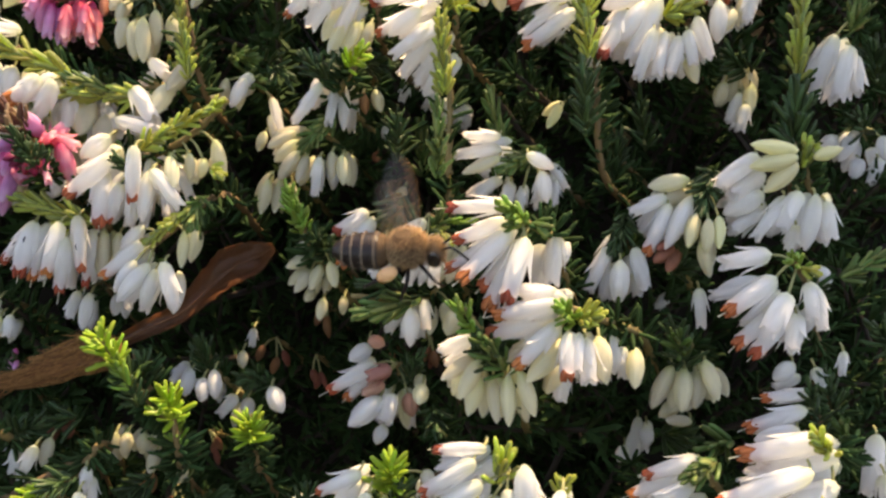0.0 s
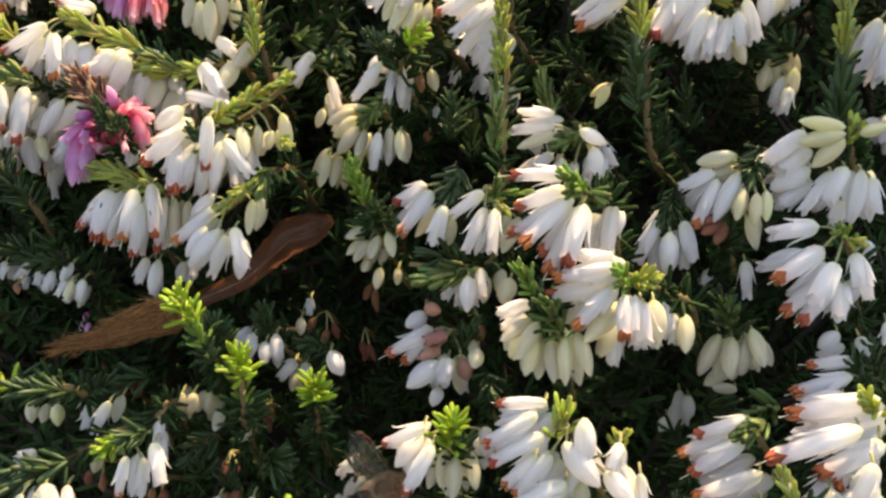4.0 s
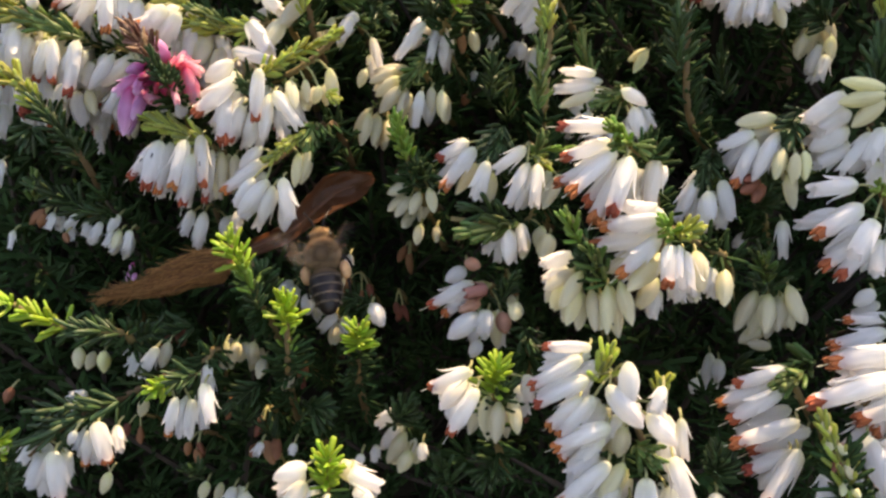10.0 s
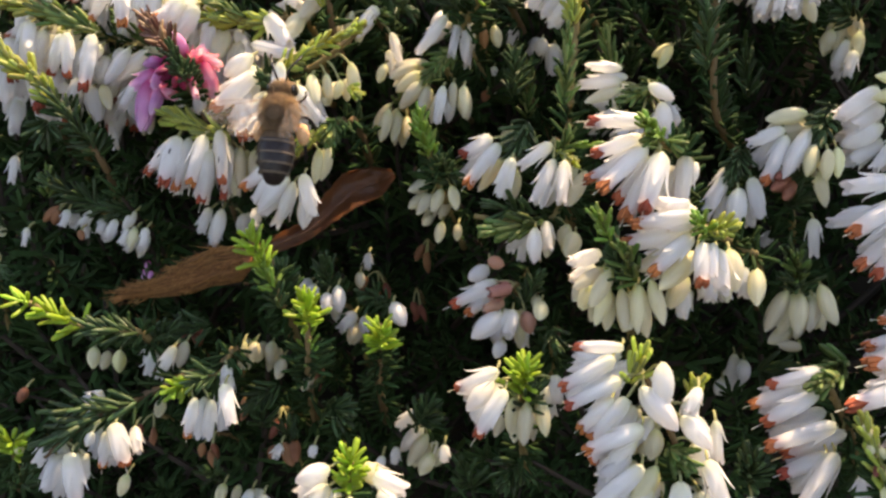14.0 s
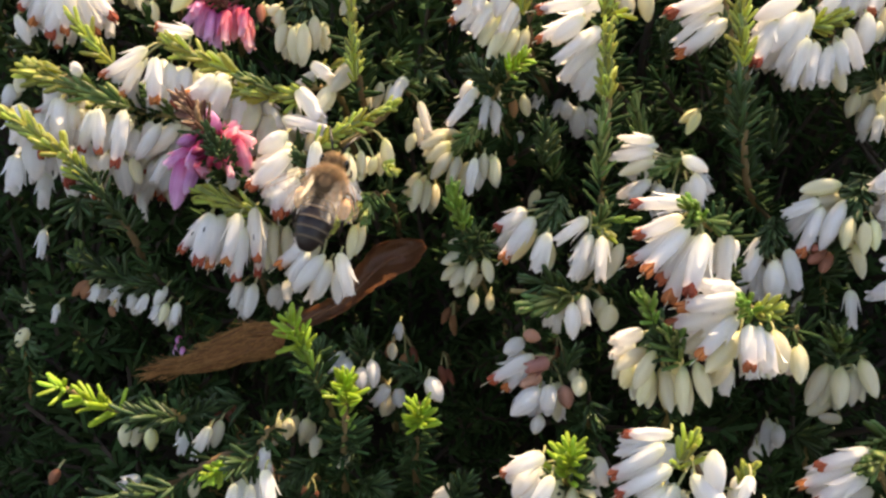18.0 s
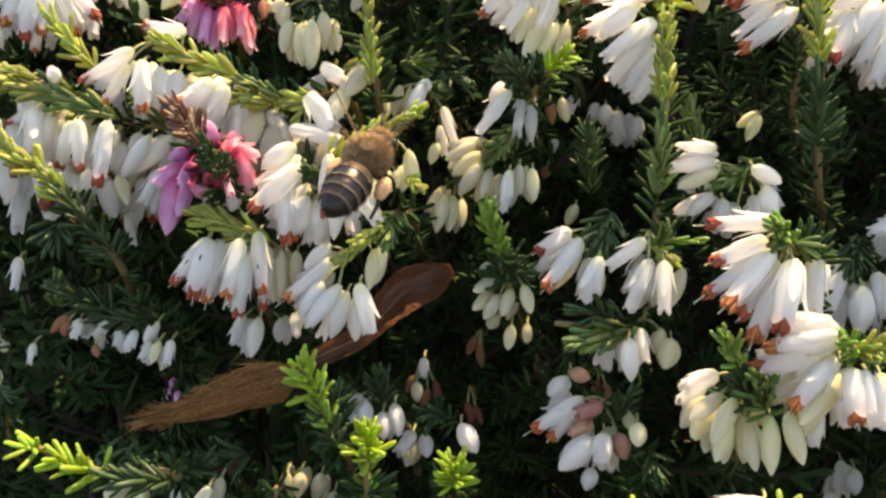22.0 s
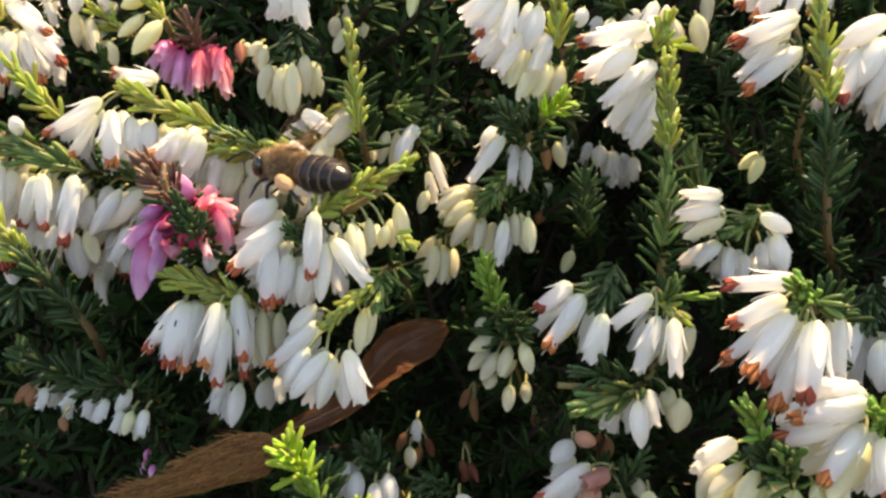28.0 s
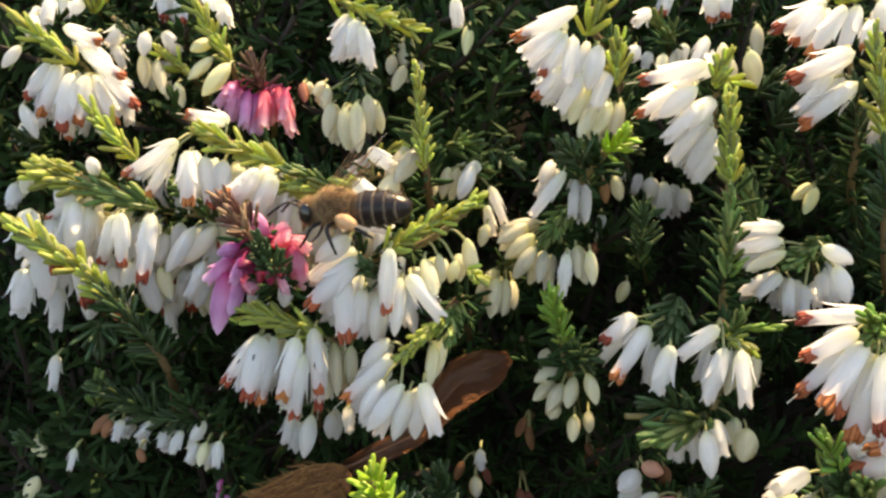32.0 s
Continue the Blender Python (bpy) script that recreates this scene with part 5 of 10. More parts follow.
bell(s, (-34.9, 135.2, 297.2), (-35.8, 133.2, 293.6), 1.7, 'cx')
bell(s, (-35.7, 134.4, 297.4), (-36.4, 133.6, 293.5), 1.8, 'cx')
bell(s, (-36.1, 133.7, 299.9), (-36, 130.1, 295.7), 2.1, 'c')
bell(s, (-34.4, 131.8, 298.3), (-33.7, 128.7, 294.8), 2, 'c')
bell(s, (-37.5, 129.8, 297.6), (-37.9, 128.2, 295), 1.8, 'c')
bell(s, (-26.6, 130.7, 301.6), (-27.3, 127.3, 297.4), 1.8, 'y')
bell(s, (-28.5, 129.8, 305), (-28.2, 128.4, 300.9), 2.3, 'w')
bell(s, (-35.7, 126.6, 296.1), (-37.2, 123.2, 293.1), 1.9, 'c')
tuft(s, (-35.1, 131, 299.7), (-35.7, 129.6, 302.8), 17, 3.4, 'g')
s = sprig('heather_shoot', 'mid-green upright heather shoot with short needles', 'heather shoot', [(-32.2, 125.1, 273), (-32.3, 110.2, 281.7), (-32.9, 107.8, 290.3), (-33.4, 107.4, 297.4)])
tuft(s, (-32.4, 103.1, 285.1), (-33.2, 105, 297.2), 60, 2.1, 'l')
s = sprig('heather_sprig', 'shaded heather sprig with cream half-closed drooping bells', 'heather sprig', [(-43.5, 143.9, 286.1), (-42, 126.9, 291.9), (-41.3, 118.3, 294.7)])
bell(s, (-45.8, 123, 293.8), (-47.4, 120.8, 292.1), 1.5, 'cx')
bell(s, (-46.4, 122.8, 294.1), (-46.6, 121, 291.8), 1.6, 'cx')
bell(s, (-42.3, 121.3, 291.8), (-42.1, 120, 286.6), 2, 'cx')
bell(s, (-44.8, 121.3, 291.5), (-45.1, 118.1, 286.8), 2.3, 'cx')
bell(s, (-42.6, 120.7, 291.6), (-42.8, 119.2, 285.7), 2.3, 'cx')
bell(s, (-40.3, 122.8, 291.6), (-39.7, 119.8, 287.5), 1.7, 'cx')
bell(s, (-48.4, 123.1, 294.5), (-48.8, 122.2, 292.8), 1.6, 'cx')
bell(s, (-45.9, 122.2, 294.1), (-46.7, 119.8, 291.6), 1.7, 'cx')
bell(s, (-44.6, 121.1, 291), (-44.4, 118.3, 286.5), 2, 'cx')
bell(s, (-39.7, 121.9, 292.1), (-39.8, 120.5, 287.8), 2.3, 'cx')
bell(s, (-43.3, 120.8, 291.8), (-42.5, 117.7, 285.7), 2.4, 'cx')
bell(s, (-43.2, 122.2, 291), (-42.6, 119.4, 285.9), 2.5, 'cx')
bell(s, (-49, 121.2, 294.5), (-48.3, 118.1, 292.2), 1.5, 't')
bell(s, (-39, 118, 291.6), (-38.4, 117, 288.1), 1.6, 'c')
bell(s, (-45.8, 119.1, 294.6), (-46.9, 117.2, 293.2), 1.6, 'c')
bell(s, (-45, 117.6, 294), (-45.6, 116.2, 291.4), 1.6, 'c')
bell(s, (-44.4, 116.3, 292.1), (-45.1, 114, 288.2), 2.2, 'c')
bell(s, (-39.8, 115.4, 293.2), (-39.7, 113.7, 288.5), 2.2, 'c')
bell(s, (-42.6, 113.9, 291.8), (-42.4, 112.4, 286.7), 2.3, 'c')
bell(s, (-41.1, 113.8, 292.3), (-40.8, 110.9, 286.6), 2.3, 'c')
tuft(s, (-41, 119.4, 297.2), (-41.4, 115.2, 292.5), 40, 3.2, 'd')
s = sprig('heather_sprig', 'white shaded heather sprig with drooping bell flowers', 'heather sprig', [(-38.7, 140.8, 274.7), (-37.9, 124.4, 282.1), (-37.6, 116.1, 285.7)])
bell(s, (-38.8, 116.8, 285.7), (-43.1, 114.8, 283), 1.8, 'w')
bell(s, (-35, 114.8, 286.8), (-38.1, 110.9, 281.6), 2.1, 'c')
tuft(s, (-40.5, 115.9, 284.5), (-34.5, 114.3, 287.1), 23, 2.6, 'l')
s = sprig('heather_sprig', 'white heather sprig with drooping bells, some rust-brown anthers', 'heather sprig', [(-4.1, 129.2, 280.6), (-8.3, 113.9, 288.3), (-9.2, 113, 296.6), (-12.7, 111.6, 300.9), (-12.8, 111.9, 306.3)])
bell(s, (-9.4, 111.6, 291.9), (-12.2, 108, 287.5), 1.9, 'cx')
bell(s, (-10.7, 111.6, 292.2), (-13.5, 108.4, 288), 2.1, 'cx')
bell(s, (-12.9, 111.8, 295), (-15.7, 110.9, 290.2), 2.2, 'cx')
bell(s, (-10.8, 110.8, 292.2), (-13.8, 108.2, 287.7), 1.9, 'cx')
bell(s, (-10.9, 112.2, 294.4), (-12.7, 110.7, 289.6), 2.4, 'wx')
bell(s, (-12.6, 112.8, 298.5), (-14.1, 110.9, 293.9), 2.4, 'wx')
bell(s, (-15.1, 112.2, 295.5), (-18.3, 110.5, 291.9), 2, 'wx')
bell(s, (-12.5, 114.8, 298.9), (-14, 111.9, 293.9), 2.2, 'wx')
bell(s, (-15.5, 113.4, 300.1), (-19.5, 111.7, 295.7), 2.1, 'wx')
bell(s, (-15.3, 114.1, 301.5), (-20.2, 113.1, 297.4), 2.2, 'wx')
bell(s, (-10.7, 110.3, 292.2), (-12.8, 109.6, 287.9), 1.9, 'cx')
bell(s, (-11.3, 112.5, 293), (-14.2, 108.8, 288.1), 2.1, 'cx')
bell(s, (-13.1, 113.1, 294.5), (-16, 110.4, 289.9), 2.1, 'cx')
bell(s, (-11.1, 111.3, 292.6), (-13.8, 108.8, 288.1), 2.1, 'cx')
bell(s, (-10.5, 111.6, 294.2), (-13.2, 110.3, 289.5), 2.4, 'wx')
bell(s, (-14.7, 112.5, 295.5), (-17.6, 110.7, 292.1), 2.3, 'wx')
bell(s, (-12.7, 112.9, 298.9), (-13.9, 110.5, 293.6), 2.3, 'wx')
bell(s, (-15.3, 114.1, 297.5), (-19.1, 111.7, 293.9), 2.2, 'wx')
bell(s, (-16.1, 113.2, 299.9), (-19.8, 112.2, 296.5), 2.1, 'wx')
bell(s, (-15, 114.9, 301.1), (-20.9, 112.9, 297.9), 2.3, 'wx')
bell(s, (-9.4, 108.5, 292.1), (-10.9, 107, 287.7), 2, 'c')
bell(s, (-10.7, 108.3, 292.1), (-13.4, 106.2, 288), 2.3, 'c')
bell(s, (-13.3, 108.4, 294.1), (-15.6, 106.5, 289.9), 2.1, 'c')
bell(s, (-12.1, 107.8, 292.9), (-14.8, 105.1, 288.5), 2.1, 'c')
bell(s, (-10.7, 108.8, 296), (-13.3, 105.2, 291.3), 2.4, 'w')
bell(s, (-14.1, 107.2, 295.5), (-17.1, 105.5, 291.4), 2.3, 'w')
bell(s, (-12.2, 108.1, 298.6), (-13.8, 105.6, 293.8), 2.6, 'w')
bell(s, (-16.8, 106.7, 296), (-19.6, 104.8, 293.3), 2, 'wo')
bell(s, (-15.2, 107.6, 299.6), (-16.5, 104.5, 294.3), 2.3, 'w')
bell(s, (-16.2, 106.5, 299.9), (-18.9, 105.2, 295.8), 2.1, 'wo')
bell(s, (-16.8, 106.1, 300.3), (-20.8, 105.1, 296.9), 2.1, 'w')
bell(s, (-15, 107.6, 302.7), (-21.7, 104.5, 299.9), 2.3, 'wo')
tuft(s, (-13.6, 109.6, 299.4), (-11.6, 108.8, 304.3), 25, 3.1, 'l')
tuft(s, (-10.3, 107.5, 293.6), (-10.2, 107.2, 299.9), 19, 2.8, 'l')
s = sprig('heather_shoot', 'bright lime-green new growth tip of heather', 'heather shoot', [(-10.4, 124.4, 273.5), (-13.7, 109.5, 282.1), (-11.7, 105.6, 286.4), (-9.1, 103.6, 289.2)])
tuft(s, (-12.2, 102.9, 286.8), (-9.5, 101.3, 289.5), 26, 1.5, 'n')
tuft(s, (-14.7, 102.4, 285.4), (-17.4, 101.1, 288.8), 26, 2.9, 'd')
s = sprig('heather_sprig', 'white heather sprig with drooping bells, some rust-brown anthers', 'heather sprig', [(8.7, 126.8, 279.9), (2.6, 111.5, 287.6), (1.6, 108.3, 293.9), (1.8, 106.4, 297.1)])
bell(s, (2.4, 110.2, 295.3), (0.9, 111.1, 297.3), 2, 'cx')
bell(s, (2.4, 110.6, 295.5), (1.3, 110.9, 296.6), 2, 'wx')
bell(s, (-1, 110.3, 293.7), (-5.9, 108.6, 290.1), 1.8, 'wx')
bell(s, (2.2, 108.2, 287.5), (-1.6, 105.3, 283.5), 2.3, 'wx')
bell(s, (1.3, 109.4, 290.6), (-2.7, 106.5, 286.9), 2.5, 'wx')
bell(s, (0.4, 108.1, 292), (-3.9, 107.1, 287.8), 2.5, 'wx')
bell(s, (0.2, 110.6, 294.9), (-6.3, 107.5, 292.3), 2.4, 'wx')
bell(s, (2.1, 109, 295.6), (1.1, 109.6, 297.1), 2.1, 'wx')
bell(s, (1.2, 107.1, 288.1), (-1.5, 105, 283.5), 2.1, 'wx')
bell(s, (1.7, 107.9, 288.1), (-1.2, 106.6, 283.4), 2.3, 'wx')
bell(s, (0.7, 106.5, 289.7), (-3.6, 105.8, 285), 2.5, 'wx')
bell(s, (0.6, 109.1, 292.1), (-4.4, 106.3, 288.1), 2.3, 'wx')
bell(s, (2.1, 107.7, 295.1), (2, 108.5, 298.6), 2, 'c')
bell(s, (1.1, 107.7, 295.9), (-2.4, 106.3, 295.2), 2.2, 'w')
bell(s, (-3.7, 106, 293.5), (-8.1, 104.4, 291.1), 2, 'wo')
bell(s, (0.5, 102.9, 287.6), (-2.5, 101.3, 283.7), 2.3, 'w')
bell(s, (-0.2, 103, 289.5), (-3.4, 101, 284.9), 2.3, 'w')
bell(s, (-1.1, 102.4, 291.2), (-5.4, 101.4, 285.9), 2.4, 'w')
bell(s, (-0.2, 103.8, 292.5), (-4.7, 100.5, 289.5), 2.7, 'w')
bell(s, (-1.7, 102.6, 292.2), (-6.3, 99.9, 288.7), 2.4, 'w')
bell(s, (-2.7, 101.6, 294.1), (-6.7, 101.2, 291), 2.3, 'w')
bell(s, (-1.7, 102, 296.5), (-8.4, 101.8, 295), 2.4, 'wo')
tuft(s, (0.1, 105.3, 293.5), (1.4, 104.3, 297.8), 19, 2.6, 'l')
tuft(s, (0.8, 105.8, 294.7), (3.1, 103, 294.2), 7, 2.3, 'l')
s = sprig('heather_shoot', 'yellow-green needle-leaved heather shoot in sunlight', 'heather shoot', [(7.3, 114, 257.6), (1.2, 99.9, 268.5), (0.9, 99.8, 283.6), (0.3, 100.3, 293.3)])
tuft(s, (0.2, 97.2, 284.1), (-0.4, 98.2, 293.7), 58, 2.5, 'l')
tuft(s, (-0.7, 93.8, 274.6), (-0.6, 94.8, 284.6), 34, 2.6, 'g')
s = sprig('heather_sprig', 'white heather sprig with drooping bells, some rust-brown anthers', 'heather sprig', [(33.5, 143, 298.2), (24, 125.3, 302.2), (19.2, 116.4, 304.1)])
bell(s, (17.9, 119.2, 302.9), (13.2, 118.2, 299.2), 2.3, 'wx')
bell(s, (25.6, 121.1, 302.1), (24.5, 118.6, 298), 2.2, 'wx')
bell(s, (19.7, 121.6, 302.1), (14.5, 117.7, 297.8), 2.9, 'wx')
bell(s, (17.7, 118.6, 303), (10.9, 116, 300), 2.7, 'wo')
bell(s, (24.1, 117.2, 303.1), (23.8, 114.8, 299.4), 2.4, 'w')
bell(s, (20.6, 116, 302.3), (17.5, 112.5, 296.9), 2.7, 'w')
bell(s, (21.2, 113.8, 300.5), (19.9, 112, 297.6), 2, 'wo')
bell(s, (14.8, 112.7, 302.3), (11.4, 111.6, 298.4), 2.4, 'wo')
bell(s, (17, 111.7, 302.2), (12.7, 109.8, 297.2), 2.6, 'wo')
tuft(s, (21.2, 116.3, 303), (16.2, 114.4, 305), 23, 2.9, 'l')
s = sprig('heather_sprig', 'white heather sprig with drooping bells, some rust-brown anthers', 'heather sprig', [(29.7, 128, 271.7), (20.7, 113.2, 280.6), (19.6, 110.6, 288.6), (17.3, 111, 297.9)])
bell(s, (26.1, 114.5, 292.4), (21.8, 111.2, 287.6), 2.4, 'wx')
bell(s, (19.4, 114, 293.3), (13.1, 111.6, 289.1), 2, 'wx')
bell(s, (18.6, 112.5, 293.9), (12.9, 110.9, 289.1), 2.8, 'wx')
bell(s, (18.2, 113.7, 295.5), (12.6, 113.2, 292.1), 3.1, 'wx')
bell(s, (24.4, 111, 294), (21.7, 110.1, 289.5), 2.9, 'w')
bell(s, (22.6, 110.1, 291.5), (18.8, 106, 286.3), 2.4, 'w')
bell(s, (15.1, 109.2, 294.4), (10.1, 106.6, 290.6), 2.1, 'w')
bell(s, (17.1, 107.3, 293.7), (10.7, 104.9, 289.6), 2.9, 'wo')
bell(s, (16.3, 107.3, 297.2), (9, 105.1, 294.6), 3.1, 'wo')
tuft(s, (18, 107, 286.5), (16.7, 107.5, 294.8), 30, 2.5, 'd')
s = sprig('heather_shoot', 'yellow-green needle-leaved heather shoot in sunlight', 'heather shoot', [(31.1, 119.1, 262.5), (21.6, 104.7, 272.7), (19.7, 104.5, 287.4), (18, 106, 299.8)])
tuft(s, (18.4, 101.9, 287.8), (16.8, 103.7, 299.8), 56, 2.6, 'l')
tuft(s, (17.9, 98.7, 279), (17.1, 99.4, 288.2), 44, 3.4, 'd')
s = sprig('heather_sprig', 'white shaded heather sprig with drooping bells, some rust-brown anthers', 'heather sprig', [(8.2, 152.8, 292.8), (2.7, 135.4, 297.9), (-0.2, 126.8, 300.3)])
bell(s, (9.1, 132.2, 305.2), (7.8, 130.4, 301.3), 2.6, 'wx')
bell(s, (9.6, 133.8, 305.6), (9, 132.5, 302.1), 2.7, 'wx')
bell(s, (-1.6, 128.8, 297.2), (-2.2, 128.3, 295.1), 2.1, 'wx')
bell(s, (4.1, 130.9, 298), (2.3, 129.7, 295.1), 2.3, 'wx')
bell(s, (3.3, 131.3, 297.4), (0.9, 128.1, 294.6), 1.6, 'cx')
bell(s, (1.5, 131.1, 305.7), (0, 128.8, 302.3), 2.4, 'wo')
bell(s, (6.8, 129.4, 305.6), (6.7, 128.3, 301.3), 2.7, 'wo')
bell(s, (8.8, 129, 305.5), (8.1, 127.2, 301.8), 2.7, 'wo')
bell(s, (12.2, 126.2, 300.5), (11.9, 124.5, 296), 2, 'c')
bell(s, (-4.3, 124.7, 298.2), (-5.3, 123.4, 296), 2.2, 'w')
bell(s, (5, 124.4, 298.9), (2.5, 122, 295.1), 2.2, 'w')
bell(s, (-0.8, 123.4, 296.8), (-2.2, 120.5, 295), 1.8, 'c')
bell(s, (-3, 124.2, 302.6), (-5, 122.4, 301.1), 2.2, 'w')
tuft(s, (1.3, 126.1, 298.1), (-2.1, 125.2, 302.6), 39, 2.8, 'g')
tuft(s, (11.6, 123.6, 291.2), (14.6, 122.2, 294.2), 26, 2.7, 'd')
s = sprig('heather_sprig', 'heather sprig with cream half-closed drooping bells', 'heather sprig', [(-12.2, 132, 265), (-15.1, 116, 273.7), (-16.6, 108, 277.9)])
bell(s, (-18.6, 111.9, 276.6), (-23.6, 110.6, 275.2), 1.7, 'cx')
bell(s, (-19, 112.5, 277), (-23.6, 112.6, 275.4), 2.1, 'cx')
bell(s, (-19.7, 111.7, 276), (-23.7, 109, 274.3), 2, 'cx')
bell(s, (-18.2, 110.5, 273.6), (-20.1, 108.4, 270), 2, 'cx')
bell(s, (-17.1, 110.9, 273), (-18.1, 107.7, 269.7), 1.7, 'cx')
bell(s, (-13.1, 111.9, 273.5), (-12.8, 109.5, 269.5), 1.7, 'cx')
bell(s, (-13.8, 109.9, 273.9), (-13.2, 108.3, 270), 1.8, 'cx')
bell(s, (-16.9, 111.2, 272.9), (-17.7, 108.9, 269), 1.9, 'wx')
bell(s, (-19.1, 111.5, 277), (-23.7, 110.7, 275.7), 1.6, 'cx')
bell(s, (-19.8, 111, 276.9), (-23.6, 109.8, 274.5), 1.9, 'cx')
bell(s, (-19, 111.7, 274.5), (-22.6, 110.5, 271.8), 2.1, 'cx')
bell(s, (-19.5, 110.8, 275.3), (-22.7, 110.3, 272.5), 2, 'cx')
bell(s, (-18.3, 111.2, 273.6), (-19.9, 109.5, 270), 1.7, 'cx')
bell(s, (-13.6, 111.2, 274.1), (-13.8, 108.5, 270.7), 1.8, 'cx')
bell(s, (-15.1, 109.8, 274), (-15.6, 108.9, 269.2), 2, 'wx')
bell(s, (-18.6, 110.2, 277.5), (-23.6, 108.9, 277.1), 1.8, 'c')
bell(s, (-20.1, 109.5, 277.4), (-24, 107.4, 275.7), 2.2, 'c')
bell(s, (-19.6, 107.2, 276.6), (-23.1, 107, 273.8), 2.2, 'c')
bell(s, (-19.4, 106.4, 275.4), (-22.3, 105, 271.8), 2.2, 'c')
bell(s, (-18.4, 106.3, 274.8), (-19.5, 103.2, 271.8), 1.7, 'c')
bell(s, (-14.9, 105.1, 275.6), (-14.8, 103.2, 272.3), 1.6, 'c')
bell(s, (-13.4, 104, 275.4), (-13.2, 102.3, 271.7), 1.7, 'c')
bell(s, (-16.2, 102.7, 275.4), (-17, 101.5, 270.4), 2, 'w')
tuft(s, (-14.8, 109, 280.1), (-18.6, 105, 276.3), 49, 3.3, 'g')
s = sprig('heather_sprig', 'shaded heather sprig with cream half-closed drooping bells', 'heather sprig', [(-19.9, 134.6, 257.5), (-21.7, 119, 267.2), (-22.7, 111.1, 272)])
bell(s, (-23.2, 114.1, 269.3), (-23.9, 112.9, 264.5), 1.4, 'cx')
bell(s, (-23.5, 114.6, 270), (-26.3, 113.8, 265.5), 1.7, 'cx')
bell(s, (-22.6, 114.6, 268.7), (-22.7, 113.1, 264.3), 1.9, 'cx')
bell(s, (-21.9, 112.9, 269.1), (-21.9, 109.8, 266.2), 1.6, 'c')
bell(s, (-24.2, 110.7, 271.4), (-26.8, 109.4, 267.6), 1.8, 'c')
bell(s, (-22.9, 109.2, 270.5), (-23.5, 106.3, 266.6), 1.8, 'c')
bell(s, (-24.1, 107.1, 271.2), (-25.1, 104.9, 266.9), 2, 'c')
tuft(s, (-23.4, 111, 271.1), (-22, 109.3, 273.4), 13, 2.6, 'g')
s = sprig('heather_sprig', 'white shaded heather sprig with drooping bell flowers', 'heather sprig', [(-25, 137.9, 272.4), (-26.1, 121.5, 280.1), (-26.7, 113.3, 283.9)])
bell(s, (-25, 115.6, 278.6), (-24.2, 114.5, 274.6), 1.6, 'wx')
bell(s, (-24.9, 116.6, 278.1), (-24.6, 114.4, 275), 1.5, 'cx')
bell(s, (-31.9, 118.1, 282.1), (-32, 115.3, 279.9), 1.5, 'cx')
bell(s, (-28.5, 117, 283.9), (-29.7, 115.4, 279.2), 1.7, 'cx')
bell(s, (-27.6, 117.5, 284), (-28.6, 116.8, 281.1), 2, 'wx')
bell(s, (-24.5, 114.8, 281.2), (-22.8, 111.9, 276.8), 1.7, 'w')
bell(s, (-25.1, 111.7, 277), (-26, 110.3, 274.5), 1.7, 'c')
bell(s, (-32.4, 112.3, 283), (-32.3, 111.7, 280.4), 1.6, 'c')
bell(s, (-29.8, 111.5, 284.4), (-30.7, 110.7, 280.6), 1.7, 'c')
bell(s, (-26, 110.6, 285), (-27.5, 110.6, 283.6), 2.1, 'w')
bell(s, (-26.8, 110, 284.6), (-28.6, 107.8, 281.1), 2.1, 'w')
tuft(s, (-28.9, 113.5, 283.9), (-24.6, 111.1, 284.2), 19, 2.7, 'g')
tuft(s, (-30.2, 114.5, 286.6), (-25.9, 112.3, 287.5), 29, 3, 'g')
tuft(s, (-25.2, 114.5, 286.5), (-20.5, 111.1, 284.1), 24, 2.9, 'd')
s = sprig('heather_shoot', 'fresh green heather tip with short plump needles', 'heather shoot', [(-12.7, 114.1, 247.9), (-15.7, 100.5, 260.2), (-17.4, 97.1, 266.3), (-18.9, 96.6, 273.1)])
tuft(s, (-17.7, 94.7, 267.3), (-19.1, 94.5, 273.8), 37, 2.3, 'n2')
s = sprig('heather_sprig', 'heather sprig with cream half-closed drooping bells', 'heather sprig', [(-11.8, 120.7, 248.6), (-14.8, 105.6, 259.7), (-15.9, 99.4, 263.7), (-17.5, 97.3, 267.1), (-19.2, 96.6, 271.2)])
bell(s, (-17.4, 103, 261.8), (-19.5, 101.6, 260.7), 1.9, 'cx')
bell(s, (-17.1, 102.5, 260.4), (-19.7, 100.8, 258.3), 1.9, 'cx')
bell(s, (-16.7, 101.9, 258.5), (-18.7, 100.2, 256.3), 1.8, 'cx')
bell(s, (-15.1, 102.3, 259.7), (-16.2, 100.4, 257), 1.8, 'cx')
bell(s, (-18.3, 101.6, 264), (-19.5, 100.2, 263), 1.6, 'cx')
bell(s, (-17.2, 98.6, 263), (-20.5, 97.3, 262), 1.9, 'c')
bell(s, (-17.8, 99.6, 261.1), (-20.5, 97.9, 259.3), 1.8, 'c')
bell(s, (-17.2, 97.6, 261.5), (-19.2, 95.3, 259.3), 1.8, 'c')
bell(s, (-15.9, 97.4, 262.3), (-17.1, 95, 259.8), 1.8, 'c')
bell(s, (-14.6, 96.6, 263.1), (-13.8, 94.6, 260.3), 1.8, 'c')
bell(s, (-18.3, 99.5, 264.2), (-19.1, 98.1, 262.9), 1.7, 'c')
bell(s, (-15.8, 97.4, 257.6), (-16.3, 95.6, 255.2), 1.7, 'c')
bell(s, (-13.6, 101.2, 256.2), (-13.7, 99.5, 254.2), 1.5, 'c')
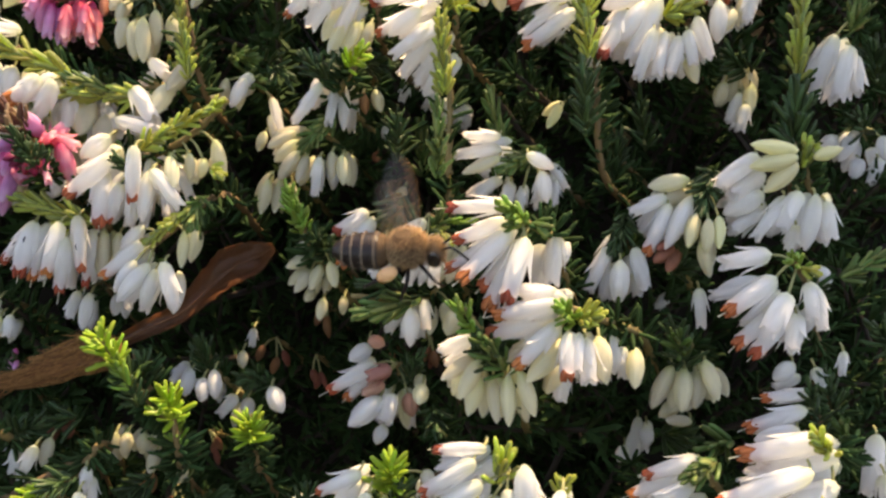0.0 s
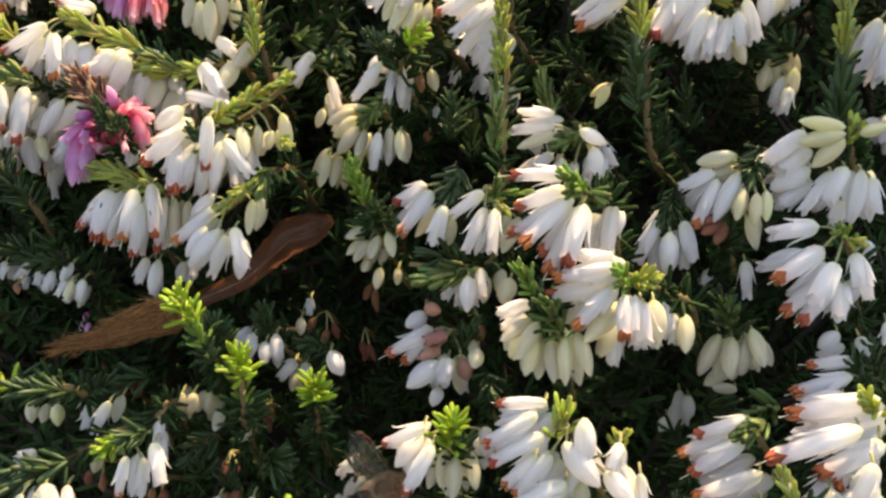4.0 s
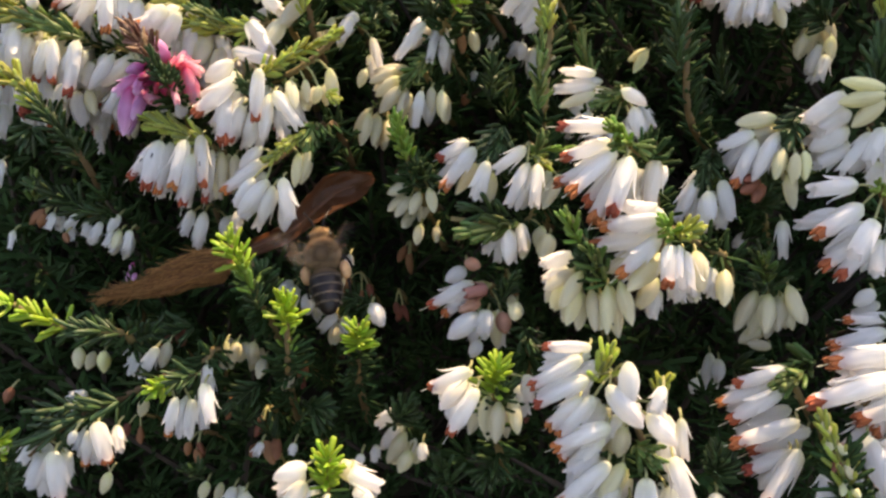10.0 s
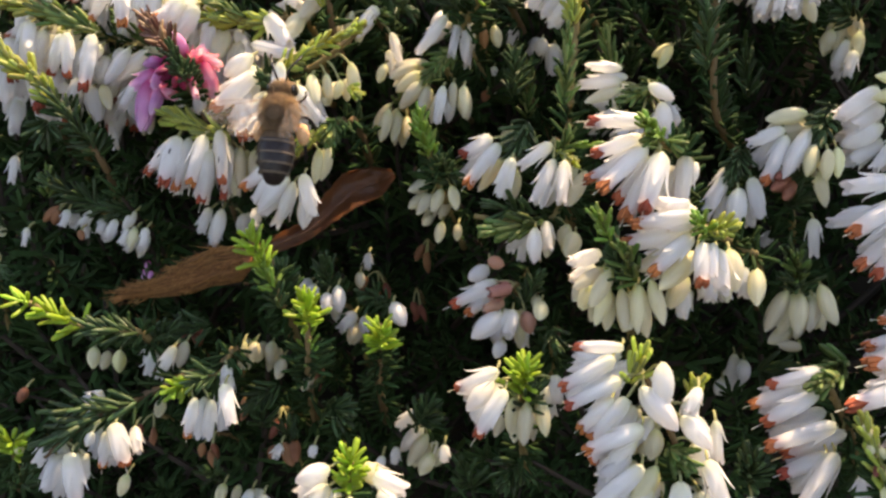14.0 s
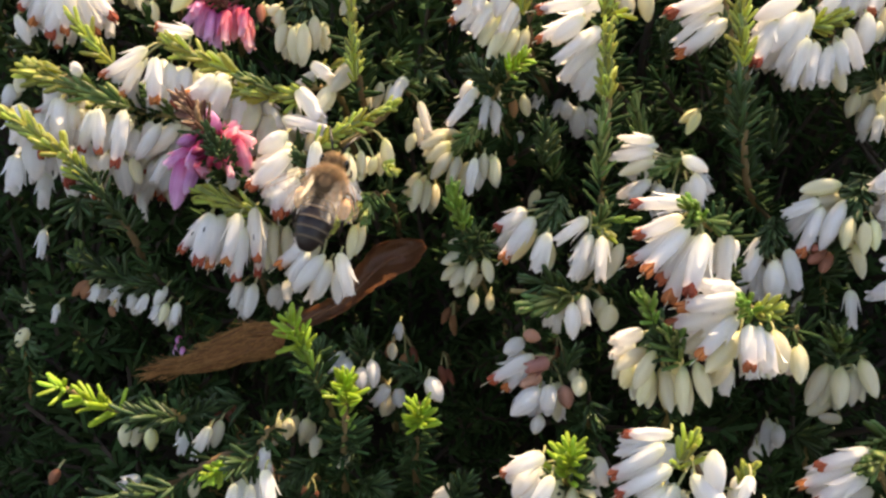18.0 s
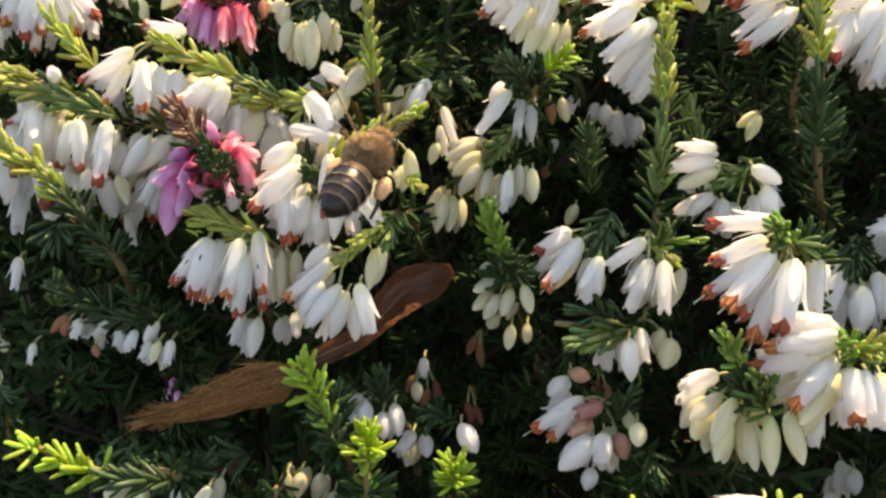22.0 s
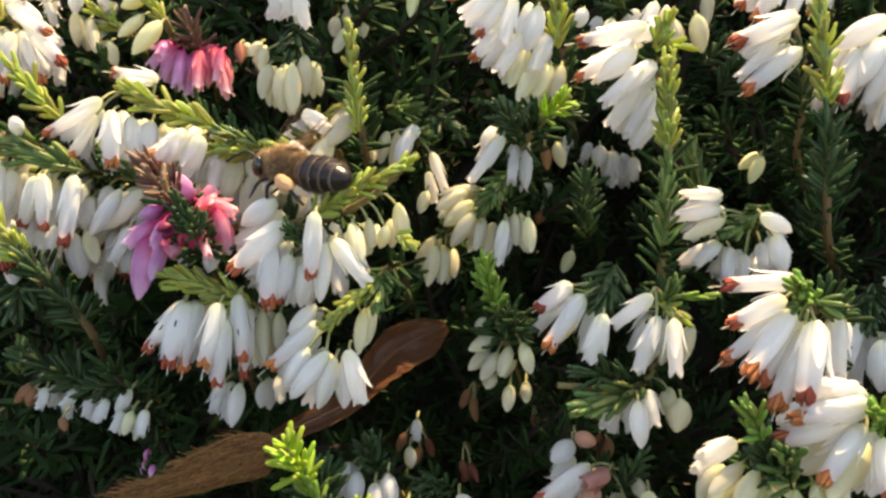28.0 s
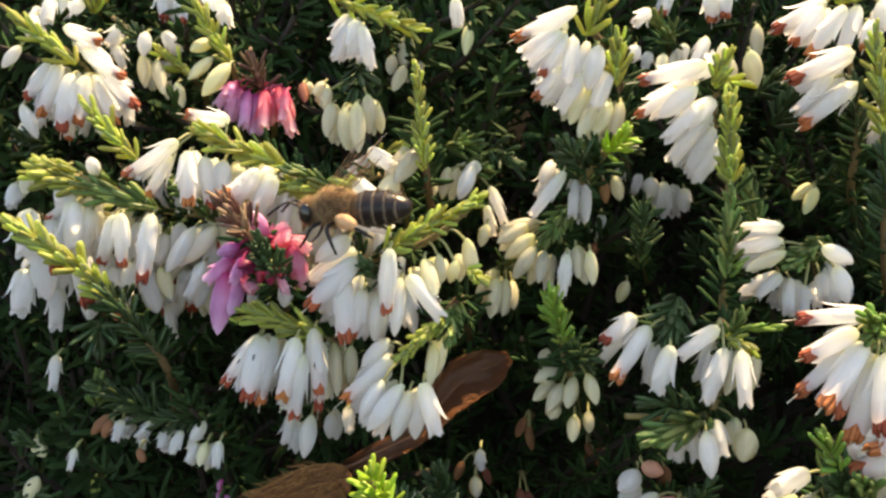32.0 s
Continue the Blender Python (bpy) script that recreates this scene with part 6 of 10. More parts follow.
bell(s, (-17.4, 99.6, 257.9), (-18.5, 98.2, 256.8), 1.6, 'c')
tuft(s, (-14.8, 98.1, 262.8), (-17, 96.4, 267.3), 32, 2.6, 'd')
tuft(s, (-17.2, 96.4, 267.3), (-19.4, 94.9, 272.4), 26, 2.3, 'n2')
tuft(s, (-15.9, 97.5, 264.4), (-13.5, 96.6, 264.7), 14, 2.2, 'd')
s = sprig('heather_sprig', 'white shaded heather sprig with drooping bell flowers', 'heather sprig', [(-9.1, 136.4, 274.2), (-12.5, 120, 281.6), (-14.2, 111.7, 285.2)])
bell(s, (-15.7, 115.6, 283.3), (-18.6, 113, 279.9), 2, 'wx')
bell(s, (-12.6, 115, 282.8), (-13.3, 111, 277.3), 1.7, 'wx')
bell(s, (-12.8, 116.7, 281.9), (-13.1, 112.6, 276.7), 2, 'wx')
bell(s, (-16.2, 115.8, 283.7), (-18.6, 112.8, 280.3), 2.2, 'wx')
bell(s, (-16.6, 114.3, 284.4), (-18.3, 111.2, 282.1), 2.1, 'w')
bell(s, (-9.4, 111.1, 282.9), (-8.6, 110.7, 279.9), 1.8, 'c')
bell(s, (-11, 109.9, 282.8), (-10.6, 109.6, 279.8), 1.4, 't')
bell(s, (-13.4, 109.9, 283.5), (-13.4, 106.8, 278.1), 1.9, 'w')
bell(s, (-14.5, 109.2, 283.2), (-15.3, 105.4, 279.1), 2.1, 'w')
bell(s, (-16.1, 106.8, 284.3), (-20.1, 105.9, 279.2), 2.1, 'w')
tuft(s, (-12.1, 112.1, 285.8), (-16.5, 109.2, 285), 30, 2.8, 'd')
s = sprig('heather_sprig', 'white heather sprig with drooping bell flowers', 'heather sprig', [(23.4, 124.6, 262.1), (15, 108.7, 271.3), (10.8, 100.8, 275.8)])
bell(s, (9.3, 104.9, 271.8), (4.1, 102.3, 269.7), 2, 'wx')
bell(s, (15.1, 103.8, 272.2), (14.7, 101.7, 269.3), 1.7, 'wx')
bell(s, (13, 103.9, 271), (12.4, 101, 268.9), 1.7, 'wx')
bell(s, (11.1, 103.9, 271.2), (9.6, 100.5, 268.1), 2, 'wx')
bell(s, (9.2, 103, 271.9), (7.2, 101.9, 269.1), 1.7, 'wx')
bell(s, (9.5, 105.7, 275.1), (4.5, 104.2, 273.5), 2.2, 'wx')
bell(s, (9.2, 104.1, 276), (5, 104.5, 275.3), 1.9, 'wx')
bell(s, (9.8, 105.3, 275), (4.8, 105.2, 273.8), 1.7, 'cx')
bell(s, (14.7, 104.7, 272.5), (14.8, 101.6, 269), 2.1, 'wx')
bell(s, (14.6, 104.6, 274.1), (16.5, 102.9, 270.9), 2, 'wx')
bell(s, (8.5, 104, 272.3), (3.8, 101.3, 270.7), 1.8, 'wx')
bell(s, (10.9, 103.9, 270.7), (10, 101.6, 267.6), 1.8, 'wx')
bell(s, (9.5, 103.8, 271.4), (7.8, 101.4, 268.7), 1.7, 'wx')
bell(s, (8.6, 104, 274.4), (4.7, 103.8, 272.6), 2.2, 'wx')
bell(s, (9.2, 105.8, 276.9), (3.5, 104.2, 276.7), 1.7, 'wx')
bell(s, (9.5, 105.6, 274.5), (4.3, 104.5, 273.5), 1.7, 'cx')
bell(s, (8.1, 102.1, 272.7), (2.8, 100.2, 270.9), 2, 'w')
bell(s, (12.8, 101.9, 272.6), (12.1, 98.9, 270.4), 1.9, 'w')
bell(s, (10.4, 100.4, 271.8), (9.8, 98.4, 269.3), 1.8, 'w')
bell(s, (8.8, 100.6, 272.5), (7.5, 97.3, 269.5), 2.1, 'w')
bell(s, (7, 99.1, 273.6), (4.2, 98.4, 271.2), 1.8, 'w')
bell(s, (7.4, 100.7, 277), (1.5, 98.7, 276.7), 2.4, 'w')
bell(s, (7.3, 100.5, 278.7), (2.5, 99.2, 279.1), 1.8, 'w')
bell(s, (7.2, 98.7, 276.3), (2.4, 97.2, 274.7), 1.7, 'c')
bell(s, (12.3, 97.5, 274.9), (12.9, 95.3, 271.4), 2.2, 'w')
bell(s, (10.4, 97, 277.2), (13.8, 96.9, 275.4), 2, 'w')
tuft(s, (13.2, 101.5, 277.1), (7.7, 98.1, 274.9), 52, 3.1, 'g')
s = sprig('heather_sprig', 'white shaded heather sprig with drooping bell flowers', 'heather sprig', [(4.3, 147.3, 257.5), (-0.6, 131.7, 267.1), (-3.1, 123.8, 271.8)])
bell(s, (3.4, 131.3, 277.8), (3.1, 128.2, 273.5), 2.5, 'wx')
bell(s, (2.2, 129.6, 277.7), (2.6, 128.9, 273.9), 2.6, 'wx')
bell(s, (0.4, 131.1, 278.4), (0.6, 128.8, 274.6), 2.3, 'wx')
bell(s, (-1.5, 131.8, 279.3), (-3, 128.8, 277.2), 2, 'wx')
bell(s, (-8.6, 128.2, 272.2), (-8.8, 126.8, 270.3), 1.7, 'wx')
bell(s, (1, 127.7, 278.9), (1, 126.8, 273.7), 2.7, 'w')
bell(s, (3.7, 126.5, 278.2), (3.7, 125.8, 274.8), 2.5, 'w')
bell(s, (-1.1, 126.1, 280), (-1.5, 125.4, 277.1), 2.3, 'w')
bell(s, (-5.6, 125.4, 281.4), (-6.5, 124.9, 278.9), 2.1, 'w')
bell(s, (-8.8, 122.1, 275.7), (-9, 121.4, 272.4), 1.8, 'w')
bell(s, (-9.9, 119.6, 272.3), (-10.3, 119.7, 270.6), 1.6, 't')
tuft(s, (-3, 122.4, 267.2), (-3.5, 123.3, 276.8), 28, 3.2, 'g')
tuft(s, (5.7, 122.3, 267), (3.7, 121.6, 272.2), 30, 3.2, 'd')
tuft(s, (13.3, 125, 274.4), (12.7, 124.3, 279.5), 30, 2.7, 'd')
s = sprig('heather_sprig', 'small shaded heather sprig with pale yellow buds', 'heather sprig', [(33.3, 141, 269.4), (24.3, 124.8, 277.5), (19.7, 116.7, 281.4)])
bell(s, (17.7, 117.4, 280.1), (14.3, 114.9, 278.7), 1.7, 'y')
bell(s, (16.8, 114, 280.3), (14.7, 112, 277.4), 1.7, 'y')
tuft(s, (17.9, 116.4, 280), (20.6, 115, 283.2), 10, 2.6, 'd')
s = sprig('heather_sprig', 'white shaded heather sprig with drooping bell flowers', 'heather sprig', [(41.6, 143.9, 256.7), (31.8, 128.2, 266.4), (26.9, 120.4, 271.2)])
bell(s, (-5.8, 118, 267.1), (-7.3, 116.5, 264.6), 1.9, 'y')
tuft(s, (26.4, 119.3, 267.5), (26.5, 119.6, 275.4), 40, 3.9, 'd')
tuft(s, (31.3, 120.8, 271.8), (29.5, 121.7, 281.1), 30, 3.9, 'd')
s = sprig('heather_sprig', 'white heather sprig with drooping bell flowers', 'heather sprig', [(-63.8, 118.4, 239.4), (-59.7, 105.2, 252.7), (-65.6, 101.1, 256.5), (-73.2, 99.9, 261.7)])
bell(s, (-69.6, 102.1, 255.9), (-69.4, 99.8, 254.5), 1.6, 'wx')
bell(s, (-68.9, 101.9, 255.1), (-69.9, 101.1, 253.6), 1.3, 'wx')
bell(s, (-64.7, 102.3, 254.3), (-65.4, 100.9, 251.7), 1.5, 'wx')
bell(s, (-60.6, 101.1, 254.4), (-61.7, 99.2, 252.7), 1.6, 'wx')
bell(s, (-60.1, 100.4, 253.1), (-61.6, 98.8, 251.2), 1.4, 'wx')
bell(s, (-60.5, 100.6, 253.3), (-61.3, 99.3, 250.8), 1.3, 'cx')
bell(s, (-59.2, 101.3, 252.7), (-59.4, 99.2, 250.7), 1.6, 'wx')
bell(s, (-71.8, 102.2, 255.5), (-71.9, 101.4, 253.8), 1.6, 'wx')
bell(s, (-67.9, 101.4, 253.9), (-67.3, 99.5, 253), 1.4, 'wx')
bell(s, (-63.8, 101.1, 254.8), (-64.9, 99.4, 252.7), 1.4, 'wx')
bell(s, (-64, 102.1, 253.5), (-65.1, 100.5, 252), 1.6, 'wx')
bell(s, (-60, 100.1, 254.6), (-61.9, 99.8, 251.7), 1.6, 'wx')
bell(s, (-60.9, 102.1, 253.2), (-61.9, 100, 251.9), 1.4, 'wx')
bell(s, (-59.1, 102.1, 252.4), (-59.8, 99, 250.2), 1.4, 'cx')
bell(s, (-59.9, 101.3, 252.4), (-60, 100.1, 250), 1.6, 'wx')
bell(s, (-78.1, 103.5, 263.6), (-77.4, 100.2, 260.6), 1.8, 'w')
bell(s, (-70.6, 99.6, 257.5), (-73, 99, 255.3), 1.5, 't')
bell(s, (-70.3, 98.7, 257.3), (-71.3, 98.6, 255), 1.5, 't')
bell(s, (-68.8, 98.7, 257.3), (-69.6, 97.6, 255.1), 1.7, 'w')
bell(s, (-64.8, 97.6, 257.5), (-67, 97.8, 255.4), 1.5, 'w')
bell(s, (-63.5, 97.6, 256.4), (-63.7, 96.1, 254.8), 1.5, 'w')
bell(s, (-61.4, 97.1, 256.6), (-62.4, 95.5, 254.4), 1.6, 'w')
bell(s, (-58.3, 96.5, 258), (-60.1, 96, 255.5), 1.6, 'w')
bell(s, (-59.2, 95.8, 255.7), (-60.1, 94.2, 254.1), 1.4, 'w')
bell(s, (-57.9, 95.2, 256.1), (-58.6, 93.8, 253.8), 1.4, 'c')
bell(s, (-56.4, 95.1, 256.2), (-56.5, 93, 254), 1.5, 'w')
bell(s, (-65.5, 94.5, 255.7), (-64.3, 92.7, 255.1), 1.1, 't')
tuft(s, (-71.9, 99, 258.5), (-70.2, 98.1, 263.2), 21, 2.8, 'g')
tuft(s, (-63.9, 98.7, 257.7), (-71.5, 97.7, 262), 44, 3.7, 'd')
tuft(s, (-59.2, 98.7, 257.6), (-64.2, 96.3, 258.2), 30, 2.7, 'd')
s = sprig('heather_sprig', 'heather sprig with pale yellow unopened buds and white bells', 'heather sprig', [(-92, 116.6, 228.7), (-83.3, 102.6, 242.7), (-79, 95.5, 249.5)])
bell(s, (-79.7, 98.5, 254.9), (-77.5, 96.5, 253.9), 1.8, 'y')
bell(s, (-78.3, 95.7, 251.7), (-79, 93.7, 249.7), 1.9, 'y')
bell(s, (-72.9, 94.7, 255.8), (-73.8, 94.5, 253.2), 1.2, 'w')
tuft(s, (-81.1, 96.1, 250.7), (-75.8, 93.1, 249.5), 20, 2.6, 'd')
tuft(s, (-77.2, 97.4, 254.3), (-80.5, 95.8, 256.7), 18, 2.4, 'd')
s = sprig('heather_sprig', 'white heather sprig with drooping bells, some rust-brown anthers', 'heather sprig', [(20.3, 103.1, 250.1), (15.5, 91, 261.6), (12.3, 83.8, 270.5), (9.5, 82.4, 272.8), (7.5, 80.9, 274.6)])
bell(s, (12.2, 85.7, 269.8), (11.3, 83.4, 266.1), 2.6, 'wx')
bell(s, (10.9, 85.7, 269.8), (10.6, 83, 264.9), 2.7, 'wx')
bell(s, (9, 84.7, 270.1), (7.2, 82.4, 266.4), 2.6, 'wx')
bell(s, (8.2, 84.3, 272.2), (4.2, 82.1, 269.1), 2.4, 'wx')
bell(s, (12.5, 83.1, 271.3), (11.8, 80.3, 266.3), 2.6, 'w')
bell(s, (13.8, 83.9, 270.5), (13, 82, 268), 1.6, 'wx')
bell(s, (7.2, 80.2, 275.7), (0.8, 79, 275.8), 2.1, 'wo')
bell(s, (6.7, 81.1, 273.7), (1.5, 78.9, 272.3), 2.2, 'wo')
bell(s, (6.4, 81.5, 271.7), (0.7, 77.5, 269.7), 2.1, 'wo')
bell(s, (7.2, 80.3, 272.8), (2, 75.8, 269.3), 2.6, 'wo')
bell(s, (8.3, 81.4, 271.3), (4.2, 77.9, 267.6), 2.6, 'wo')
bell(s, (8.4, 80.2, 271.1), (4.8, 75.9, 266.1), 2.9, 'wo')
bell(s, (8.6, 78.6, 272.5), (6.5, 74.7, 267.4), 3, 'wo')
tuft(s, (9.2, 81, 273.3), (5.7, 77.4, 276.9), 34, 2.1, 'n2')
tuft(s, (9.1, 81.5, 273.4), (6.5, 79, 273.9), 14, 1.9, 'g')
tuft(s, (9.1, 81.5, 273.4), (10.8, 80.5, 273.1), 8, 2.2, 'g')
s = sprig('heather_sprig', 'white heather sprig with drooping bells, some rust-brown anthers', 'heather sprig', [(29.6, 98.9, 245.8), (23.4, 85.3, 258), (17.9, 81.2, 261.9), (14, 79.1, 264.4)])
bell(s, (18.6, 80.9, 260.4), (19.4, 79.9, 255.8), 2.1, 'wx')
bell(s, (21.7, 81.3, 258.1), (21.6, 80.3, 254.8), 1.9, 'wx')
bell(s, (17.9, 82.4, 259.4), (18.2, 80, 255), 2, 'cx')
bell(s, (13.6, 79.9, 257.6), (11.6, 78.6, 254.1), 2, 'cx')
bell(s, (13.9, 82.2, 256.5), (11.4, 79.5, 254), 2.1, 'cx')
bell(s, (13.4, 83.2, 260.3), (9.4, 80, 257.7), 2.2, 'wx')
bell(s, (14.9, 84.8, 263.6), (10, 82.9, 262.9), 2.3, 'wx')
bell(s, (13.6, 83.5, 262), (8, 81.5, 258.2), 2.1, 'wx')
bell(s, (14.2, 80.9, 255.7), (13.5, 79.7, 252.3), 1.8, 'wx')
bell(s, (18.1, 83.4, 259), (18.1, 79.6, 255), 2.8, 'wx')
bell(s, (14, 84, 261.6), (7.9, 80.8, 258.9), 2.3, 'wx')
bell(s, (13.4, 83.5, 262.4), (8, 81.8, 261.1), 1.9, 'wx')
bell(s, (16.2, 81.7, 260.5), (16, 78.5, 255.5), 2.3, 'wx')
bell(s, (21.8, 81.2, 258.5), (21.3, 78, 255.1), 2.1, 'cx')
bell(s, (19.7, 82.9, 259), (18.7, 79.9, 256.1), 2.4, 'wx')
bell(s, (20.4, 81.5, 258.5), (20.4, 80.4, 255), 1.9, 'wx')
bell(s, (17.8, 82.1, 259.7), (18.5, 79.6, 254.7), 2.2, 'cx')
bell(s, (14, 81.8, 256.9), (12.1, 79.7, 253.9), 2.1, 'cx')
bell(s, (13.1, 82.3, 260.4), (9, 79.8, 257.3), 2.2, 'wx')
bell(s, (13.4, 83.8, 262.7), (7.7, 82.1, 261.2), 2.1, 'wx')
bell(s, (13.6, 80.5, 255.9), (12.8, 78.3, 253.4), 1.8, 'wx')
bell(s, (15.5, 81.5, 260.2), (16.1, 80.2, 254.6), 2.7, 'wx')
bell(s, (13, 81.2, 260.8), (9.3, 80.3, 257), 2.4, 'wx')
bell(s, (13.2, 82.5, 263.3), (7.9, 82.3, 260.8), 1.9, 'wx')
bell(s, (16.3, 82.7, 260.1), (16.6, 79.7, 254.4), 2.4, 'wx')
bell(s, (13, 77.2, 266.2), (7.1, 76.5, 267.8), 2.3, 'w')
bell(s, (12.1, 75.6, 266.5), (5.6, 74.2, 265.8), 2.4, 'wo')
bell(s, (11.7, 76.6, 267.7), (8.9, 75.3, 267.4), 1.4, 'wx')
bell(s, (12.4, 75.9, 265.5), (8.9, 74.6, 265.3), 1.4, 'wx')
bell(s, (12.5, 77, 264.2), (4.9, 75.4, 263.1), 2.8, 'wo')
bell(s, (12.6, 77.4, 262.2), (6.5, 75, 260.2), 2.7, 'c')
bell(s, (12.1, 75.5, 264.3), (7.6, 72.2, 261.2), 2.4, 'wo')
bell(s, (13.2, 76.3, 262.1), (8.7, 73, 258.8), 2.5, 'c')
bell(s, (13, 73.8, 264), (12.4, 70.6, 260.7), 2.6, 'wo')
bell(s, (14.6, 74.1, 263.2), (14.7, 70.8, 259.7), 2.7, 'w')
bell(s, (16.2, 75.1, 262.9), (16.4, 71.9, 259.5), 2.6, 'c')
bell(s, (13.8, 73.3, 264.2), (13.4, 70.3, 261.3), 1.4, 'wx')
tuft(s, (14.1, 76, 264.1), (11.3, 72.8, 267.5), 22, 2.3, 'n2')
tuft(s, (13.8, 75.5, 264.4), (15.4, 73.5, 266), 22, 2.5, 'l')
s = sprig('heather_sprig', 'heather sprig with cream half-closed drooping bells', 'heather sprig', [(12, 97.4, 237.2), (8.4, 84.2, 250.6), (5.6, 81.6, 258.6), (4.2, 75.8, 262.9), (2.1, 74.8, 266.3)])
bell(s, (3.8, 81.6, 256.1), (1.5, 79.1, 253.3), 1.9, 'cx')
bell(s, (7.6, 81.4, 255), (7.2, 79.6, 250.6), 1.9, 'cx')
bell(s, (4.2, 82.2, 256.4), (2.6, 79.4, 252.4), 2, 'cx')
bell(s, (3.1, 81.6, 256.8), (0.6, 81, 253.6), 2.1, 'cx')
bell(s, (6.5, 80.1, 255.4), (6.7, 79.3, 250.6), 1.9, 'cx')
bell(s, (4.5, 82.1, 255.3), (2.7, 79.4, 251.7), 2.2, 'cx')
bell(s, (7.9, 82.5, 254.4), (7.4, 79, 251), 2, 'cx')
bell(s, (4.3, 83.3, 255.3), (1.7, 80.5, 253), 2, 'cx')
bell(s, (6.4, 81.8, 254.9), (6.7, 79.6, 250.8), 1.9, 'cx')
bell(s, (3.2, 83.3, 257.4), (0.3, 81.7, 256), 2.1, 'wx')
bell(s, (5.2, 81.1, 254.8), (4.5, 78.8, 250.9), 2, 'cx')
bell(s, (3.1, 82.1, 256.4), (0.5, 80.8, 254.3), 2.2, 'cx')
bell(s, (4.8, 81.9, 255.6), (3, 79.9, 251.9), 2.4, 'cx')
bell(s, (8.2, 81.9, 255.8), (9.7, 79.7, 249.7), 2.3, 'cx')
bell(s, (2.3, 79.3, 256.5), (1.1, 78.9, 253.7), 1.63, 'c')
bell(s, (6.9, 79.6, 255.3), (6.7, 76.7, 253.7), 1.63, 'c')
bell(s, (3.3, 80.2, 260.1), (-0.5, 78.5, 259.5), 2.2, 'w')
bell(s, (4.1, 77.5, 256.8), (2.7, 76.1, 252.8), 1.89, 'c')
bell(s, (3.4, 78.4, 258.9), (-0.2, 76.1, 257.3), 1.81, 'c')
bell(s, (5.4, 77, 257.1), (5.8, 74, 253.2), 1.81, 'c')
bell(s, (4, 76.4, 259.6), (1.7, 74.9, 255.6), 1.98, 'c')
bell(s, (6.9, 75.1, 258.4), (7, 73.4, 253.2), 1.81, 'c')
bell(s, (8.1, 74.6, 259.2), (9.7, 73.2, 254.5), 1.81, 'c')
tuft(s, (6.1, 76.5, 258.3), (3.3, 74.6, 263.8), 44, 3.2, 'd')
tuft(s, (3.4, 74.4, 263.5), (1.1, 74.2, 267.7), 20, 2.2, 'n2')
tuft(s, (7, 75.8, 258), (3.6, 72.2, 264.5), 24, 3.2, 'g')
s = sprig('heather_sprig', 'white heather sprig with drooping bells, some rust-brown anthers', 'heather sprig', [(-4.1, 119.5, 255.6), (-5.2, 103.8, 265.2), (-5.8, 96, 269.8)])
bell(s, (-7.7, 99.1, 266.5), (-11, 98.2, 261.9), 1.8, 'cx')
bell(s, (-9, 99.7, 268), (-13.4, 96.6, 264.4), 2.4, 'wx')
bell(s, (-6.6, 98.6, 265.8), (-7.8, 96.2, 261.7), 2.5, 'wx')
bell(s, (-6, 96, 265.7), (-6.3, 95.1, 261.8), 1.8, 'c')
bell(s, (-9.5, 96.7, 269.8), (-13.2, 94.3, 268), 2.4, 'wo')
bell(s, (-8.6, 94.2, 269.5), (-12.4, 91.6, 264.9), 2.8, 'wo')
bell(s, (-6.9, 91.1, 268.5), (-8.5, 90, 263.5), 2.4, 'w')
tuft(s, (-4.9, 97, 272.2), (-6.7, 93, 268), 54, 3.4, 'd')
s = sprig('heather_sprig', 'white heather sprig with drooping bell flowers', 'heather sprig', [(4.2, 112.1, 252.6), (1.7, 98, 263.8), (-0.1, 94.3, 268.8), (-1.7, 92.1, 270.9)])
bell(s, (1.5, 94, 267.1), (-0.3, 92.8, 262), 1.9, 'cx')
bell(s, (-0.7, 95.9, 267.2), (-3.4, 93.2, 263.4), 2.1, 'wx')
bell(s, (0.3, 94.4, 267.1), (-2.1, 93, 261.6), 2.3, 'wx')
bell(s, (-1.2, 95, 267.3), (-2.9, 91, 262), 2, 'wx')
bell(s, (2.7, 92.8, 266.6), (0.5, 90.4, 262.6), 2.1, 'c')
bell(s, (-2.1, 91.3, 270.4), (-6.2, 91, 267.2), 2.1, 'w')
bell(s, (-1.8, 89.8, 268.7), (-4.3, 86.9, 263.9), 2.3, 'w')
bell(s, (-0.7, 88.2, 269), (-1.1, 84.8, 264.4), 2.1, 'w')
tuft(s, (-1, 91.6, 268.9), (-0.1, 90.3, 272.5), 16, 1.9, 'g')
tuft(s, (-0.3, 91.9, 269.9), (3.4, 89.8, 271), 7, 2.2, 'n2')
tuft(s, (-1.7, 91.8, 269.5), (1, 89, 268.9), 8, 1.9, 'l')
s = sprig('heather_sprig', 'white heather sprig with drooping bell flowers', 'heather sprig', [(3.9, 113.8, 250), (1.5, 99.9, 261.5), (-2.1, 93.5, 259.3), (-11.4, 91, 260.7)])
bell(s, (-1.2, 94.6, 257.8), (-1.7, 92, 254.9), 1.9, 'cx')
bell(s, (-4.6, 95, 258.1), (-5, 92.5, 254), 1.8, 'wx')
bell(s, (-3.2, 95.4, 257.9), (-2.9, 92.7, 253.9), 2.1, 'wx')
bell(s, (0.8, 92.3, 259.6), (0, 91.6, 256.8), 1.9, 'c')
bell(s, (-5, 91.3, 259.2), (-6.9, 88.7, 256.8), 2, 'w')
bell(s, (-2.3, 89.7, 260.7), (-2, 87.3, 257.6), 2, 'w')
bell(s, (-3.8, 87.7, 260.5), (-3.9, 85, 256.7), 2.1, 'w')
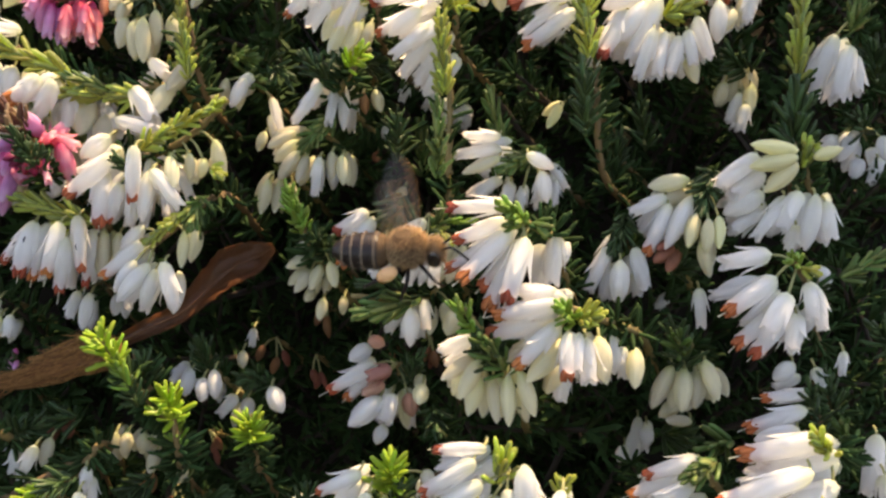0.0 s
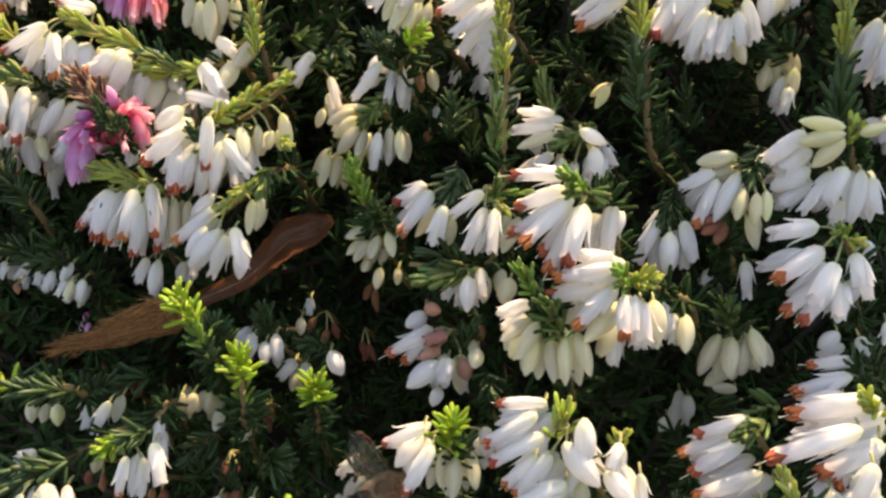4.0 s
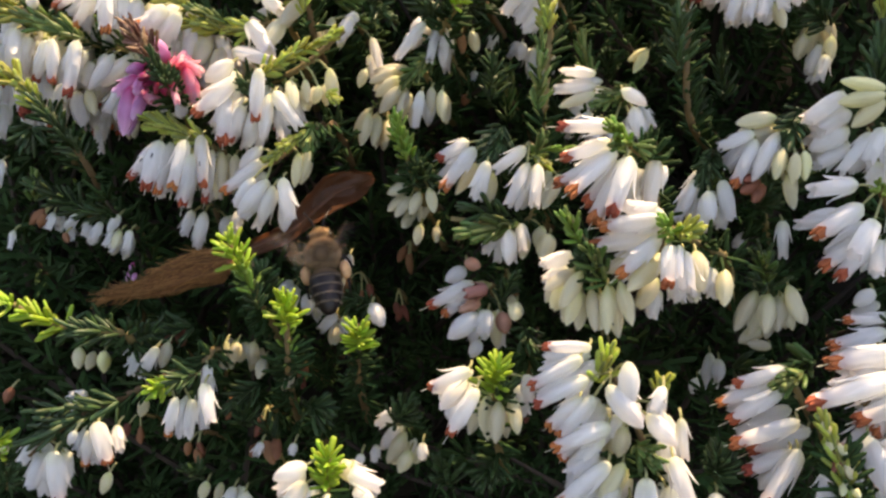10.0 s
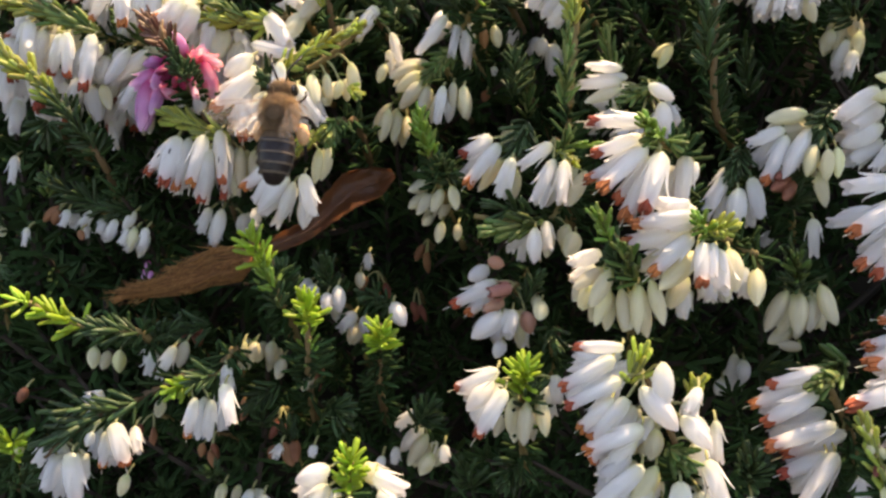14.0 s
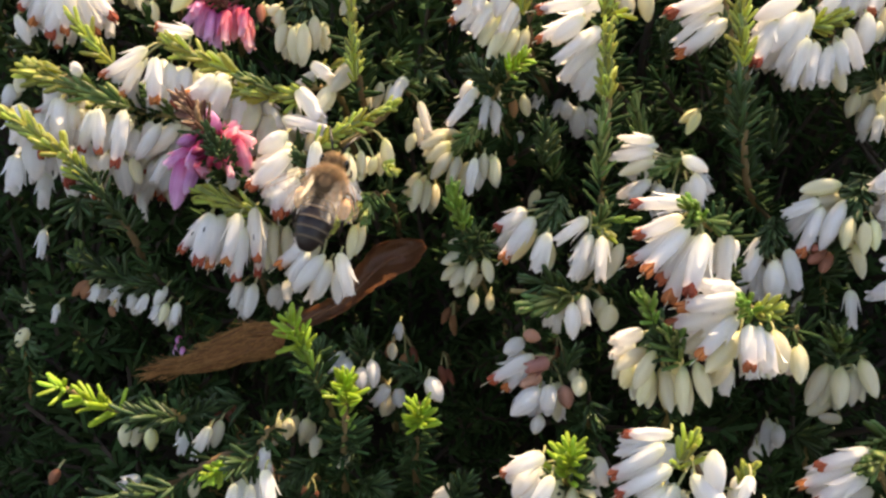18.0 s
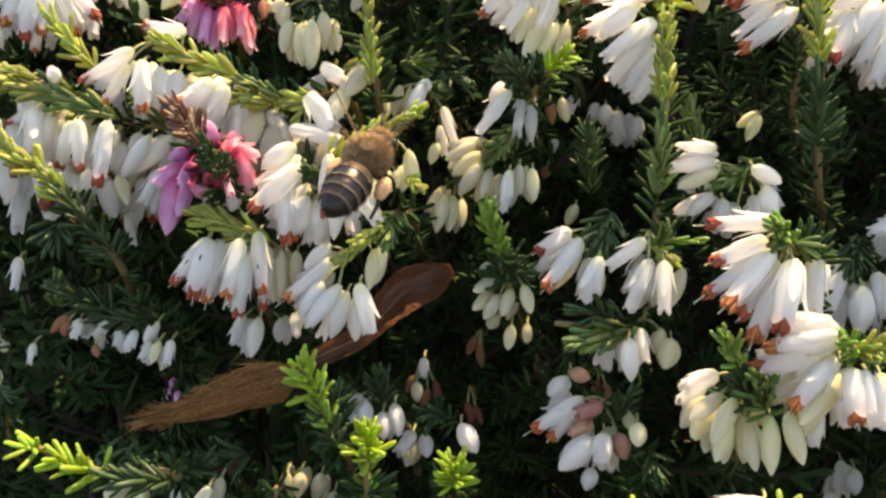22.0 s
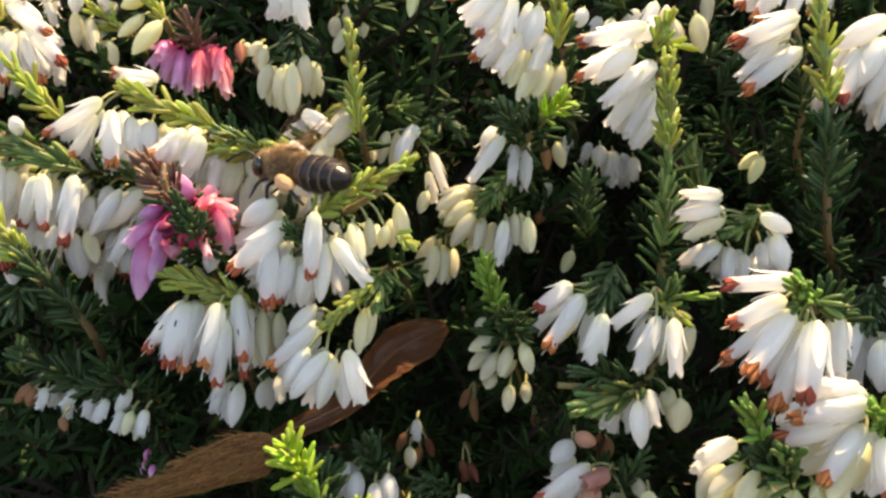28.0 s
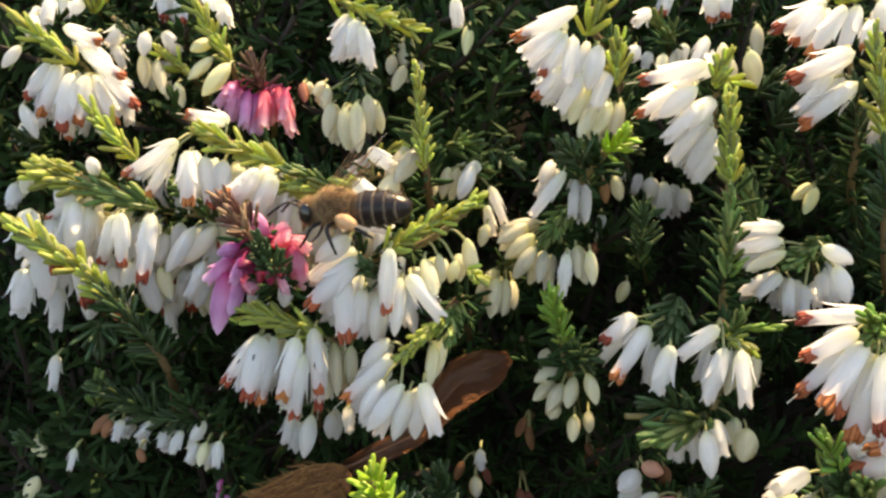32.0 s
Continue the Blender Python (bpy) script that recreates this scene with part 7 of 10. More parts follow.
tuft(s, (-2.4, 91, 260.3), (-10.1, 86.7, 260), 36, 4, 'g')
tuft(s, (-2.8, 92.2, 260.5), (-10, 89.7, 262.7), 20, 3.8, 'd')
bell(s, (1.8, 91.6, 258.6), (0.5, 88.7, 256.4), 2.7, 'c')
s = sprig('heather_sprig', 'white heather sprig with bells among withered salmon-pink ones', 'heather sprig', [(-4, 111, 233.6), (-5.2, 96.4, 246.1), (-5.8, 89.1, 252.3)])
bell(s, (-9, 93.1, 251), (-11.6, 92.4, 248.5), 2.2, 'wx')
bell(s, (-5.2, 90.4, 247.8), (-4.6, 88.9, 242.9), 2.1, 'cx')
bell(s, (-6.6, 92.3, 247.1), (-8, 89.3, 243.3), 2.8, 'wx')
bell(s, (-4.6, 90.6, 247.9), (-4.2, 89.3, 242.9), 2.6, 'wx')
bell(s, (-9.3, 92.8, 252.9), (-11.9, 90.4, 252.1), 2.4, 'w')
bell(s, (-9.4, 91.2, 254.6), (-7.3, 90.1, 254.4), 1.9, 's')
bell(s, (-8.3, 88.5, 252.7), (-13.6, 85.7, 250.6), 2.5, 'wo')
bell(s, (-8.8, 89.1, 251.1), (-11.8, 86.3, 249.1), 2.3, 'wo')
bell(s, (-6.4, 87.4, 252.5), (-9.4, 86.2, 252), 2.3, 's')
bell(s, (-7.3, 87.3, 250.5), (-9.9, 86, 249.7), 2, 's')
bell(s, (-7.5, 85.4, 249.6), (-11.3, 82.6, 247.4), 2.8, 'w')
bell(s, (-6.2, 85.6, 250), (-6.9, 82.7, 247.6), 2.6, 'w')
bell(s, (-4.4, 87.4, 249.1), (-3.7, 85.6, 246.8), 2.2, 's')
bell(s, (-3, 89.9, 250.4), (-2.8, 87.5, 249.3), 1.6, 'c')
tuft(s, (-4.6, 89.4, 248.7), (-2.9, 88.1, 254.4), 30, 2.7, 'd')
s = sprig('heather_sprig', 'heather sprig with cream half-closed drooping bells', 'heather sprig', [(2, 106.3, 226.5), (0, 92.1, 240.1), (-1, 84.9, 246.8)])
bell(s, (-7.2, 85.4, 245.8), (-8.2, 83.6, 244.2), 1.9, 'w')
bell(s, (-2.5, 86.2, 251), (-2.9, 83.7, 249.7), 2.1, 'c')
tuft(s, (-1.4, 85.6, 248), (-0.7, 82.5, 246.6), 20, 2.6, 'd')
s = sprig('heather_sprig', 'white heather sprig with drooping bells, some rust-brown anthers', 'heather sprig', [(55.2, 103.7, 245.8), (45.5, 90, 257.8), (42.3, 85.4, 264), (38.8, 82.7, 268.4)])
bell(s, (36.7, 87.3, 263.4), (31.3, 86, 262.8), 2.4, 'wx')
bell(s, (38.1, 88.5, 263.8), (32.3, 87.1, 262.9), 2.3, 'wx')
bell(s, (40, 86, 262.6), (36.9, 83.8, 259.3), 2.7, 'wx')
bell(s, (41.7, 85.8, 262), (39.6, 83.3, 258), 2.7, 'wx')
bell(s, (45, 89.1, 265.4), (45.5, 87.3, 263.1), 2.2, 'wx')
bell(s, (42.7, 86, 262.6), (42.2, 83.8, 259.2), 2.6, 'wx')
bell(s, (39.4, 86.2, 263.3), (34.9, 84, 259.9), 2.7, 'wx')
bell(s, (36.6, 83.9, 268.8), (30.6, 82.6, 268.2), 2.7, 'w')
bell(s, (36.8, 82.1, 266.6), (31, 79.1, 264.1), 2.9, 'wo')
bell(s, (37.9, 80.6, 265.3), (34.5, 77.3, 262), 2.9, 'w')
bell(s, (38.1, 82, 263.3), (32.3, 78.8, 260.3), 2.6, 'wo')
bell(s, (38.6, 81.3, 262.6), (34, 78, 259.5), 2.7, 'wo')
bell(s, (39.3, 80.8, 262.8), (37.8, 77.6, 259.8), 2.7, 'w')
bell(s, (40.7, 82, 266.2), (40.6, 79.7, 262.7), 2.5, 'w')
bell(s, (41.7, 82.7, 265.3), (42.2, 80.2, 261.1), 2.3, 'w')
tuft(s, (40.2, 83.4, 267.2), (37.4, 81.1, 269.8), 12, 2, 'n2')
tuft(s, (39.3, 82.6, 267.9), (40.7, 81.4, 267.7), 6, 2, 'l')
tuft(s, (46.1, 86.7, 264.6), (50.6, 85.8, 268), 34, 2.8, 'g')
s = sprig('heather_sprig', 'heather sprig with pale yellow unopened buds and white bells', 'heather sprig', [(57.8, 113, 259.6), (48, 98.6, 269.7), (44.3, 95.5, 276.4), (43.6, 93.6, 279.3)])
bell(s, (45.2, 95.2, 270.9), (44.1, 93.3, 266), 2.1, 'wx')
bell(s, (40, 95.2, 271.3), (35.7, 94, 269.1), 2.6, 'wx')
bell(s, (39.6, 95.2, 272.4), (35, 94, 269.3), 2.9, 'wx')
bell(s, (40.2, 97.1, 273.1), (35.2, 94.9, 271.2), 3, 'wx')
bell(s, (38.9, 95.4, 274.1), (33.9, 93.4, 271.4), 2.6, 'wx')
bell(s, (47.7, 96.1, 272.1), (46.9, 93.9, 266.7), 2.3, 'wx')
bell(s, (43, 94, 272.5), (39.9, 93.2, 267.8), 2.1, 'wx')
bell(s, (45.9, 94.8, 270.9), (44.2, 93, 266.3), 2.2, 'wx')
bell(s, (45.4, 95.9, 272.4), (43.3, 92.9, 267.4), 2.7, 'wx')
bell(s, (44.6, 95.1, 271.2), (42.2, 92.9, 267.7), 2, 'wx')
bell(s, (39.7, 95.7, 272.1), (35, 94, 269.7), 2.5, 'wx')
bell(s, (39.3, 94.8, 271.6), (35.4, 94.2, 269.1), 2.7, 'wx')
bell(s, (39.2, 96.6, 275.8), (34.8, 94.3, 273), 2.7, 'wx')
bell(s, (39.6, 96.9, 275.5), (35.4, 96.6, 272.8), 2.8, 'wx')
bell(s, (46.9, 94.5, 272.5), (46.9, 92, 266.8), 2, 'wx')
bell(s, (44.9, 97.1, 272.5), (40.9, 93.5, 267.8), 2.3, 'wx')
bell(s, (47.4, 95.2, 272.6), (45.9, 92.3, 267.4), 2.2, 'wx')
bell(s, (42.7, 91.5, 269.7), (42, 91.1, 266.4), 2.2, 'w')
bell(s, (38.9, 92.9, 271.4), (34.3, 90.4, 269.2), 2.6, 'w')
bell(s, (38.2, 91.9, 273.7), (33.7, 91.8, 271), 2.9, 'w')
bell(s, (38.5, 93.6, 275.6), (34, 90.7, 273.4), 3, 'w')
bell(s, (37.4, 93, 277.9), (32.3, 91.6, 274.5), 2.8, 'w')
bell(s, (45.2, 90.6, 272.9), (46, 89, 268.6), 2.3, 'w')
bell(s, (40.3, 90.4, 273.6), (36.5, 88.6, 268.9), 2.3, 'w')
bell(s, (43.5, 89.7, 274.1), (42.5, 88.1, 267.7), 2.3, 'w')
bell(s, (41.5, 89.7, 274.4), (39.2, 88.1, 270.2), 2.7, 'w')
bell(s, (41, 90.2, 277.7), (37.3, 89.4, 274.5), 2.2, 'y')
bell(s, (40.7, 89.7, 278.5), (35.5, 90.2, 277.3), 2.2, 'y')
bell(s, (40.8, 90.2, 279.2), (35.2, 90, 280), 1.9, 'y')
bell(s, (42.7, 90.1, 278.4), (45.2, 88.8, 279.8), 1.6, 'y')
tuft(s, (42.7, 92.7, 276.3), (42.6, 91.4, 279.7), 19, 2.7, 'l')
s = sprig('heather_sprig', 'heather sprig with pale yellow unopened buds and white bells', 'heather sprig', [(44.2, 118.5, 260), (36.3, 102.5, 268.9), (32.4, 94.5, 273.2)])
bell(s, (32.1, 99.9, 272.5), (26.6, 98.5, 270.9), 2.1, 'cx')
bell(s, (31.1, 97.9, 272.5), (26.8, 98.2, 271.9), 2.4, 'cx')
bell(s, (28.4, 97.1, 271.5), (24.9, 95.4, 267.1), 2.1, 'wx')
bell(s, (30.1, 98.1, 271.2), (27.5, 96, 265), 2.3, 'wx')
bell(s, (33.2, 96.3, 267.9), (33.5, 94.1, 263.6), 1.9, 'cx')
bell(s, (30.9, 97.7, 273.1), (26.3, 97.5, 271.7), 2.3, 'cx')
bell(s, (31.6, 99.1, 272.4), (26.5, 97.5, 271.9), 2.3, 'cx')
bell(s, (30.9, 98.3, 271.4), (25.4, 96.8, 270.7), 2.2, 'wx')
bell(s, (28.7, 97.2, 271), (24.8, 96.7, 267.9), 2.3, 'wx')
bell(s, (32.4, 99, 270.7), (29.9, 95.8, 265), 2.3, 'wx')
bell(s, (34, 97.5, 267.1), (34.2, 94.6, 263.1), 1.8, 'cx')
bell(s, (31.1, 96.4, 272.4), (25.8, 95.3, 271.2), 2.3, 'c')
bell(s, (30.4, 95.6, 274.3), (25.5, 96.1, 273.3), 2.4, 'c')
bell(s, (27.4, 94.3, 272.4), (22.9, 94.1, 270.4), 2.1, 'w')
bell(s, (27.7, 93.9, 271.6), (24.9, 91.3, 266.5), 2.5, 'wo')
bell(s, (30.3, 93.8, 272.7), (26.8, 90.6, 267), 2.3, 'w')
bell(s, (30.9, 90.3, 268), (32.3, 89.7, 263.7), 1.8, 'c')
bell(s, (30.5, 91.9, 271.1), (29.1, 89.2, 267.7), 1.9, 'y')
bell(s, (33.1, 91.4, 270.9), (32.4, 88.3, 267.9), 1.7, 'y')
bell(s, (31.5, 90.2, 270.9), (30.9, 87.9, 267.5), 1.8, 'y')
tuft(s, (33.1, 95.6, 275.6), (30.9, 91.6, 271.4), 54, 3, 'd')
s = sprig('heather_sprig', 'white heather sprig with drooping bell flowers', 'heather sprig', [(31.5, 119, 252.8), (25.5, 103.5, 262.7), (22.5, 95.7, 267.5)])
bell(s, (25.8, 98.3, 263.2), (26, 96.7, 258.6), 2.2, 'wx')
bell(s, (24.4, 98.3, 263.3), (24.1, 95.1, 259.2), 2.5, 'wx')
bell(s, (22.6, 97.9, 262.4), (22.2, 96.1, 257.7), 2.6, 'wx')
bell(s, (22.2, 97.4, 266.4), (19.9, 95.4, 262.8), 2.3, 'w')
bell(s, (24.2, 94, 262.5), (24.9, 93.8, 259.5), 2.2, 'w')
bell(s, (21.2, 94.4, 263.4), (20, 91.6, 259.8), 2.2, 'w')
bell(s, (20.6, 93.5, 266.1), (17.9, 91.5, 260.9), 2.4, 'w')
bell(s, (23.6, 92.4, 266.5), (24.9, 90.6, 261.5), 2.5, 'w')
bell(s, (21.6, 90.8, 265.5), (21.3, 89.1, 260.4), 2.6, 'w')
tuft(s, (23.3, 96.6, 269.6), (21.2, 92.8, 266.1), 46, 3.1, 'd')
tuft(s, (28.9, 94, 262.3), (30.3, 92.2, 264.5), 30, 3, 'd')
s = sprig('heather_sprig', 'heather sprig with pale yellow unopened buds and white bells', 'heather sprig', [(40.6, 109.4, 239.3), (33.2, 94.6, 251.1), (29.4, 87.1, 256.9)])
bell(s, (31.1, 89.1, 248.8), (30.1, 88.4, 245.9), 1.5, 'cx')
bell(s, (30.1, 88.2, 247.6), (27, 86.7, 246.1), 2.1, 'cx')
bell(s, (33.5, 91.1, 251), (33.3, 88, 247.7), 2.2, 'cx')
bell(s, (34.3, 90, 251.2), (35.3, 86.9, 248.9), 2, 'cx')
bell(s, (32, 89.5, 249.1), (30.4, 86.9, 246.7), 1.6, 'cx')
bell(s, (30.4, 89.6, 251.8), (28.2, 86.8, 247.1), 2.2, 'cx')
bell(s, (32.5, 90.8, 251.2), (30.6, 86.9, 246.9), 2, 'cx')
bell(s, (32.2, 90.2, 250.7), (31, 87.8, 246.7), 2.3, 'cx')
bell(s, (32.3, 89.4, 252.4), (33.6, 86.5, 248.2), 2, 'cx')
bell(s, (31.4, 90.4, 261.9), (31.9, 89.3, 257.1), 2.2, 'w')
bell(s, (30.6, 85.3, 246.3), (26.9, 83.6, 247.6), 1.6, 'c')
bell(s, (27.2, 84.4, 254.5), (24.9, 83.2, 249.4), 2.2, 'c')
bell(s, (30.3, 84.1, 253.9), (29.6, 81.8, 250.2), 2.2, 'c')
bell(s, (28.5, 83.6, 254.5), (27.8, 80.9, 250.3), 2.4, 'c')
bell(s, (30.6, 83.4, 255.8), (31.7, 80.5, 252.1), 2.1, 'c')
tuft(s, (29.2, 84.9, 253.6), (26, 82.7, 260.8), 42, 3.1, 'd')
tuft(s, (27.9, 83.7, 256), (26.2, 81, 260.7), 16, 2.6, 'g')
s = sprig('heather_sprig', 'white shaded heather sprig with drooping bell flowers', 'heather sprig', [(44.9, 120.5, 212.9), (37.6, 106.6, 227.5), (34, 99.7, 234.8)])
bell(s, (30.9, 104.4, 234.4), (30.4, 102.8, 229.9), 2, 'wx')
bell(s, (28.7, 103.8, 233), (27.6, 101.6, 229.6), 1.9, 'wx')
bell(s, (28.7, 102, 236.5), (28.3, 100.2, 230.8), 2.4, 'w')
bell(s, (29.5, 100, 236.6), (29.6, 99.2, 233.2), 2.2, 'w')
bell(s, (26, 97.7, 234.5), (25, 96.6, 232.5), 2, 'w')
bell(s, (31.9, 103.7, 255.5), (29.9, 102.2, 254.1), 2.1, 'w')
tuft(s, (31.5, 100, 235), (35.7, 97.6, 235.6), 30, 4.2, 'd')
s = sprig('heather_sprig', 'white heather sprig with drooping bells, some rust-brown anthers', 'heather sprig', [(57.6, 100.8, 232.1), (47.4, 86.4, 245.1), (42.3, 79.2, 251.5)])
bell(s, (41.9, 83.1, 253.9), (38.9, 83, 252.3), 1.8, 'wx')
bell(s, (42.9, 82.7, 248.9), (36.1, 80.6, 247.8), 2.3, 'wx')
bell(s, (40.8, 82.8, 255.7), (38.2, 81.7, 254.2), 2.1, 'w')
bell(s, (42.5, 81.1, 256), (43.3, 80.6, 254.3), 2, 'w')
bell(s, (41.7, 79.4, 253.7), (36, 78.4, 253.7), 1.9, 'wo')
bell(s, (40.5, 77.7, 252.6), (33.7, 75.9, 251.5), 2.6, 'wo')
bell(s, (39, 75.5, 251.4), (33.8, 74.4, 250.8), 2.2, 'w')
tuft(s, (43.1, 78.2, 248.3), (40.6, 78.4, 255.7), 30, 2.4, 'd')
tuft(s, (33.2, 78.2, 248.2), (29, 75.8, 248.7), 15, 3.5, 'g')
s = sprig('heather_sprig', 'white heather sprig crowded with bells showing rust-brown anthers', 'heather sprig', [(53.9, 89.8, 236.7), (43.1, 75, 248.8), (37.6, 67.6, 254.7)])
bell(s, (39.6, 69.3, 251.6), (31.1, 69, 249.4), 2.9, 'wx')
bell(s, (41.4, 72, 252.1), (32.3, 70.5, 251.1), 2.9, 'wx')
bell(s, (41.7, 71.2, 250.3), (34.1, 69.6, 247.8), 2.9, 'wx')
bell(s, (40.8, 68.2, 243.1), (35.5, 66, 241.7), 2.6, 'wx')
bell(s, (40.4, 69.2, 246.1), (36.7, 66.5, 243.6), 2.7, 'wx')
bell(s, (39.2, 70.2, 251), (30.8, 69.8, 248.1), 2.7, 'wx')
bell(s, (40.1, 68.1, 246.7), (36.5, 66.3, 243.4), 2.4, 'wx')
bell(s, (41.3, 71.6, 252.2), (31.8, 69.3, 252.1), 2.7, 'wx')
bell(s, (40.6, 69.8, 251.3), (33.5, 68.3, 248.8), 2.9, 'wx')
bell(s, (40.2, 71.1, 251.4), (31.6, 70.2, 249.1), 2.9, 'wx')
bell(s, (40.6, 69.7, 247.7), (37.4, 68.1, 244), 2.3, 'wx')
bell(s, (39.7, 68.6, 253), (32.2, 68.3, 251.2), 2.9, 'w')
bell(s, (38.6, 68.1, 255.1), (30.3, 68.3, 253.2), 2.9, 'wo')
bell(s, (39.1, 66.5, 250.8), (32.4, 64.7, 248.5), 2.9, 'wo')
bell(s, (37.6, 63.6, 245.1), (34, 61.6, 242.9), 2.5, 'wo')
bell(s, (37.5, 63.4, 247.9), (32.9, 61.8, 245.7), 2.7, 'wo')
bell(s, (35.2, 64.3, 253.9), (26.6, 63.2, 251.2), 2.8, 'wo')
bell(s, (36, 62, 251.4), (34.6, 61.3, 247.6), 2.4, 'w')
tuft(s, (38.7, 67.4, 253.6), (35.6, 66, 256.8), 15, 2.5, 'l')
s = sprig('heather_sprig', 'white heather sprig with drooping bells, some rust-brown anthers', 'heather sprig', [(42.5, 128.9, 279.8), (35.8, 113.7, 287.8), (31.6, 110.2, 293.4), (29, 109.3, 299.2)])
bell(s, (35.1, 113.4, 297.6), (33.5, 111.1, 294.8), 2.2, 'wx')
bell(s, (37.5, 113.1, 297.8), (35.4, 110.5, 294.5), 2.4, 'wx')
bell(s, (42.3, 113.1, 296.9), (40.7, 110.6, 292.6), 2, 'wx')
bell(s, (42.6, 113.8, 296.8), (40.1, 110.5, 293), 2.1, 'wx')
bell(s, (34.6, 113.3, 297.5), (32.6, 113.3, 294.7), 2.5, 'wx')
bell(s, (37.6, 112.6, 294.4), (37.2, 110.1, 289.8), 2, 'cx')
bell(s, (32.8, 109.7, 288.4), (34.2, 108.7, 284.9), 1.8, 'cx')
bell(s, (27.5, 112.2, 295.6), (22.3, 110.4, 291.7), 2.6, 'wx')
bell(s, (38.5, 112.2, 293.4), (37.2, 109.1, 290.6), 2.4, 'wx')
bell(s, (27.5, 111.6, 294.6), (23.1, 108.4, 287.2), 3, 'wx')
bell(s, (25.1, 110.5, 293.7), (22, 108.5, 288.2), 2.9, 'wx')
bell(s, (28.4, 111.4, 294.6), (24.1, 108.8, 288.1), 2.6, 'wx')
bell(s, (33.1, 110, 291.7), (34.4, 108.4, 287.1), 2.1, 'wx')
bell(s, (29.1, 111.3, 293.4), (25.4, 108.2, 286.4), 2.2, 'wx')
bell(s, (32.2, 110.1, 288.7), (31.6, 107.6, 284.9), 2.4, 'wx')
bell(s, (29.3, 110.9, 290.6), (27.1, 108.2, 284.6), 2.5, 'wx')
bell(s, (37.1, 113, 297.5), (35.7, 111.2, 294.4), 2.3, 'wx')
bell(s, (41.9, 112.9, 296.6), (40.4, 111.3, 292.6), 2.2, 'wx')
bell(s, (40.9, 113.9, 295.3), (39.5, 110.7, 291.1), 2.1, 'wx')
bell(s, (34.6, 113.2, 297.3), (32.3, 112.9, 294.9), 2.3, 'wx')
bell(s, (40.2, 111.9, 295.2), (39.1, 109.6, 291.5), 1.7, 'cx')
bell(s, (28, 112.9, 295), (23.2, 110.8, 290.5), 2.7, 'wx')
bell(s, (38, 112.8, 294.2), (36.8, 110.2, 289.8), 2.5, 'wx')
bell(s, (26, 111.5, 293.6), (22.6, 107, 287.4), 3.1, 'wx')
bell(s, (28.6, 112.7, 294.3), (24.1, 110.1, 287.8), 3, 'wx')
bell(s, (26.5, 111.9, 293.7), (23.4, 109.8, 286.8), 2.8, 'wx')
bell(s, (34, 111.5, 291.4), (34.3, 108.7, 286.7), 2.3, 'wx')
bell(s, (29.4, 111.2, 291), (26.1, 107, 284.7), 2.3, 'wx')
bell(s, (30.4, 109.3, 290.7), (28.6, 107.6, 284.7), 2.1, 'wx')
bell(s, (28.9, 111.3, 290.8), (27, 107.7, 284.8), 2.5, 'wx')
bell(s, (35.7, 110, 297.5), (34.3, 110, 294.6), 2.3, 'wo')
bell(s, (38.5, 110.7, 297.5), (36.5, 108.6, 294.9), 2.6, 'wo')
bell(s, (41.1, 109.6, 297.5), (39.6, 109, 294.8), 2.3, 'w')
bell(s, (40.2, 109.5, 296.9), (39.3, 107.1, 292), 2, 'w')
bell(s, (32.2, 109.2, 297.2), (29.6, 107.8, 294.9), 2.5, 'w')
bell(s, (37.7, 108, 293.7), (36.1, 105.7, 291.2), 1.9, 'c')
bell(s, (31.3, 105, 287.9), (32.6, 103.6, 284.9), 1.9, 'c')
bell(s, (27, 108.5, 296.9), (20.3, 105.9, 294), 2.9, 'w')
bell(s, (35.2, 106.6, 294.9), (35, 104.8, 289.8), 2.4, 'w')
bell(s, (23.8, 106.9, 293.5), (20.1, 102.9, 288.6), 3.2, 'wo')
bell(s, (25.7, 105.9, 294.8), (22.5, 104, 289.9), 2.9, 'w')
bell(s, (27.4, 105.4, 295.1), (23.3, 103.1, 287.4), 2.8, 'w')
bell(s, (31.9, 104.5, 293), (33.7, 102.6, 287.8), 2.2, 'w')
bell(s, (28.2, 104.5, 291.1), (26.4, 100.4, 285.8), 2.2, 'w')
bell(s, (29.8, 103.6, 290.7), (28.1, 100.6, 286.1), 2.2, 'w')
bell(s, (30.5, 102.9, 291.5), (31.2, 101.3, 287.4), 2.3, 'w')
bell(s, (26.2, 102.2, 291.8), (24.1, 100.7, 285.8), 2.4, 'w')
tuft(s, (28.2, 107.3, 292.9), (31.9, 105.3, 294.5), 35, 3, 'l')
s = sprig('heather_shoot', 'yellow-green needle-leaved heather shoot in sunlight', 'heather shoot', [(55.4, 118, 260.3), (46.8, 103.8, 270.9), (45.3, 103.3, 284.7), (44.7, 106.3, 301.2)])
tuft(s, (44.2, 100.7, 285.1), (43.8, 103.7, 300.5), 57, 3.1, 'l')
tuft(s, (43.9, 97.8, 277.1), (43.1, 98.3, 285.5), 40, 4.3, 'd')
s = sprig('heather_sprig', 'white heather sprig with drooping bell flowers', 'heather sprig', [(70.3, 135.5, 283.3), (59.9, 118.6, 289.6), (54.7, 110.1, 292.6)])
bell(s, (55.6, 114.3, 288.2), (52.6, 110.5, 282.9), 2.5, 'wx')
bell(s, (55.3, 113.2, 289.5), (52.1, 108.7, 281.5), 2.8, 'wx')
bell(s, (55.8, 111.8, 287.6), (55.1, 109.5, 281.7), 2.3, 'wx')
bell(s, (54.6, 112.9, 288.8), (52.9, 111.6, 282.4), 2.7, 'wx')
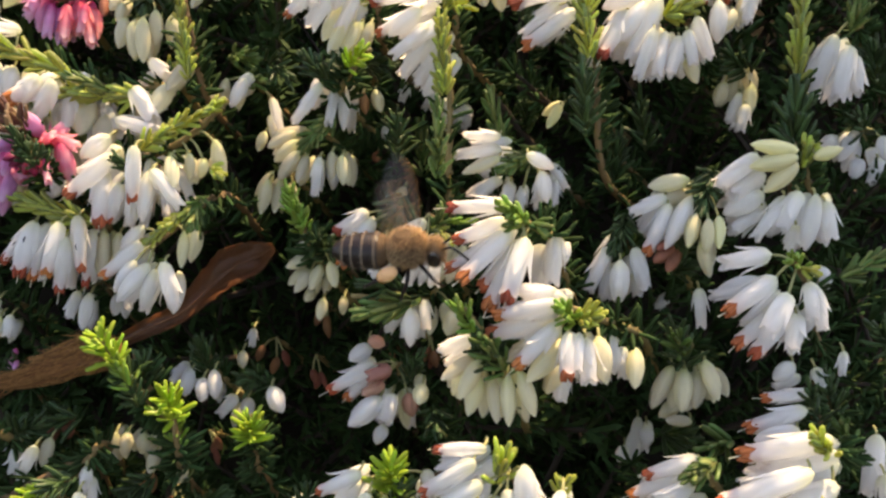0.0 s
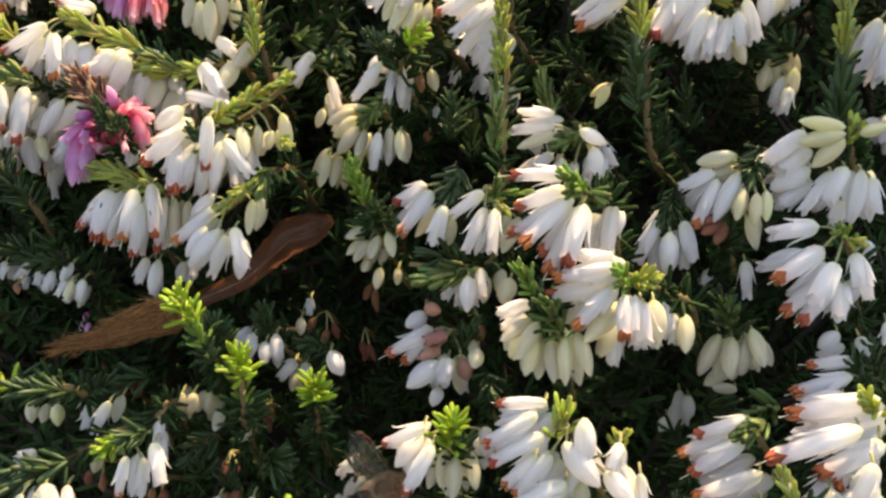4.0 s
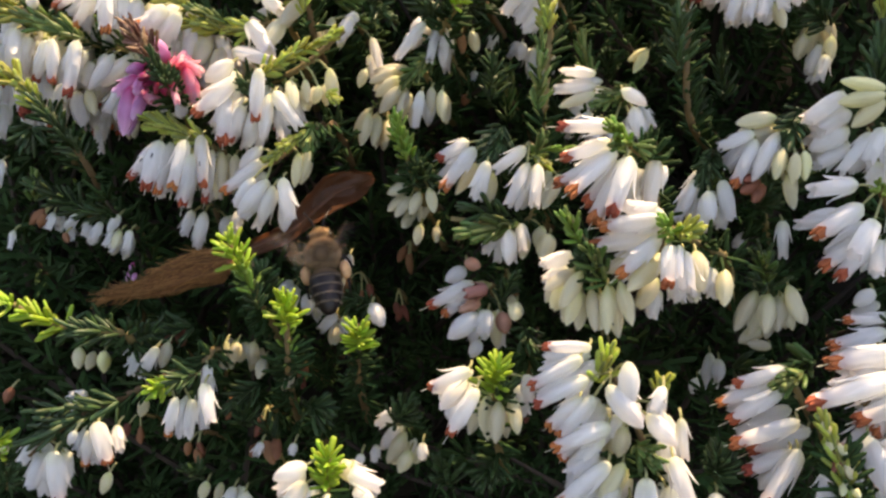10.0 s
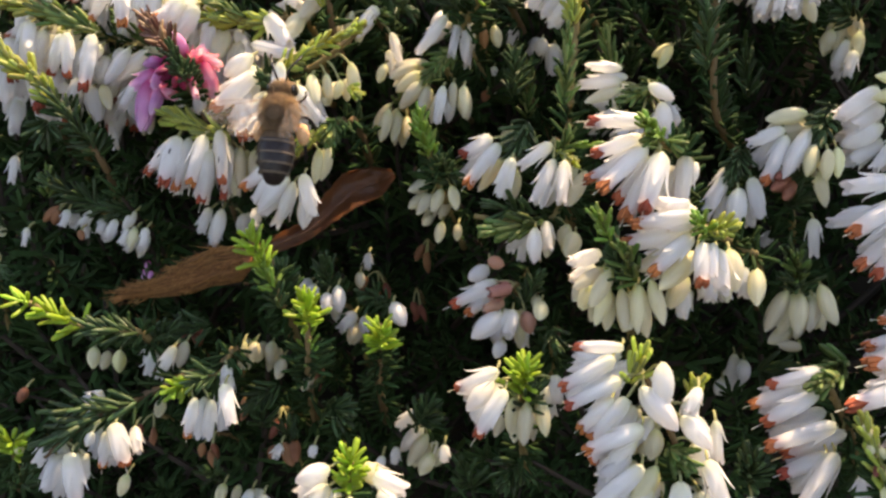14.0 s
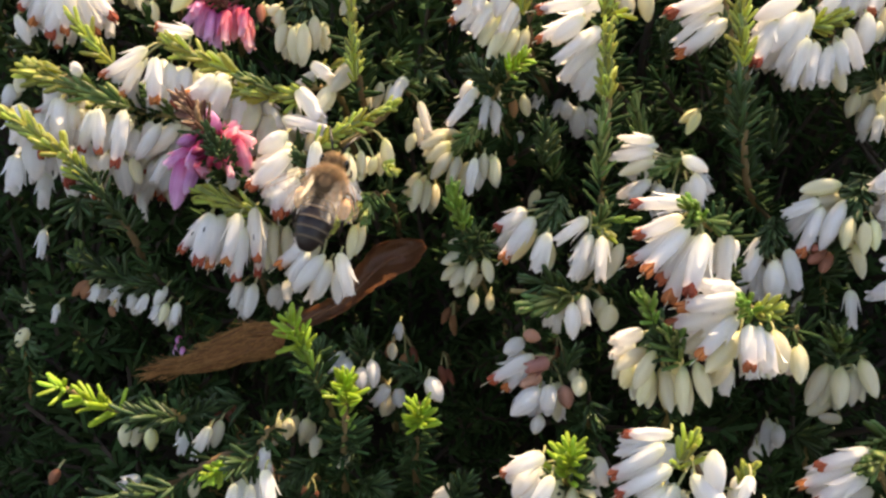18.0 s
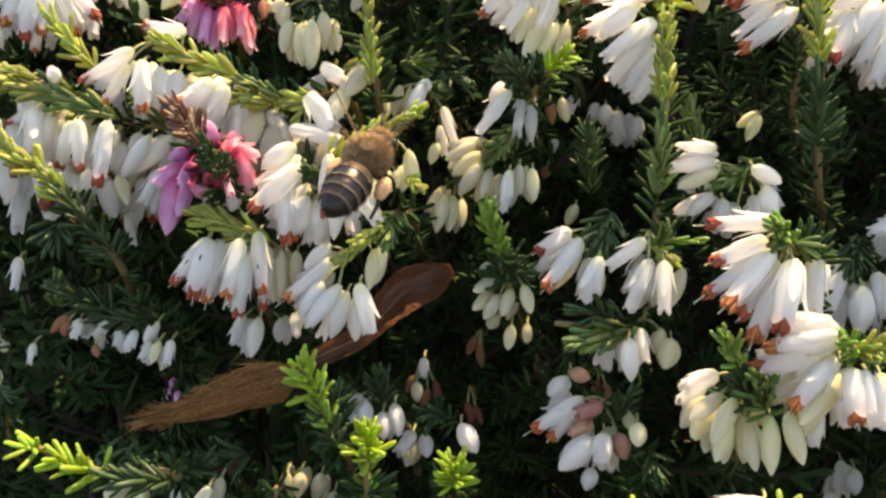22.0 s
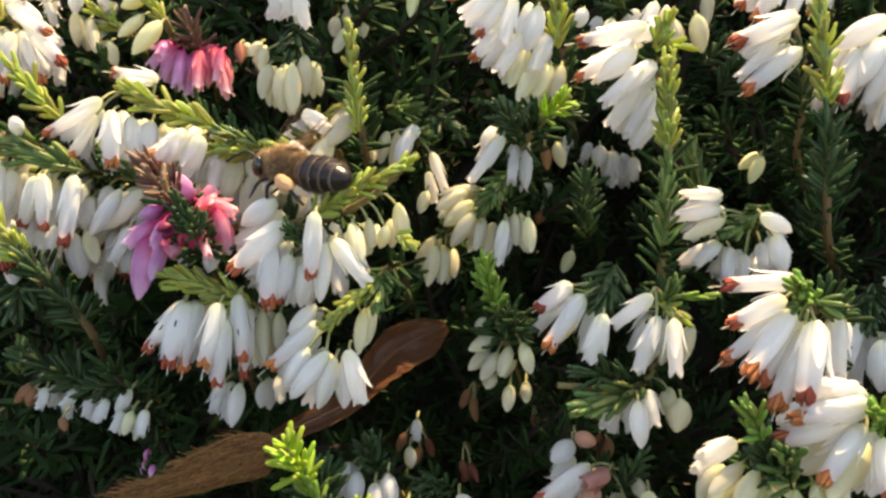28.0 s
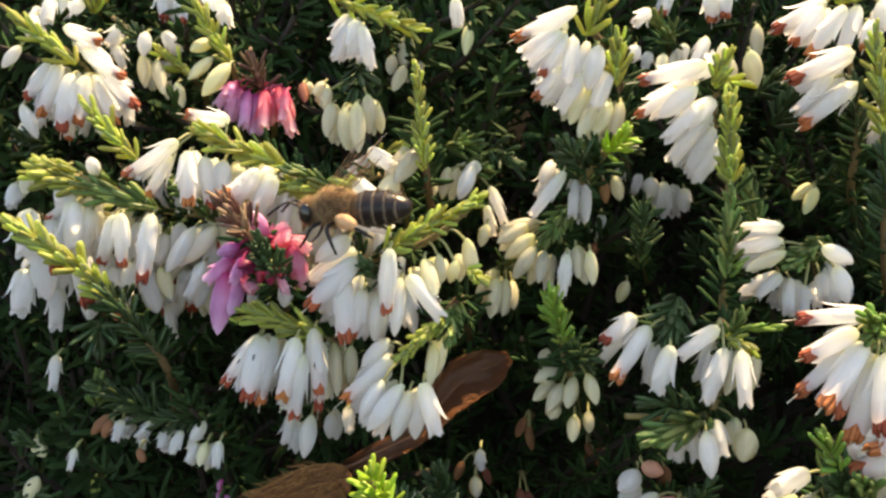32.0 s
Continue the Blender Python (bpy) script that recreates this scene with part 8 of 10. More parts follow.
bell(s, (52.5, 111.8, 289.3), (48.8, 108, 284.9), 2.7, 'w')
bell(s, (51.8, 109, 290.4), (49.1, 106.5, 282.7), 3, 'w')
bell(s, (54.1, 107.2, 287.9), (53.5, 103.7, 283.3), 2.3, 'w')
bell(s, (52.3, 105.3, 289.3), (50.2, 102.1, 282.8), 2.8, 'w')
tuft(s, (54, 109.5, 290.5), (54.4, 108.6, 294.9), 29, 3.2, 'g')
s = sprig('heather_sprig', 'shaded heather sprig with cream half-closed drooping bells', 'heather sprig', [(55.3, 144.9, 274.1), (47.5, 128.5, 281.7), (43.5, 120.3, 285.4)])
bell(s, (43.8, 123.7, 283.1), (42.5, 122.6, 278.5), 2.1, 'cx')
bell(s, (45.9, 124.4, 284.5), (45.1, 123.2, 279.2), 2.4, 'cx')
bell(s, (43.3, 123.4, 283.6), (42.7, 121.2, 279.2), 2, 'cx')
bell(s, (46.7, 123.1, 279.7), (44.4, 121.3, 275.2), 2.3, 'wx')
bell(s, (46.5, 122.5, 281.7), (44.8, 121.1, 276.2), 2, 'cx')
bell(s, (45, 122.9, 280.2), (44, 121.5, 276.4), 2, 'wx')
bell(s, (43.7, 121.9, 285), (42.8, 120, 279.8), 2.3, 'c')
bell(s, (44.9, 120.3, 285.1), (46.2, 119.7, 280.7), 2.3, 'c')
bell(s, (41.4, 118.7, 282.9), (40.2, 117.7, 279.4), 2.2, 'c')
bell(s, (43.3, 116.9, 281.5), (41.6, 115.8, 277.2), 2.3, 'w')
bell(s, (44.5, 116.1, 282.9), (43.8, 115.1, 278.2), 2.1, 'c')
bell(s, (43.3, 114.2, 280.3), (42.5, 113.2, 276.5), 2.1, 'w')
tuft(s, (45.7, 119.9, 283.8), (40.7, 118.6, 287.3), 26, 3.7, 'd')
s = sprig('heather_sprig', 'white shaded heather sprig with drooping bell flowers', 'heather sprig', [(74.7, 136.3, 265.1), (64.2, 120.3, 273.8), (58.9, 112.3, 278)])
bell(s, (59.7, 116, 275.8), (56.1, 112.9, 272.8), 2.2, 'wx')
bell(s, (59.3, 116.2, 275.7), (56.3, 114, 273.4), 2.1, 'wx')
bell(s, (62.2, 114.3, 274), (62.3, 112.8, 271.8), 2.1, 'wx')
bell(s, (61.5, 116.5, 274.3), (58.4, 113.5, 270.6), 2.3, 'wx')
bell(s, (64.2, 115.8, 274.1), (64.4, 113.9, 270), 2.3, 'wx')
bell(s, (56.6, 113.2, 275.9), (54, 112.8, 274.2), 2.4, 'w')
bell(s, (59.2, 113.1, 276.8), (55.7, 109.9, 273.1), 2.4, 'w')
bell(s, (62, 111.5, 276.3), (61.8, 108.5, 273.5), 2.4, 'w')
bell(s, (58.2, 109.1, 273.5), (56.3, 106.3, 271.7), 2.3, 'w')
bell(s, (59.9, 107.1, 274.1), (58.2, 105.3, 271.1), 2.3, 'w')
tuft(s, (59.8, 112, 276.8), (57, 110.5, 279.6), 24, 3.5, 'd')
tuft(s, (61.5, 114.2, 282.9), (59.5, 114, 289.3), 34, 4, 'd')
s = sprig('heather_sprig', 'shaded heather sprig with cream half-closed drooping bells', 'heather sprig', [(11, 134.5, 266), (8.6, 118.5, 274.6), (7.4, 110.4, 278.8)])
bell(s, (5, 118.3, 297), (5.8, 115.1, 293.8), 2.5, 'c')
bell(s, (7.2, 114, 297.5), (8, 113.4, 293.1), 2.5, 'c')
tuft(s, (8.5, 109, 274.5), (6.2, 109.8, 283.4), 31, 3.2, 'g')
tuft(s, (-6.2, 108.5, 273), (-6.4, 108.6, 280.2), 36, 3, 'd')
tuft(s, (10.5, 113.9, 287.9), (12.7, 113.1, 292.6), 24, 3.2, 'd')
s = sprig('heather_shoot', 'dark green heather shoot with fine needles', 'heather shoot', [(-10.8, 139.8, 274.8), (-10.4, 123.4, 282.2), (-10.3, 115.1, 285.9)])
tuft(s, (-14.3, 115.5, 286.2), (-6.1, 112.7, 285.8), 40, 3.2, 'd')
s = sprig('heather_sprig', 'white heather sprig with drooping bell flowers', 'heather sprig', [(59.5, 102.7, 231.4), (49.8, 88.6, 245.2), (45, 81.5, 251.9)])
bell(s, (51.2, 80.9, 247.2), (48.9, 76.9, 241.6), 3.1, 'w')
bell(s, (46, 82.1, 257.6), (45.9, 81.5, 254.8), 1.5, 'w')
bell(s, (50, 76.1, 245.1), (50.8, 74.7, 240.3), 2.8, 'w')
tuft(s, (45.7, 80.5, 248.7), (43.3, 80.6, 256.1), 34, 2.4, 'd')
tuft(s, (52.3, 83.4, 256.8), (49.2, 82.4, 260.9), 24, 3.3, 'd')
tuft(s, (47.7, 78.9, 244.4), (45.2, 78.9, 251.3), 19, 2.8, 'g')
s = sprig('heather_sprig', 'white heather sprig topped by a lime-green new shoot', 'heather sprig', [(-2.4, 89.2, 222), (-4.8, 76.5, 236.8), (-5.3, 73.6, 244), (-5.4, 72.5, 249.3)])
bell(s, (-2.5, 75.9, 244.7), (-1.4, 74.8, 241.3), 2.1, 'wx')
bell(s, (-5.5, 75.4, 243.4), (-6.4, 71.9, 240), 1.9, 'cx')
bell(s, (-8.3, 76.2, 245), (-11, 74.5, 240.6), 2.2, 'wx')
bell(s, (-5.3, 74.9, 243.6), (-6.1, 71.8, 239.5), 1.9, 'cx')
bell(s, (-8.1, 75.9, 246.5), (-12.8, 73.1, 245), 2.1, 'wx')
bell(s, (-7.7, 75.3, 245.1), (-10.7, 72.4, 241.5), 2.2, 'wx')
bell(s, (-6.6, 75.1, 243.7), (-8.3, 73.1, 239.4), 2, 'cx')
bell(s, (-4.4, 75, 242.9), (-3.7, 73.7, 238.7), 1.7, 'cx')
bell(s, (-8.5, 75.5, 245.1), (-10.9, 74.3, 241), 2.1, 'wx')
bell(s, (-5.1, 75.5, 243.1), (-6.1, 73.2, 239.5), 1.8, 'cx')
bell(s, (-8.6, 76.5, 245.5), (-12.1, 74.2, 243.7), 2.3, 'wx')
bell(s, (-1.8, 73.9, 247.4), (-1.3, 72.3, 244.5), 2.1, 'w')
bell(s, (-6.3, 72.4, 245.2), (-6.7, 70.1, 241.8), 2, 'c')
bell(s, (-3.5, 71.9, 245.6), (-2.8, 69, 242.4), 1.9, 'c')
bell(s, (-8.9, 71.8, 247.6), (-11.7, 68.9, 245.3), 2.3, 'w')
bell(s, (-5.1, 69.8, 246.1), (-5.4, 67.3, 242.2), 1.9, 'c')
bell(s, (-8.5, 69.4, 250.2), (-12.7, 69.4, 248), 2.2, 'wo')
bell(s, (-7.6, 68.4, 248.4), (-10.4, 66.3, 244.1), 2.2, 'wo')
tuft(s, (-5.5, 71.5, 245.9), (-5.4, 70.7, 250.8), 44, 2.2, 'n')
tuft(s, (-5.4, 71.1, 244.7), (-4.1, 69.8, 248.3), 20, 2.8, 'd')
s = sprig('heather_sprig', 'white heather sprig crowded with bells showing rust-brown anthers', 'heather sprig', [(20.1, 82.2, 218.9), (14.2, 69.8, 234.4), (11.4, 67.1, 242.2), (6.8, 67.5, 251.5)])
bell(s, (7.4, 70.6, 245.4), (5, 68.7, 242.1), 2.1, 'wx')
bell(s, (14.4, 69.4, 240.8), (15.7, 66.3, 238.2), 2.4, 'wx')
bell(s, (8.7, 70.4, 244.4), (6.7, 68, 241.2), 2.1, 'cx')
bell(s, (7.3, 67.6, 237.3), (4.4, 65.9, 233.7), 2.5, 'wx')
bell(s, (13.3, 65.8, 238.9), (13.3, 64.9, 234.4), 2.4, 'wx')
bell(s, (9.9, 67.8, 238.3), (8.4, 66.5, 234.2), 2.3, 'wx')
bell(s, (13.8, 68.1, 244.3), (15.1, 67.1, 239.7), 1.5, 'wx')
bell(s, (12.9, 69.3, 248), (12.5, 69.1, 245.3), 1.8, 'wx')
bell(s, (5.9, 69.1, 243), (3.2, 67.2, 239.8), 1.9, 'wx')
bell(s, (9.1, 68.5, 238.7), (6.5, 65.6, 235.8), 2.1, 'cx')
bell(s, (8.2, 66.4, 237.5), (5.7, 64.8, 233.7), 2.2, 'wx')
bell(s, (5, 71.7, 251.3), (-0.9, 70.5, 249.9), 1.6, 'wx')
bell(s, (4.7, 70.8, 246.9), (1.4, 67.7, 243.9), 2.1, 'wx')
bell(s, (4.3, 71.9, 251.7), (-0.4, 71.1, 249.7), 2.2, 'wx')
bell(s, (4.6, 72.2, 249.5), (-0.7, 70.3, 246.7), 2, 'wx')
bell(s, (5.5, 68.7, 243.9), (2, 67.9, 240.7), 2.6, 'wx')
bell(s, (14.3, 67.1, 239), (15.6, 65.2, 235.4), 2.4, 'wx')
bell(s, (12.5, 71, 245.5), (14, 68.6, 243.4), 2.3, 'wx')
bell(s, (12.8, 69.2, 248.5), (12.1, 68.6, 245.3), 1.7, 'wx')
bell(s, (7.3, 68.9, 245.2), (2.9, 67.9, 242.6), 2.3, 'wx')
bell(s, (4.8, 70.7, 247.9), (1.8, 68.1, 245.8), 2.2, 'wx')
bell(s, (6, 71.8, 250.4), (2.1, 71.5, 248.2), 2, 'wx')
bell(s, (14.4, 68.2, 244.2), (15, 66.9, 240), 2.4, 'wx')
bell(s, (8.9, 68.3, 245), (7.5, 67.6, 241.2), 2, 'cx')
bell(s, (6.6, 67.1, 238.8), (2.7, 64.2, 236.3), 2.3, 'wx')
bell(s, (14.8, 67.4, 239), (15.6, 64.8, 235), 2.1, 'wx')
bell(s, (9.4, 67.5, 235), (8, 64.5, 232.6), 2.4, 'wx')
bell(s, (13.6, 70.1, 245), (15.7, 68.2, 241.3), 1.7, 'wx')
bell(s, (12.3, 69.6, 246.6), (13.6, 68.8, 243.2), 1.9, 'wx')
bell(s, (7.3, 69.5, 243.4), (2.1, 66.4, 241.1), 2.1, 'wx')
bell(s, (5.3, 68.5, 242.3), (2.6, 65.6, 240.5), 2.1, 'wx')
bell(s, (9.5, 67.4, 239.5), (6.3, 64.7, 236.2), 2.1, 'cx')
bell(s, (8.5, 67, 236.7), (5.6, 64.1, 234.6), 2.3, 'wx')
bell(s, (4.9, 71.8, 251.6), (-0.4, 70.9, 251.4), 1.7, 'wx')
bell(s, (5.2, 69.7, 247.1), (1.4, 67.9, 244), 2.1, 'wx')
bell(s, (6.1, 69.9, 246.8), (2.8, 67.2, 243), 2.2, 'wx')
bell(s, (4.7, 70.8, 250), (-0.8, 70.5, 246.6), 2, 'wx')
bell(s, (6.2, 68.9, 243.6), (1.8, 66.5, 242.3), 2.4, 'wx')
bell(s, (7.2, 67.5, 240.4), (2.9, 66.8, 236.9), 2.7, 'wx')
bell(s, (13.9, 66.5, 240.1), (15.6, 64.9, 235.3), 2.6, 'wx')
bell(s, (12.9, 67.4, 237.8), (13.3, 66.1, 233.4), 3, 'wx')
bell(s, (12.5, 71.1, 245.5), (13.6, 68.6, 243.5), 2.1, 'wx')
bell(s, (8.4, 70.5, 249.9), (10, 68.3, 246), 2.2, 'wx')
bell(s, (7.9, 69.7, 249.5), (10.7, 69.1, 244.8), 2.7, 'wx')
bell(s, (13.1, 71.2, 247.2), (12.8, 69.7, 244.9), 1.8, 'wx')
bell(s, (6.1, 67.4, 247.6), (3.8, 66.8, 243.3), 2.5, 'w')
bell(s, (8, 67, 246.5), (5.6, 66.3, 243), 2.4, 'w')
bell(s, (3.8, 66.6, 245.1), (1.9, 65.4, 242), 2.3, 'wo')
bell(s, (4.9, 69.2, 250.6), (2.2, 66.7, 248.2), 2.3, 'w')
bell(s, (6.1, 69.4, 251.8), (3.3, 67.3, 250.6), 2.2, 'w')
bell(s, (12.6, 65.9, 244.6), (13.6, 64.4, 241.1), 2.4, 'w')
bell(s, (8.4, 66.1, 245.7), (7.8, 64.8, 242.7), 2.1, 'c')
bell(s, (5.6, 63.8, 240), (3.1, 62.5, 237.1), 2.4, 'wo')
bell(s, (13.2, 63.6, 239.9), (13.9, 62.1, 236.4), 2.4, 'w')
bell(s, (9.1, 62.8, 238.8), (8.6, 61.5, 235.2), 2.5, 'w')
bell(s, (6.8, 63, 238.6), (5.5, 61, 235.4), 2.4, 'w')
bell(s, (14.1, 65.3, 247.5), (14.9, 64.3, 243), 1.6, 'w')
bell(s, (11.4, 66.7, 248.8), (11.4, 64.4, 246.9), 2, 'w')
bell(s, (5.8, 64.2, 245.7), (2.8, 63.7, 242.2), 2.1, 'w')
bell(s, (5.5, 64.6, 243.3), (2, 61.9, 242.1), 2.2, 'w')
bell(s, (8.2, 63.5, 242.9), (5.6, 61.6, 239.4), 2, 'c')
bell(s, (7.7, 62.4, 240.6), (4.4, 60.7, 237.8), 2.2, 'w')
bell(s, (4.2, 67.2, 254.6), (-0.6, 66.8, 254.8), 1.7, 'wo')
bell(s, (3.3, 64.9, 249.9), (0.1, 64.1, 246.8), 2.1, 'wo')
bell(s, (4.6, 64.7, 250.1), (1.2, 63.7, 246), 2.3, 'wo')
bell(s, (3.1, 65.8, 254.1), (-1.8, 65.5, 250.9), 2.1, 'wo')
bell(s, (3.8, 65.1, 252.1), (-1.3, 64.4, 249.3), 2.1, 'wo')
bell(s, (6.2, 63.1, 247.7), (0.8, 62.9, 245), 2.4, 'wo')
bell(s, (6.4, 62.2, 243.7), (1.2, 60.1, 239.9), 2.6, 'wo')
bell(s, (12.9, 62.6, 244.5), (14.6, 59.8, 240.7), 2.5, 'w')
bell(s, (10, 60.7, 243), (10.3, 59.8, 238), 2.8, 'w')
bell(s, (10.1, 63.8, 248.8), (12.8, 61.5, 246.6), 2.3, 'w')
bell(s, (7.8, 64.9, 254.3), (8, 63.2, 249.8), 2.4, 'w')
bell(s, (5.9, 64.8, 251.4), (9.2, 61.5, 248.6), 2.7, 'w')
bell(s, (11.5, 63.9, 252.1), (10.3, 62.6, 250), 1.7, 'w')
tuft(s, (9.5, 65, 244.2), (10.7, 62.5, 244.2), 39, 2.9, 'g')
tuft(s, (5.1, 67.2, 250.2), (6.3, 66.5, 255.2), 15, 3, 'l')
tuft(s, (11.7, 66.5, 248.2), (11.8, 65.6, 252.7), 11, 2.1, 'l')
s = sprig('heather_sprig', 'white heather sprig crowded with bells showing rust-brown anthers', 'heather sprig', [(43.7, 88.6, 224.6), (34.4, 75.7, 239), (29.9, 72.7, 245.9), (26.7, 71.5, 250.8)])
bell(s, (30.9, 72.8, 241.1), (24.8, 71, 239.2), 2.2, 'wx')
bell(s, (26.8, 73.4, 246.9), (21.5, 72.1, 244.4), 2, 'wx')
bell(s, (28.2, 75.1, 246.5), (22.5, 73.9, 243.4), 2.4, 'wx')
bell(s, (30.2, 72.2, 239.3), (26.1, 71.1, 235.4), 2.2, 'wx')
bell(s, (28.7, 72.6, 244.9), (22.8, 71.8, 241.6), 2.7, 'wx')
bell(s, (30.7, 72.5, 240.1), (24.7, 70.6, 239.2), 2.6, 'wx')
bell(s, (28.2, 75.4, 246.3), (22, 73.1, 244.6), 2, 'wx')
bell(s, (28, 75.7, 247.6), (21.5, 73.2, 246.3), 2.2, 'wx')
bell(s, (28.4, 75, 247.2), (23.1, 74.1, 244.3), 2.3, 'wx')
bell(s, (29.5, 70.9, 241.2), (25, 71, 238.9), 2.1, 'wx')
bell(s, (30.7, 72, 242.6), (24.2, 71.7, 240.3), 2.6, 'wx')
bell(s, (30.2, 71.5, 239.6), (25.8, 70.2, 235.3), 2.7, 'wx')
bell(s, (30.6, 71, 243.1), (23.9, 69.3, 241.1), 2.5, 'wo')
bell(s, (25.5, 71.4, 248.9), (20.2, 71.2, 246.2), 2, 'wo')
bell(s, (27, 71.4, 250.5), (21.6, 71, 248.8), 2.2, 'wo')
bell(s, (26.2, 70, 248.6), (20.8, 68.8, 245.5), 2.4, 'wo')
bell(s, (27.6, 67.7, 242.2), (22.2, 65.6, 241.1), 2.2, 'wo')
bell(s, (27.7, 67.9, 246), (20.6, 66.2, 244.2), 2.6, 'wo')
bell(s, (27.8, 66.6, 243.2), (23.5, 62.8, 238.7), 2.7, 'wo')
bell(s, (18.7, 63.9, 239.2), (17.8, 61.7, 237), 2.1, 'w')
tuft(s, (29.2, 71.5, 250.2), (25.2, 68.9, 250.1), 39, 2.9, 'g')
tuft(s, (19.2, 67.3, 238.7), (19.5, 66.3, 243.1), 40, 3.1, 'd')
s = sprig('heather_shoot', 'yellow-green needle-leaved heather shoot in sunlight', 'heather shoot', [(49.1, 78, 214.7), (39.1, 66, 231.2), (33.2, 63.8, 240.3), (27.9, 63.9, 249)])
tuft(s, (32.9, 61.1, 240.6), (26.9, 62, 250.1), 39, 2, 'l')
s = sprig('heather_sprig', 'white heather sprig with drooping bells, some rust-brown anthers', 'heather sprig', [(-47.9, 96.2, 228), (-43.9, 83.1, 241.8), (-52.6, 78.4, 239.6), (-59, 74.6, 237.2), (-62.2, 72, 234.8)])
bell(s, (-60.8, 75.8, 232.4), (-62.3, 74.2, 229.1), 1.9, 'wx')
bell(s, (-61.4, 75.3, 234.4), (-62.1, 74.3, 229), 2, 'wx')
bell(s, (-62.1, 75.4, 233.3), (-63.7, 73, 230.2), 2.4, 'wx')
bell(s, (-55.8, 77.6, 234.8), (-54.8, 75.5, 232.8), 1.6, 'wx')
bell(s, (-56.6, 77.4, 235.7), (-55.5, 74.7, 232.6), 1.8, 'wx')
bell(s, (-56.4, 76.8, 236.4), (-54.5, 73.9, 233), 2.8, 'wx')
bell(s, (-59.7, 75.1, 233), (-59.4, 72.8, 229.5), 2.9, 'wx')
bell(s, (-57.2, 76.8, 236), (-57.8, 75.2, 232.5), 1.1, 'wx')
bell(s, (-58.5, 78.5, 237.9), (-58.9, 76.7, 237.2), 1.9, 'wx')
bell(s, (-61.2, 76, 232.6), (-62, 73.8, 228.9), 2, 'wx')
bell(s, (-61, 74.5, 233.7), (-62, 73.2, 228.1), 2.5, 'wx')
bell(s, (-54.7, 76, 236.8), (-54.1, 74.4, 233), 1.8, 'wx')
bell(s, (-56, 76.1, 236.3), (-55.4, 74.9, 231.8), 1.9, 'wx')
bell(s, (-55.7, 75.9, 236.6), (-55.5, 75.1, 232.1), 2.6, 'wx')
bell(s, (-59.7, 75.3, 233.8), (-59.6, 73, 229.3), 2.8, 'wx')
bell(s, (-58, 77.7, 234.8), (-58.6, 75.8, 233), 1.1, 'wx')
bell(s, (-56.2, 76.8, 241), (-58.3, 75.2, 240.6), 1.9, 'w')
bell(s, (-57.7, 72.8, 235), (-58.4, 72.3, 231), 2.1, 'w')
bell(s, (-61.4, 73.5, 236.5), (-63.2, 71.8, 233.8), 2.2, 'w')
bell(s, (-60.7, 72.9, 234.6), (-61.3, 69.6, 231.5), 2.5, 'w')
bell(s, (-51.4, 73.6, 238.5), (-50.1, 70.9, 236.6), 1.7, 'w')
bell(s, (-51.3, 70, 234.3), (-52.5, 69.8, 231.3), 1.5, 'c')
bell(s, (-53.8, 71.5, 239), (-54.2, 70.2, 235.3), 1.9, 'wo')
bell(s, (-52.7, 71.3, 240.4), (-51.3, 69.8, 236), 2.7, 'wo')
bell(s, (-57.4, 69.4, 237.4), (-56.7, 67.8, 231.8), 2.8, 'wo')
bell(s, (-54.5, 69.7, 240.2), (-55.4, 69.5, 238.3), 1.1, 'w')
tuft(s, (-50.8, 74.7, 241.5), (-62.4, 70.6, 237.3), 40, 3.9, 'd')
tuft(s, (-54.2, 74.4, 240.7), (-61.2, 72, 241.1), 14, 3.5, 'd')
s = sprig('heather_sprig', 'white heather sprig topped by a lime-green new shoot', 'heather sprig', [(-45.4, 97.1, 230.5), (-41.7, 83.9, 244), (-42.9, 78.2, 243.3), (-47.4, 75, 242.8)])
bell(s, (-41.1, 78.6, 243.1), (-41.2, 78, 239.2), 1.6, 'wx')
bell(s, (-44.9, 78.4, 239.5), (-45.4, 77.7, 235), 1.9, 'wx')
bell(s, (-43.9, 77.7, 240.5), (-44.7, 75.6, 235.6), 1.9, 'wx')
bell(s, (-42.8, 79.6, 240.6), (-42, 77.2, 236), 2.2, 'wx')
bell(s, (-40.8, 77.6, 245.1), (-41.2, 76.7, 242.8), 1.8, 'w')
bell(s, (-42, 74.2, 242.2), (-42.5, 73.2, 237.4), 2, 'w')
bell(s, (-43.4, 72.9, 243.2), (-44.3, 71.6, 239), 1.8, 'wo')
bell(s, (-39.7, 72.4, 245.5), (-38.3, 69.9, 241.6), 2.1, 'w')
tuft(s, (-44.4, 75.6, 243.9), (-46.8, 73, 243.8), 26, 1.5, 'n')
tuft(s, (-41.4, 76, 245), (-44.5, 73.3, 244.8), 20, 2.7, 'd')
s = sprig('heather_sprig', 'white heather sprig with drooping bell flowers', 'heather sprig', [(-60.7, 108, 225.3), (-55, 93.5, 238.2), (-52.2, 86.2, 244.5)])
bell(s, (-54.3, 87.4, 242.9), (-54.8, 86.5, 240.2), 1.8, 'w')
bell(s, (-52.8, 84.9, 242.5), (-54.1, 84.6, 239.3), 1.8, 'w')
bell(s, (-48.4, 84.7, 244.4), (-48.9, 82.5, 241.7), 1.9, 'c')
bell(s, (-48.9, 81.9, 245), (-51.2, 81.4, 240.8), 2.1, 'w')
tuft(s, (-54.5, 86, 243.3), (-49.1, 84.6, 246.6), 30, 3.3, 'd')
